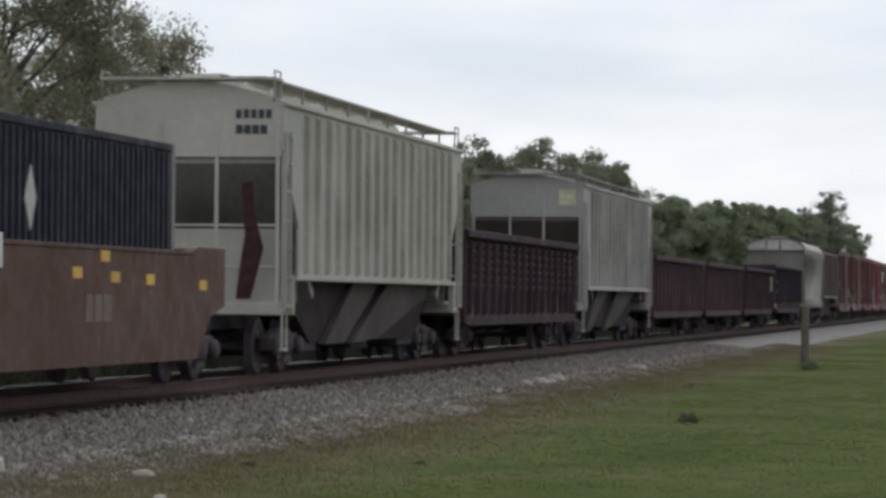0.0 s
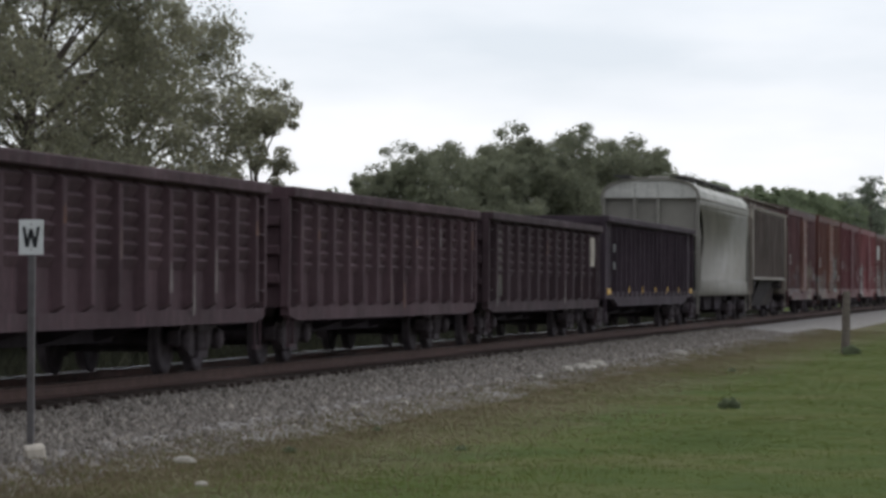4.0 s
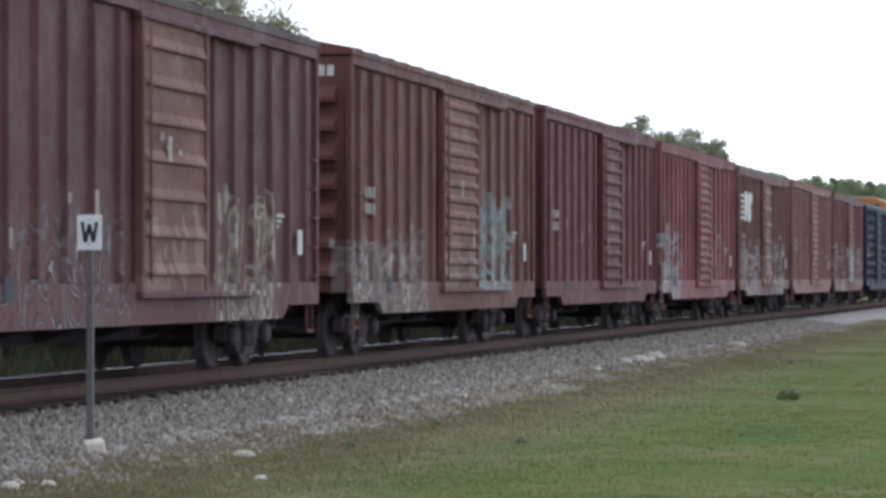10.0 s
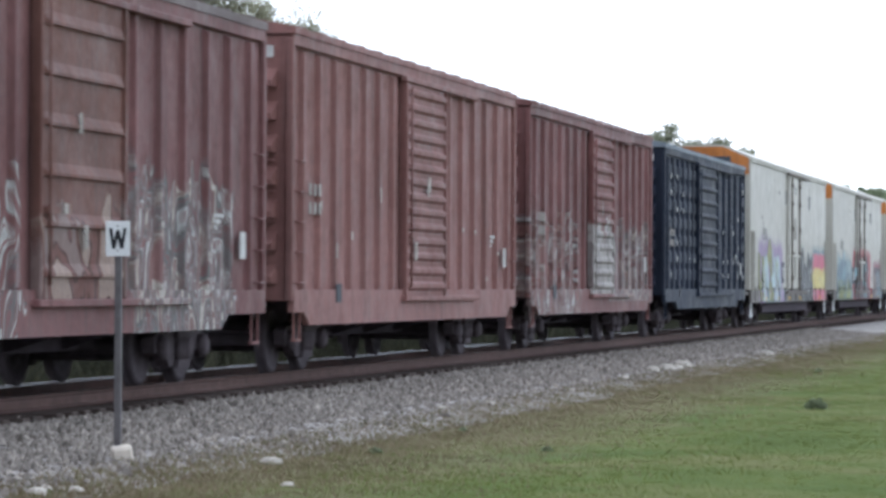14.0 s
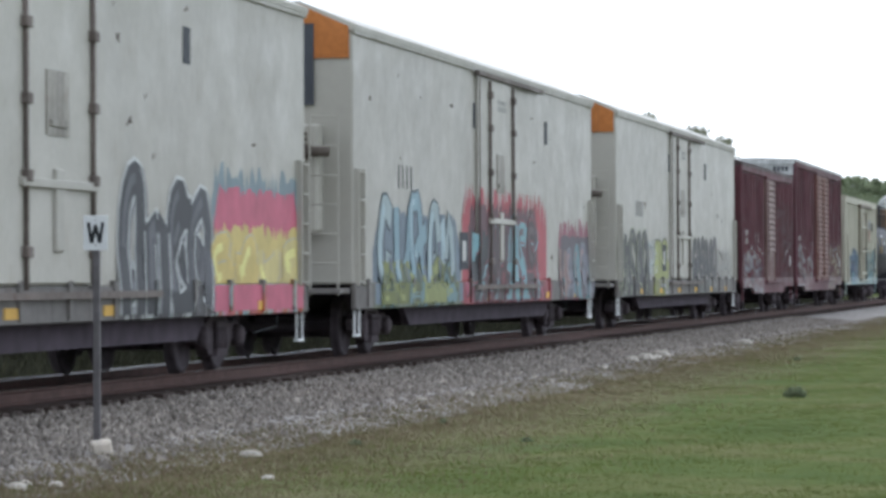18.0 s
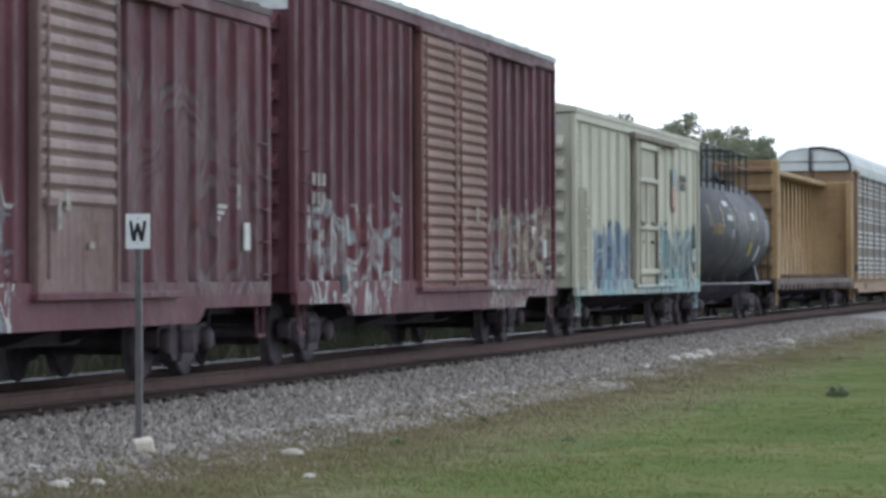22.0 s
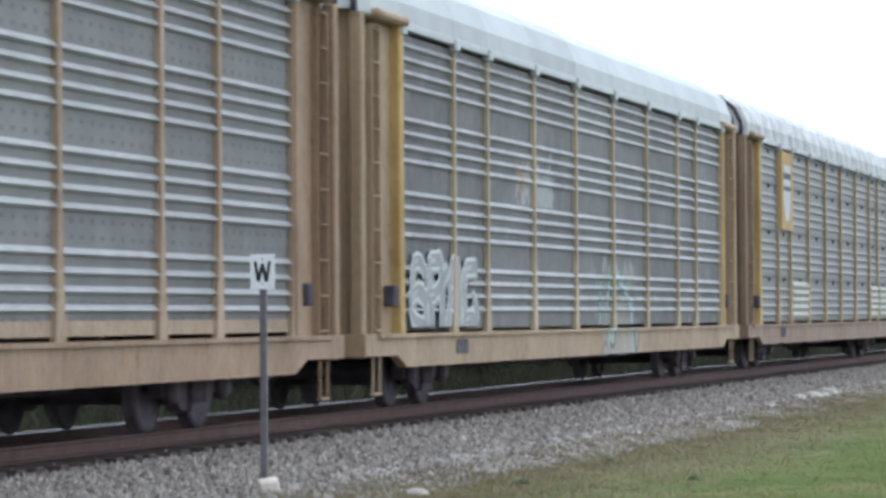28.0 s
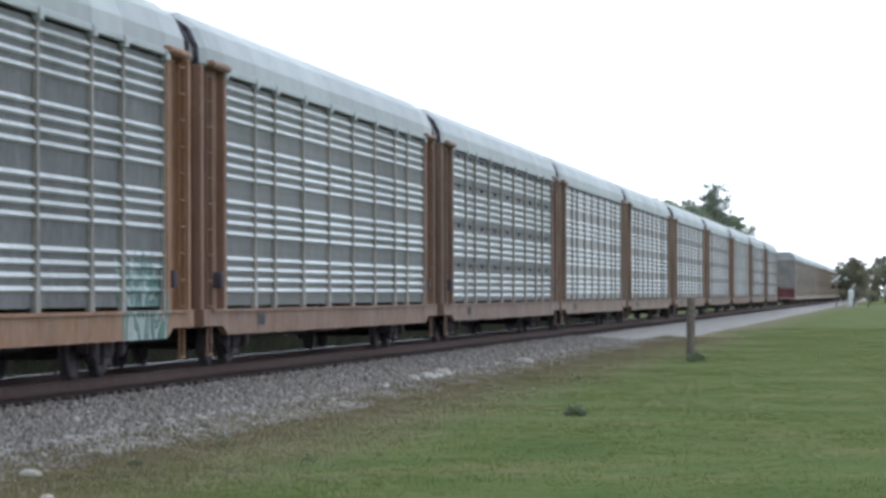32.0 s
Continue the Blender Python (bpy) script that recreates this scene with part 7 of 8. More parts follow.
        part("end_gable", Geo().prism(end_arc, min(y - sg * 0.02, y - sg * 0.06), max(y - sg * 0.02, y - sg * 0.06)), M_GABLE, car, "pale fabric-covered roof end")
        hood = Geo()
        edge = [(x * 0.95, zt + (z - zt) * 0.88) for x, z in arc if x > -0.3] + [(-0.1, zt + 0.88), (-0.1, zt + 0.05)]
        for (xa, za), (xb, zb2) in zip(edge[:-1], edge[1:]):
            hood.rod((xa, y + sg * 0.03, za), (xb, y + sg * 0.03, zb2), 0.05, 6)
        part("hood_seal", hood, M_UNDER, car, "dark rubber seal round the roof end")
        part("end_sill", Geo().box(-1.45, 1.45, min(y, y - sg * 0.3), max(y, y - sg * 0.3), 0.7, 1.0, 0.02), m, car)
        if not plain:
            part("brake_valve", Geo().box(1.37, 1.52, y - sg * 1.5 - 0.12, y - sg * 1.5 + 0.12, 1.35, 1.62, 0.02), M_UNDER, car)
            part("gable_seam", Geo().box(-0.02, 0.02, min(y, y + sg * 0.012), max(y, y + sg * 0.012), zt + 0.06, zt + 0.76).box(-1.2, 1.2, min(y, y + sg * 0.012), max(y, y + sg * 0.012), zt + 0.36, zt + 0.40), M_GALV, car)
    part("deck", Geo().box(-1.38, 1.38, -h + 0.2, h - 0.2, 0.9, 0.96), M_UNDER, car)
    part("upper_deck", Geo().box(-1.30, 1.30, -h + 0.3, h - 0.3, 2.95, 3.0), M_UNDER, car)
    running_gear(car, h, 4.6, 0.45, 0.95)
    bars(car, M_DKMARK, 1.506, -h + inset + 2.8, 0.9, [[0.18, 0.18, 0.18]], 0.2)
    return car, h


M_GABLE = simple("pale_fabric", (0.50, 0.53, 0.53), 0.7, 0.0, 0.12, 2.0, 0.15)
YELL, BROWN = (0.30, 0.215, 0.13), (0.20, 0.115, 0.075)
PANEL_T = simple("tan_sheet", (0.215, 0.208, 0.19), 0.45, 0.5, 0.2, 1.5, 0.12)
PATCH_T = simple("pale_tan_sheet", (0.25, 0.245, 0.195), 0.5, 0.2, 0.15, 1.5, 0.12)
PANEL_W = simple("white_sheet", (0.40, 0.41, 0.39), 0.5, 0.3, 0.12, 1.5, 0.12)
autorack("silver-sided autorack with brown posts", 556.2, 581.1, (0.25, 0.165, 0.10), post_col=(0.31, 0.225, 0.15), ridge=simple("skylit_dull_ridge", (0.29, 0.292, 0.28), 0.45, 0.4, 0.18, 1.4, 0.1), kick=True)
a2, ah2 = autorack("silver-sided autorack with yellow posts and red-white graffiti", 586.0, 611.9, YELL, end_col=(0.38, 0.255, 0.09), post_col=(0.37, 0.30, 0.20), ridge_col=(0.30, 0.302, 0.29), patches=[(-5.8, -3.2, 2.9, 3.5, [(0.42, 0.22, 0.09), (0.36, 0.37, 0.36)], 0.9, 0.7), (0.2, 3.6, 0.4, 2.0, [(0.30, 0.29, 0.25), (0.27, 0.26, 0.225), (0.32, 0.42, 0.40), (0.30, 0.29, 0.25)], 0.6, 0.75)])
graffiti(a2, (0, 0), -12.5, -8.6, 1.08, 2.1, 21, 4, [(0.24, 0.15, 0.145), (0.20, 0.215, 0.21), (0.22, 0.22, 0.215)], (0.40, 0.41, 0.40), None, thick=0.16, rim=0.05, lift=-0.052, sill=False, tint=(0.17, 0.165, 0.16))
STREAK = paint("streaked_white_roof", (0.56, 0.57, 0.56), None, rust=0.05, dirt=0.75, dirt_col=(0.10, 0.095, 0.09), streak_at=0.46)
a3, ah3 = autorack("tan-sided autorack with yellow posts and a placard", 617.05, 641.85, (0.215, 0.145, 0.095), simple("dull_tan_sheet", (0.122, 0.121, 0.112), 0.5, 0.5, 0.2, 1.5, 0.12), post_col=(0.34, 0.25, 0.135), end_col=(0.37, 0.26, 0.10), seams=True, roof=STREAK, ridge=simple("skylit_tan_ridge", (0.172, 0.171, 0.158), 0.5, 0.4, 0.2, 1.5, 0.12))
y3 = -ah3 + 2.0
part("placard", Geo().box(1.44, 1.505, y3 + 3.02, y3 + 4.84, 3.12, 4.9, 0.01), paint("yellow_placard_paint", (0.42, 0.27, 0.09), a3, rust=0.15), a3, "yellow sheet with a white rounded panel")
part("placard_panel", Geo().prism([(y3 + 3.3, 3.75), (y3 + 3.3, 4.6), (y3 + 4.4, 4.6), (y3 + 4.4, 3.75), (y3 + 4.2, 3.4), (y3 + 3.85, 3.3), (y3 + 3.5, 3.4)], 1.505, 1.512, "x"), M_MARK, a3)
part("placard_band", Geo().box(1.512, 1.516, y3 + 3.3, y3 + 4.4, 4.28, 4.42).box(1.512, 1.516, y3 + 3.3, y3 + 4.4, 4.02, 4.12), M_DKMARK, a3)
for y, w in ((y3 + 5.03, 2.75), (y3 + 20.15, 1.85), (y3 + 22.25, 2.4)):
    part("patch_panel", Geo().prism([(1.43, 1.08)] + [(1.445 + 0.03 * (i % 2), 1.1 + 0.085 * i) for i in range(11)] + [(1.43, 1.97)], y, y + w), PATCH_T, a3, "pale repair sheet")
a4, ah4 = autorack("silver autorack with brown posts and red graffiti", 647.2, 672.8, (0.245, 0.130, 0.068), patches=[(-4.8, 0.8, 0.4, 1.02, [(0.42, 0.42, 0.41), (0.20, 0.11, 0.07), (0.38, 0.38, 0.37)], 1.4, 0.75), (9.6, 12.7, 0.4, 1.75, [(0.07, 0.17, 0.13), (0.30, 0.38, 0.37), (0.12, 0.22, 0.19), (0.34, 0.42, 0.40)], 1.3, 0.9)])
graffiti(a4, (0, 0), -3.9, -0.4, 1.2, 2.05, 22, 2, [(0.21, 0.095, 0.095), (0.19, 0.11, 0.105)], (0.20, 0.13, 0.13), None, thick=0.62, rim=0.05, lift=-0.052, sill=False, tint=(0.18, 0.15, 0.145))
autorack("silver autorack with brown posts", 677.5, 702.5, BROWN)
autorack("silver-grey autorack with brown posts", 707.7, 733.5, (0.185, 0.118, 0.085), seams=True)
autorack("dull silver autorack with faded brown posts", 738.1, 762.3, (0.20, 0.135, 0.095), PANEL_T, plain=True)
tmpl = TRAIN[-1][0]
for s in (767.0, 798.0, 829.0, 891.0, 922.0):
    made = copy_thing(tmpl, pose(0, s + 12.35, RAIL_Z))
    TRAIN.append((made, s + 12.35))
    for o in made.children_recursive:
        if o.name.startswith("wheelset"):
            WHEELS[-0.89 if o.location.y < 0 else 0.89].append(o)
autorack("autorack with pale white-painted side sheets", 860.3, 885.2, BROWN, PANEL_W, plain=True, ridge=PANEL_W)


def far_autorack(label, s):
    """The same kind of wagon at the train's far end, in fewer parts."""
    car, h = wagon("autorack", label, "autorack", s, s + 27.6, "car-carrying wagons")
    m = shared_paint
    part("body", Geo().box(-1.42, 1.42, -h, h, 1.0, 5.02, 0.03), PANEL_T, car)
    part("roof", Geo().prism([(1.44, 5.0), (1.42, 5.35), (0.95, 5.9), (-0.95, 5.9), (-1.42, 5.35), (-1.44, 5.0)], -h, h), M_ROOFG, car)
    part("side_sill", Geo().box(-1.48, 1.48, -h, h, 0.58, 1.0, 0.02), m, car)
    for i in range(10):
        part("post", CACHE[("post", 1)], m, car, at=(1.40, -h + 1.0 + i * (2 * h - 2.0) / 9, 0))
    for y in (-h + 3, h - 3):
        truck(car, y)
    return car


gondola("low rust-red gondola between the autoracks", 952.5, 1001.0, 1.9, (0.13, 0.05, 0.045), 12)
shared_paint = paint("far_yellow_frame", (0.27, 0.205, 0.14))
for k in range(12):
    far_autorack("weathered yellow-brown autorack far along the train", 1006.0 + 30.2 * k)


# ---------------------------------------------------------------- well wagon and its container


def well_car(s0, s1):
    car, h = wagon("well_car", "brown double-stack well car with yellow marks", "well car", s0, s1, "wagons of the freight train")
    m = paint("brown_well_paint", (0.095, 0.047, 0.031), car, rust=0.3, dirt=0.35, fade=0.12)
    for sgn in (1, -1):
        pts = [(-h, 1.25), (-h, 1.92), (-h + 1.6, 1.92), (-h + 2.2, 1.84), (h - 2.2, 1.84), (h - 1.6, 1.92), (h, 1.92), (h, 1.1), (h - 0.9, 0.95), (h - 1.7, 0.36), (-h + 1.7, 0.36), (-h + 0.9, 0.95)]
        part("side_sill", Geo().prism(pts, min(sgn * 1.42, sgn * 1.54), max(sgn * 1.42, sgn * 1.54), "x"), m, car)
        part("top_flange", Geo().box(min(sgn * 1.36, sgn * 1.56), max(sgn * 1.36, sgn * 1.56), -h + 2.0, h - 2.0, 1.80, 1.86, 0.01), m, car)
    part("well_floor", Geo().box(-1.42, 1.42, -h + 1.8, h - 1.8, 0.36, 0.44), m, car)
    for y in (-h + 0.9, h - 0.9):
        part("end_deck", Geo().box(-1.42, 1.42, y - 0.9, y + 0.9, 1.72, 1.90, 0.02), m, car)
    for y, z in ((h - 1.6, 1.32), (h - 4.6, 1.38), (h - 6.4, 1.40), (h - 8.2, 1.44), (h - 6.9, 1.66), (-h + 3, 1.4), (-h + 6, 1.4)):
        part("reflector", Geo().box(1.54, 1.55, y, y + 0.42, z, z + 0.14), M_YEL, car, "yellow painted mark")
    bars(car, simple("faded_stencil", (0.16, 0.12, 0.10), 0.8), 1.545, h - 7.6, 1.25, [[0.35, 0.35, 0.4]], 0.34)
    for y in (-h - 0.2, h + 0.2):
        truck(car, y)
    coupler(car, h, 1, 1.6)
    box = thing("shipping_container", "dark blue corrugated shipping container on the well car", "container", at=(0, (s0 + s1) / 2, RAIL_Z + 0.44))
    TRAIN.append((box, (s0 + s1) / 2))
    c = paint("navy_container_paint", (0.012, 0.013, 0.024), box, rust=0.03, dirt=0.2, dirt_col=(0.02, 0.022, 0.03), fade=0.15)
    k, top = h - 1.95, 2.90
    part("body", Geo().box(-1.20, 1.20, -k, k, 0.0, top - 0.02), c, box)
    for sgn in (1, -1):
        part("top_rail", Geo().box(min(sgn * 1.17, sgn * 1.24), max(sgn * 1.17, sgn * 1.24), -k, k, top - 0.1, top, 0.01), c, box)
        for y in (-k, k):
            part("corner_post", Geo().box(min(sgn * 1.12, sgn * 1.25), max(sgn * 1.12, sgn * 1.25), y - 0.09, y + 0.09, 0, top + 0.01, 0.015), M_GALV if y > 0 else c, box)
    cor = shared("container_corrugation", lambda: Geo().loft([[(0, -0.09, 0.12), (0.035, -0.05, 0.14), (0.035, 0.05, 0.14), (0, 0.09, 0.12)], [(0, -0.09, top - 0.12), (0.035, -0.05, top - 0.14), (0.035, 0.05, top - 0.14), (0, 0.09, top - 0.12)]]))
    for y in spread(-k + 0.1, k - 0.1, int(2 * k / 0.28)):
        part("corrugation", cor, c, box, at=(1.2, y, 0))
    part("diamond_plate", Geo().prism([(k - 7.3, 1.95), (k - 7.05, 1.55), (k - 6.8, 1.95), (k - 7.05, 2.35)], 1.238, 1.244, "x"), M_MARK, box, "white diamond marking")


well_car(29.0, 48.7)


# ---------------------------------------------------------------- things on the ground


def whistle_sign(x, y):
    z = bed_height(x)
    s = thing("whistle_sign", "white whistle sign with black letter W on a grey post", "sign", at=(x, y, z))
    part("post", Geo().box(-0.032, 0.032, -0.02, 0.02, -0.25, 2.16, 0.004), M_GALV, s)
    panel = part("panel", Geo().box(-0.118, 0.118, -0.028, -0.022, 1.88, 2.205, 0.002), M_WHITE, s, "white enamelled plate")
    w = [(-0.085, 2.14), (-0.055, 2.14), (-0.038, 2.03), (-0.014, 2.12), (0.014, 2.12), (0.038, 2.03), (0.055, 2.14), (0.085, 2.14), (0.055, 1.95), (0.022, 1.95), (0.0, 2.045), (-0.022, 1.95), (-0.055, 1.95)]
    part("letter", Geo().prism(w, -0.032, -0.029), M_BLACK, panel, "black letter W")
    for zz in (1.93, 2.16):
        part("bolt", Geo().rod((0, -0.036, zz), (0, -0.028, zz), 0.008, 6), M_GALV, panel)


whistle_sign(3.38, 31.04)
blk = tagged(new("concrete_block", shared("concrete_block", lambda: Geo().box(-0.09, 0.10, -0.10, 0.12, -0.06, 0.10, 0.02))), "pale concrete block at the foot of the sign post", "block")
blk.data.materials.append(M_CONC)
blk.matrix_world = pose(3.455, 30.93, bed_height(3.455) + 0.02, 6, -8, 20)


def wooden_post(x, y, hgt):
    rng = random.Random(3)
    g = Geo()
    rings = []
    for i in range(9):
        k = i / 8
        r = 0.115 - 0.015 * k
        rings.append([(0.03 * k + (r + rng.uniform(-0.008, 0.008)) * math.cos(a), (r + rng.uniform(-0.008, 0.008)) * math.sin(a), -0.3 + (hgt + 0.3) * k + (rng.uniform(-0.03, 0.03) if i == 8 else 0)) for a in [2 * math.pi * j / 14 for j in range(14)]])
    g.loft(rings)
    ob = tagged(new("wooden_post", g.mesh("wooden_post")), "old grey weathered wooden post standing in grass", "post")
    ob.data.materials.append(M_WOODPOST)
    ob.location = (x, y, lie(x, y))


wooden_post(7.45, 89.1, 1.60)


def scatter(name, label, category, v, f, material):
    me = bpy.data.meshes.new(name)
    me.from_pydata(v.tolist(), [], f.tolist())
    me.materials.append(material)
    return tagged(new(name, me), label, category, kind="stuff")


def build_stones():
    rng = np.random.default_rng(5)
    n = 40000
    y = 22 + 100 * rng.random(n) ** 1.6
    x = 1.0 + 3.1 * rng.random(n) ** 1.05
    keep = (x < 3.3) | (rng.random(n) < 0.30)
    x, y = x[keep], y[keep]
    n = len(x)
    base = np.array([(1, 0, 0), (-1, 0, 0), (0, 1, 0), (0, -1, 0), (0, 0, 1), (0, 0, -1)], float)
    size = rng.uniform(0.022, 0.055, n)
    v = base[None] * size[:, None, None] * rng.uniform(0.6, 1.35, (n, 6, 1)) + rng.normal(0, 0.01, (n, 6, 3))
    z = np.where(x < 2, 0.25 - 0.03 * (x - 1), 0.22 - 0.22 * (x - 2) / 2.6) + 0.004
    v += np.stack([x, y, z], 1)[:, None, :]
    f0 = np.array([(0, 2, 4), (2, 1, 4), (1, 3, 4), (3, 0, 4), (2, 0, 5), (1, 2, 5), (3, 1, 5), (0, 3, 5)])
    f = (f0[None] + 6 * np.arange(n)[:, None, None]).reshape(-1, 3)
    scatter("ballast_stones", "loose angular grey ballast stones", "ballast", v.reshape(-1, 3), f, M_STONE)


build_stones()


def blades(rng, x, y, tall, k, width, spread_b):
    n = len(x)
    ang = rng.random((n, k)) * 2 * np.pi
    lean = rng.uniform(0.2, 1.1, (n, k))
    bx, by = x[:, None] + rng.normal(0, spread_b, (n, k)), y[:, None] + rng.normal(0, spread_b, (n, k))
    zz = np.array([max(0.0, bed_height(a)) + lie(a, b) for a, b in zip(x, y)])[:, None] - 0.006 + 0 * bx
    hb = tall[:, None] * rng.uniform(0.55, 1.2, (n, k))
    w = width * rng.uniform(0.6, 1.3, (n, k))
    a = np.stack([bx - w, by, zz], -1)
    b = np.stack([bx + w, by, zz], -1)
    c = np.stack([bx + np.cos(ang) * hb * lean, by + np.sin(ang) * hb * lean, zz + hb], -1)
    v = np.stack([a, b, c], 2).reshape(-1, 3)
    return v, np.arange(len(v)).reshape(-1, 3)


def build_grass():
    rng = np.random.default_rng(8)
    n = 90000
    y = 22 + 155 * rng.random(n) ** 1.8
    x = 3.6 + 9.6 * rng.random(n)
    patch = np.array([noise.noise((a * 0.45, b * 0.22, 5.0)) for a, b in zip(x, y)])
    keep = rng.random(n) < np.clip((x - 5.0 + 3.2 * patch) / 3.2, 0.05, 1)
    x, y, patch = x[keep], y[keep], patch[keep]
    tall = rng.uniform(0.012, 0.028, len(x)) * np.where(rng.random(len(x)) < 0.06, 2.4, 1.0) * np.clip(1 + 0.5 * patch, 0.6, 1.6)
    v, f = blades(rng, x, y, tall, 5, 0.0045, 0.06)
    scatter("grass", "short green grass blades of the mown field", "grass", v, f, M_BLADE)
    n = 32000
    y = 22 + 115 * rng.random(n) ** 1.7
    x = 3.45 + np.abs(rng.normal(0, 1.5, n)) + 0.35 * rng.random(n)
    v, f = blades(rng, x, y, rng.uniform(0.02, 0.065, n), 4, 0.005, 0.06)
    scatter("dry_grass", "dry tan and reddish grass along the ballast edge", "grass", v, f, M_DRY)
    n = 9000
    y = 30 + 190 * rng.random(n)
    x = -4.4 - 7 * rng.random(n)
    v, f = blades(rng, x, y, rng.uniform(0.2, 0.75, n), 6, 0.02, 0.12)
    scatter("tall_grass", "rough tall grass behind the track, coloured dark for shade", "grass", v, f, M_TALL)


build_grass()


def pale_stone(x, y, r, seed):
    rng = random.Random(seed)
    g = Geo()
    rings = []
    for k, (zz, rr) in enumerate(((-0.03, 0.8), (0.02, 1.0), (0.06, 0.75), (0.075, 0.3))):
        rings.append([(r * rr * math.cos(a) * rng.uniform(0.8, 1.2) * 1.3, r * rr * math.sin(a) * rng.uniform(0.8, 1.2), zz * r / 0.09) for a in [2 * math.pi * j / 8 for j in range(8)]])
    g.loft(rings)
    ob = tagged(new("stone", g.mesh("stone")), "pale flat stone lying at the ballast edge", "stone", "loose pale stones")
    ob.data.materials.append(M_LIME)
    ob.location = (x, y, max(0.0, bed_height(x)) + lie(x, y))


for i, (x, y, r) in enumerate(((3.62, 67.0, 0.16), (3.55, 65.6, 0.13), (3.53, 70.1, 0.14), (3.66, 68.3, 0.10), (4.57, 32.15, 0.085), (3.86, 47.2, 0.07), (3.84, 83.2, 0.15),
                                (4.02, 39.5, 0.05), (4.12, 26.4, 0.075), (4.25, 27.0, 0.06), (4.02, 26.9, 0.05), (3.62, 45.0, 0.06), (3.45, 58.0, 0.07), (5.6, 28.7, 0.05), (3.9, 54.0, 0.06), (3.7, 61.0, 0.07))):
    pale_stone(x, y, r, i)


# ---------------------------------------------------------------- trees


def leaf_cloud(rng, centres, radii, per, size, flat=0.75):
    """Small leaf faces scattered in clumps; returns vertices and faces."""
    vs = []
    for c, r in zip(centres, radii):
        d = rng.normal(size=(per, 3))
        d /= np.linalg.norm(d, axis=1)[:, None]
        p = c + d * (r * rng.random((per, 1)) ** 0.45) * np.array([1, 1, flat])
        u = rng.normal(size=(per, 3))
        u /= np.linalg.norm(u, axis=1)[:, None]
        w = np.cross(u, rng.normal(size=(per, 3)))
        w /= np.linalg.norm(w, axis=1)[:, None]
        s = size * rng.uniform(0.6, 1.4, (per, 1))
        vs.append(np.stack([p - u * s, p + w * s * 0.55, p + u * s, p - w * s * 0.55], 1).reshape(-1, 3))
    v = np.concatenate(vs)
    return v, np.arange(len(v)).reshape(-1, 4)


def tree_meshes(seed, hgt, spread_r, limbs, per, size, low=0.25, kind="oak"):
    """Trunk and crown. An oak's crown is built of overlapping lobes, each a shell of leafy twig ends round its own limb."""
    rng = np.random.default_rng(seed)
    g = Geo()
    top = hgt * (0.62 if kind == "oak" else 0.97)
    trunk = [(0, 0, -0.3)]
    for i in range(1, 6):
        trunk.append((trunk[-1][0] + rng.uniform(-0.15, 0.15), trunk[-1][1] + rng.uniform(-0.15, 0.15), top * i / 5))
    r0 = hgt * 0.02
    for i in range(5):
        g.rod(trunk[i], trunk[i + 1], r0 * (1 - 0.15 * i), 8, r0 * (1 - 0.15 * (i + 1)))
    cs, rs = [], []
    for i in range(limbs):
        a = 2 * math.pi * (i * 0.618 + rng.uniform(-0.1, 0.1))
        if kind == "oak":
            # lobes spread over a rounded crown, wide at mid height
            zk = low + (0.84 - low) * ((i + 0.5) / limbs) ** 0.85 + rng.uniform(-0.04, 0.04)
            wide = math.sqrt(max(0.05, 1 - ((zk - 0.36) / 0.62) ** 2))
            k = wide * (0.25 + 0.55 * math.sqrt(rng.random()))
            tip = np.array([math.cos(a) * spread_r * k, math.sin(a) * spread_r * k, hgt * zk])
            zs = min(top, hgt * zk * 0.7)
            lobe = spread_r * rng.uniform(0.20, 0.34)
        else:
            zs = hgt * (0.3 + 0.68 * i / limbs)
            k = (1.12 - (zs / hgt)) * rng.uniform(0.7, 1.2)
            tip = np.array([math.cos(a) * spread_r * k, math.sin(a) * spread_r * k, zs + 0.1 * hgt * rng.uniform(-0.2, 0.5)])
            lobe = spread_r * 0.3
        j = min(4, int(5 * zs / top))
        f0 = np.array(trunk[j])
        f0[2] = min(zs, trunk[5][2])
        mid = f0 * 0.45 + tip * 0.55 + rng.normal(0, 0.12 * spread_r / 3, 3)
        g.rod(tuple(f0), tuple(mid), r0 * 0.30, 6, r0 * 0.16)
        g.rod(tuple(mid), tuple(tip), r0 * 0.16, 5, r0 * 0.05)
        twigs = 11 if kind == "oak" else 4
        for q in range(twigs):
            d = rng.normal(size=3)
            d *= rng.uniform(0.55, 1.12) / np.linalg.norm(d)
            end = tip + d * lobe * np.array([1, 1, 0.85])
            end[2] = min(end[2], hgt)
            if q < 6:
                g.rod(tuple(mid * 0.25 + tip * 0.75), tuple(end), r0 * 0.08, 4, r0 * 0.025)
            cs.append(end)
            rs.append(lobe * rng.uniform(0.30, 0.62))
        cs.append(tip)
        rs.append(lobe * 0.8)
    v, f = leaf_cloud(rng, cs, rs, per, size, 0.7)
    me = bpy.data.meshes.new("crown")
    me.from_pydata(v.tolist(), [], f.tolist())
    return g.mesh("trunk"), me


def plant(name, label, meshes, leafm, x, y, s=1.0, rz=0.0, category="tree", group=""):
    t = thing(name, label, category, group, at=(x, y, 0))
    t.rotation_euler[2] = rz
    t.scale = (s, s, s)
    part("trunk", meshes[0], M_BARK, t)
    part("crown", meshes[1], leafm, t)
    return t


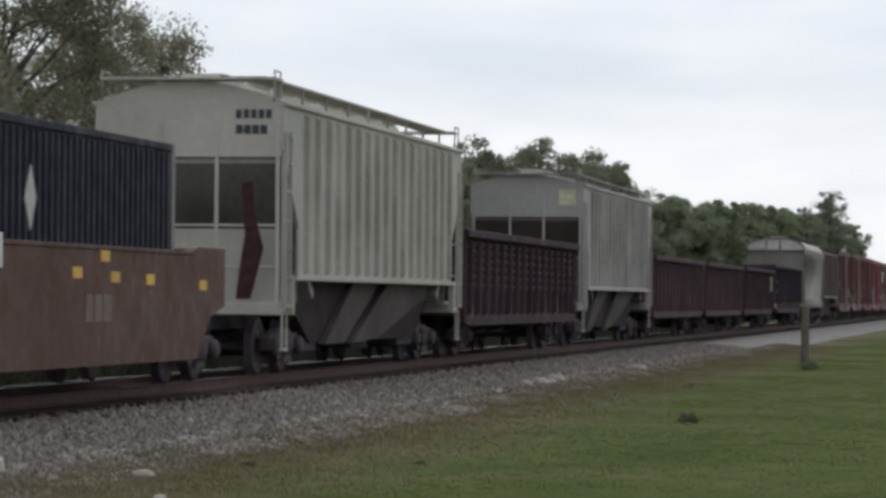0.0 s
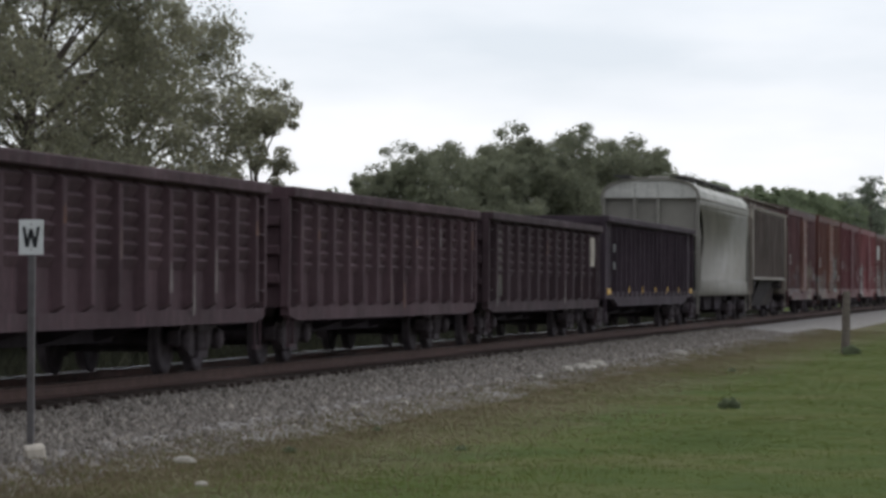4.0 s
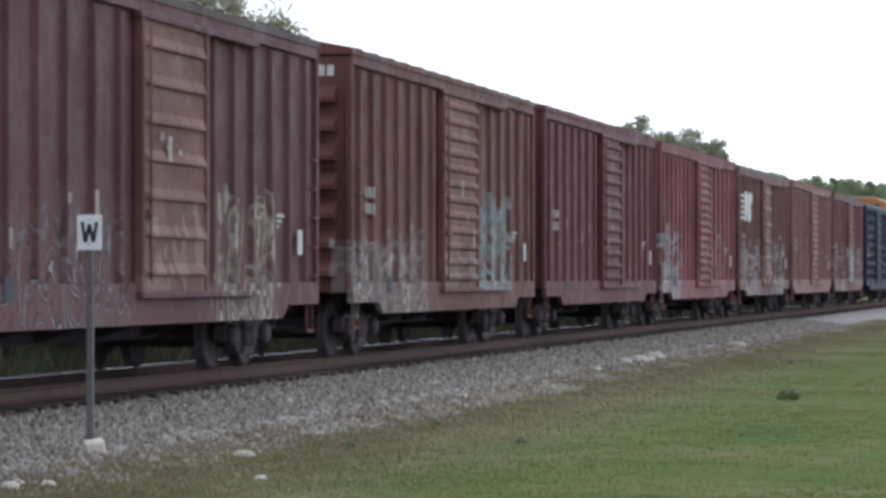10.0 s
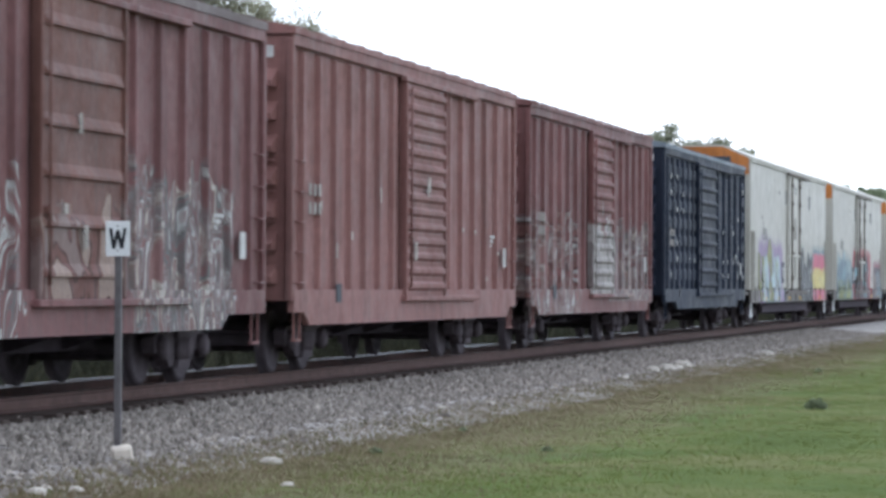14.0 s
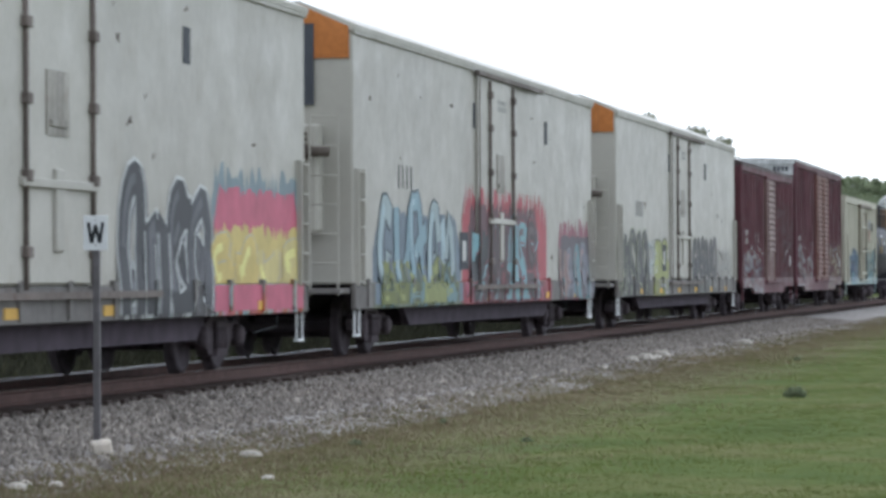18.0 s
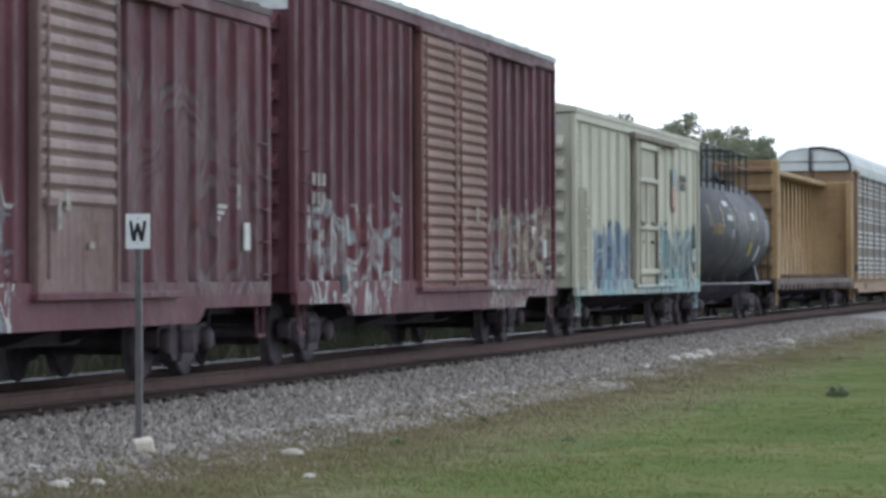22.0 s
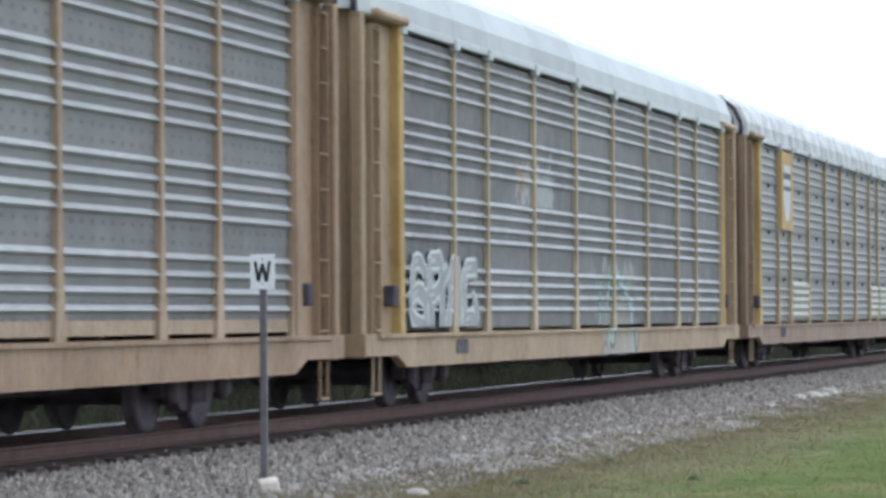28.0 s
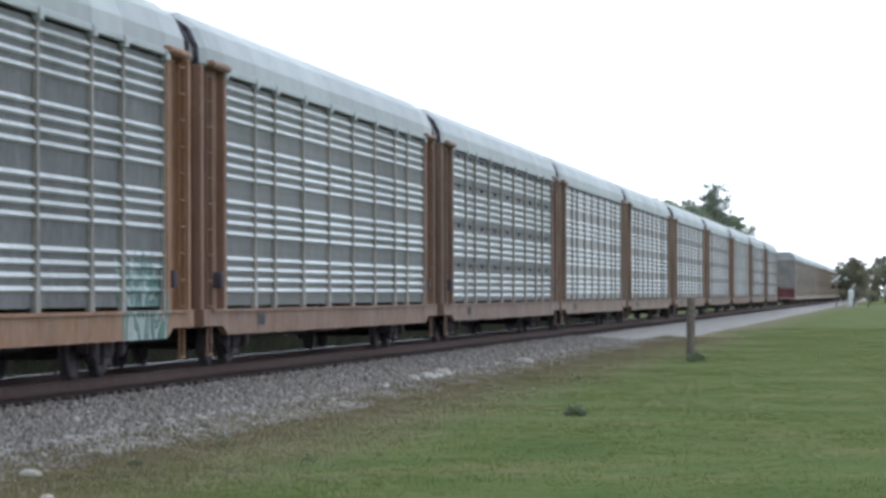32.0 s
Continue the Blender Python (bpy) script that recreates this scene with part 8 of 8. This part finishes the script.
NEAR_A = tree_meshes(11, 12.4, 4.6, 40, 150, 0.062, 0.05)
NEAR_B = tree_meshes(12, 12.8, 4.9, 42, 150, 0.062, 0.05)
SIDE = tree_meshes(13, 9.4, 2.2, 14, 90, 0.055, 0.08)
MID_A = tree_meshes(21, 11.2, 4.6, 30, 120, 0.095, 0.06)
MID_B = tree_meshes(22, 11.2, 4.2, 28, 120, 0.095, 0.06)
FAR_A = tree_meshes(31, 11.0, 4.5, 22, 90, 0.14, 0.05)
PINE = tree_meshes(41, 15.0, 4.4, 44, 26, 0.15, 0.2, "pine")
BUSH = tree_meshes(51, 3.0, 2.4, 9, 60, 0.08, 0.12)
plant("oak_tree", "large dark green broadleaf tree behind the track", NEAR_A, M_LEAF, -11.8, 91, 0.86, 0.4)
plant("oak_tree", "large dark green broadleaf tree behind the track", NEAR_B, M_LEAF, -12.5, 83, 0.98, 2.1)
plant("oak_tree", "large dark green broadleaf tree behind the track", NEAR_A, M_LEAF, -13.0, 74, 1.0, 3.6)
plant("oak_tree", "large dark green broadleaf tree behind the track", NEAR_B, M_LEAF, -13.0, 65, 1.0, 5.0)
plant("oak_tree", "large dark green broadleaf tree behind the track", NEAR_A, M_LEAF, -13.0, 57, 1.0, 1.3)
plant("oak_tree", "slender broadleaf tree at the edge of the large trees", SIDE, M_LEAF, -10.9, 101, 1.0, 0.8)
plant("bush", "tall bush at the foot of the large trees", BUSH, M_LEAF2, -10.0, 104, 1.6, 0.8, "bush")
rng = random.Random(17)
# clump of oaks along the track: place and height
for i, (x, y, hgt) in enumerate([(-17, 155, 7.4), (-16, 155, 8.1), (-17, 171, 8.8), (-16, 174, 8.9), (-16, 186, 9.8), (-15, 188, 10.5), (-17, 213, 11.3), (-15, 213, 11.0), (-16, 232, 11.9), (-15, 235, 10.8), (-16, 255, 10.6), (-15, 257, 10.0)]):
    plant("oak_tree", "dark green broadleaf tree in a clump along the track", MID_A if i % 2 else MID_B, M_MIDLEAF, x, y, hgt / 10.7, rng.uniform(0, 6), group="trees along the track")
for i, (x, y, hgt) in enumerate([(-14, 263, 9.9), (-13, 266, 10.1), (-14, 294, 10.6), (-12, 288, 10.5), (-13, 318, 11.0), (-12, 325, 11.3), (-13, 361, 11.9), (-12, 373, 12.2), (-13, 418, 13.0), (-12, 437, 13.3), (-11, 462, 13.7)]):
    plant("tree", "mid-green broadleaf tree in the far row", FAR_A if i % 2 else MID_B, M_LEAF2, x, y, hgt / 10.5, rng.uniform(0, 6), group="trees along the track")
plant("pine_tree", "tall dark pine tree far along the track", PINE, M_NEEDLE, -9.5, 426, 1.00, 1.0)
plant("pine_tree", "tall dark pine tree far along the track", PINE, M_NEEDLE, -12.0, 414, 0.85, 2.0)
for i in range(10):
    plant("tree", "small far tree beside the track", FAR_A, M_LEAF2, -12 + rng.uniform(-4, 2), 450 + 30 * i, rng.uniform(0.5, 0.8), rng.uniform(0, 6), group="far trees")
for x, y, s in ((5.5, 560, 0.75), (8.0, 600, 0.6), (10.5, 640, 0.85), (13, 690, 0.8), (2.0, 900, 1.0)):
    plant("tree", "dark far tree beyond the field", FAR_A, M_LEAF, x, y, s, rng.uniform(0, 6), group="far trees")
# bushes added in the shade-dark colour to darken the gap beneath the wagons
for i in range(40):
    plant("bush", "low bush behind the track, coloured dark for shade", BUSH, M_TALL, -6.6 + rng.uniform(-1.2, 0.8), 36 + 4.2 * i + rng.uniform(-1.5, 1.5), rng.uniform(0.35, 0.62), rng.uniform(0, 6), "bush", "hedge behind the track")
for i in range(34):
    plant("bush", "green bush at the edge of the railway", BUSH, M_LEAF2, -9 + rng.uniform(-2.2, 1.0), 42 + 6.5 * i + rng.uniform(-2, 2), rng.uniform(0.5, 1.0), rng.uniform(0, 6), "bush", "hedge behind the track")
WEED = tree_meshes(61, 0.15, 0.17, 10, 12, 0.020, 0.02)
plant("weed_clump", "small dark weed clump in the mown grass", WEED, M_LEAF2, 8.2, 49.0, 0.95, 0, "plant")
plant("weed_clump", "green weeds round the foot of the wooden post", WEED, M_LEAF2, 7.6, 88.7, 1.5, 1, "plant")
for x, y, k in ((5.1, 34.4, 0.45), (6.7, 35.3, 0.4), (7.6, 88.0, 1.0), (6.3, 70.0, 0.5), (4.9, 40.0, 0.35)):
    plant("weed_clump", "small green weed in the mown grass", WEED, M_LEAF2, x, y, k, x, "plant")


# ---------------------------------------------------------------- the far road crossing
ROAD_Y = 452.0
M_ROADG = simple("pale_gravel_road", (0.30, 0.285, 0.26), 0.95, 0.0, 0.2, 1.5, 0.3)
rd = tagged(new("road", Geo().box(4.9, 90, ROAD_Y - 4, ROAD_Y + 5, -0.2, 0.035).mesh("road")), "pale gravel road meeting the track far off", "road", kind="structure")
rd.data.materials.append(M_ROADG)
cab = thing("signal_cabinet", "white metal signal cabinet beside the far crossing", "cabinet", at=(6.85, 444, 0))
part("body", Geo().box(-0.36, 0.36, -0.4, 0.4, 0.25, 2.1, 0.03), M_WHITE, cab)
part("roof", Geo().prism([(-0.42, 2.1), (0.42, 2.1), (0.42, 2.16), (0, 2.3), (-0.42, 2.16)], -0.46, 0.46), M_WHITE, cab)
part("base", Geo().box(-0.6, 0.6, -0.6, 0.6, -0.1, 0.25, 0.02), M_CONC, cab)
sig = thing("crossing_signal", "railway crossing signal with crossed white boards", "signal", at=(4.9, 447, 0))
part("mast", Geo().rod((0, 0, -0.2), (0, 0, 4.2), 0.06, 10), M_GALV, sig)
for lean in (-1, 1):
    part("crossboard", Geo().prism([(-0.6, 3.75 - 0.42 * lean), (-0.52, 3.62 - 0.42 * lean), (0.6, 3.6 + 0.42 * lean), (0.52, 3.75 + 0.42 * lean)], -0.09 - 0.02 * lean, -0.075 - 0.02 * lean), M_WHITE, sig)
for x in (-0.38, 0.38):
    lamp = part("lamp_hood", Geo().rod((x, -0.12, 2.6), (x, 0.05, 2.6), 0.25, 14), M_BLACK, sig)
    part("lens", Geo().rod((x, -0.13, 2.6), (x, -0.121, 2.6), 0.12, 12), simple("dark_red_lens", (0.16, 0.015, 0.012), 0.25), lamp)
for x, y in ((7.4, 425), (9.1, 430)):
    mp_ = tagged(new("marker_post", shared("marker_post", lambda: Geo().box(-0.09, 0.09, -0.09, 0.09, -0.2, 1.25, 0.02))), "short dark wooden marker post near the crossing", "post", "marker posts")
    if not mp_.data.materials:
        mp_.data.materials.append(M_WOODPOST)
    mp_.location = (x, y, 0)


# ---------------------------------------------------------------- motion of the train


def motions():
    # wheels roll: one turning rhythm for all front axles and one for all rear axles
    for dy, sets in WHEELS.items():
        turn = math.degrees(SPEED / 0.457)
        walk(sets[0], [(k / FPS, pose(0, dy, 0.457, turn * k / FPS)) for k in range(32 * FPS + 1)])
        for ob in sets[1:]:
            ob.rotation_mode = "QUATERNION"
            keys = ob.animation_data_create()
            keys.action = sets[0].animation_data.action
            keys.action_slot = sets[0].animation_data.action_slot
    for ob, s in TRAIN:
        walk(ob, [(t, pose(0, s - SPEED * t, ob.location.z)) for t in (0, 8, 16, 24, 32)])


motions()
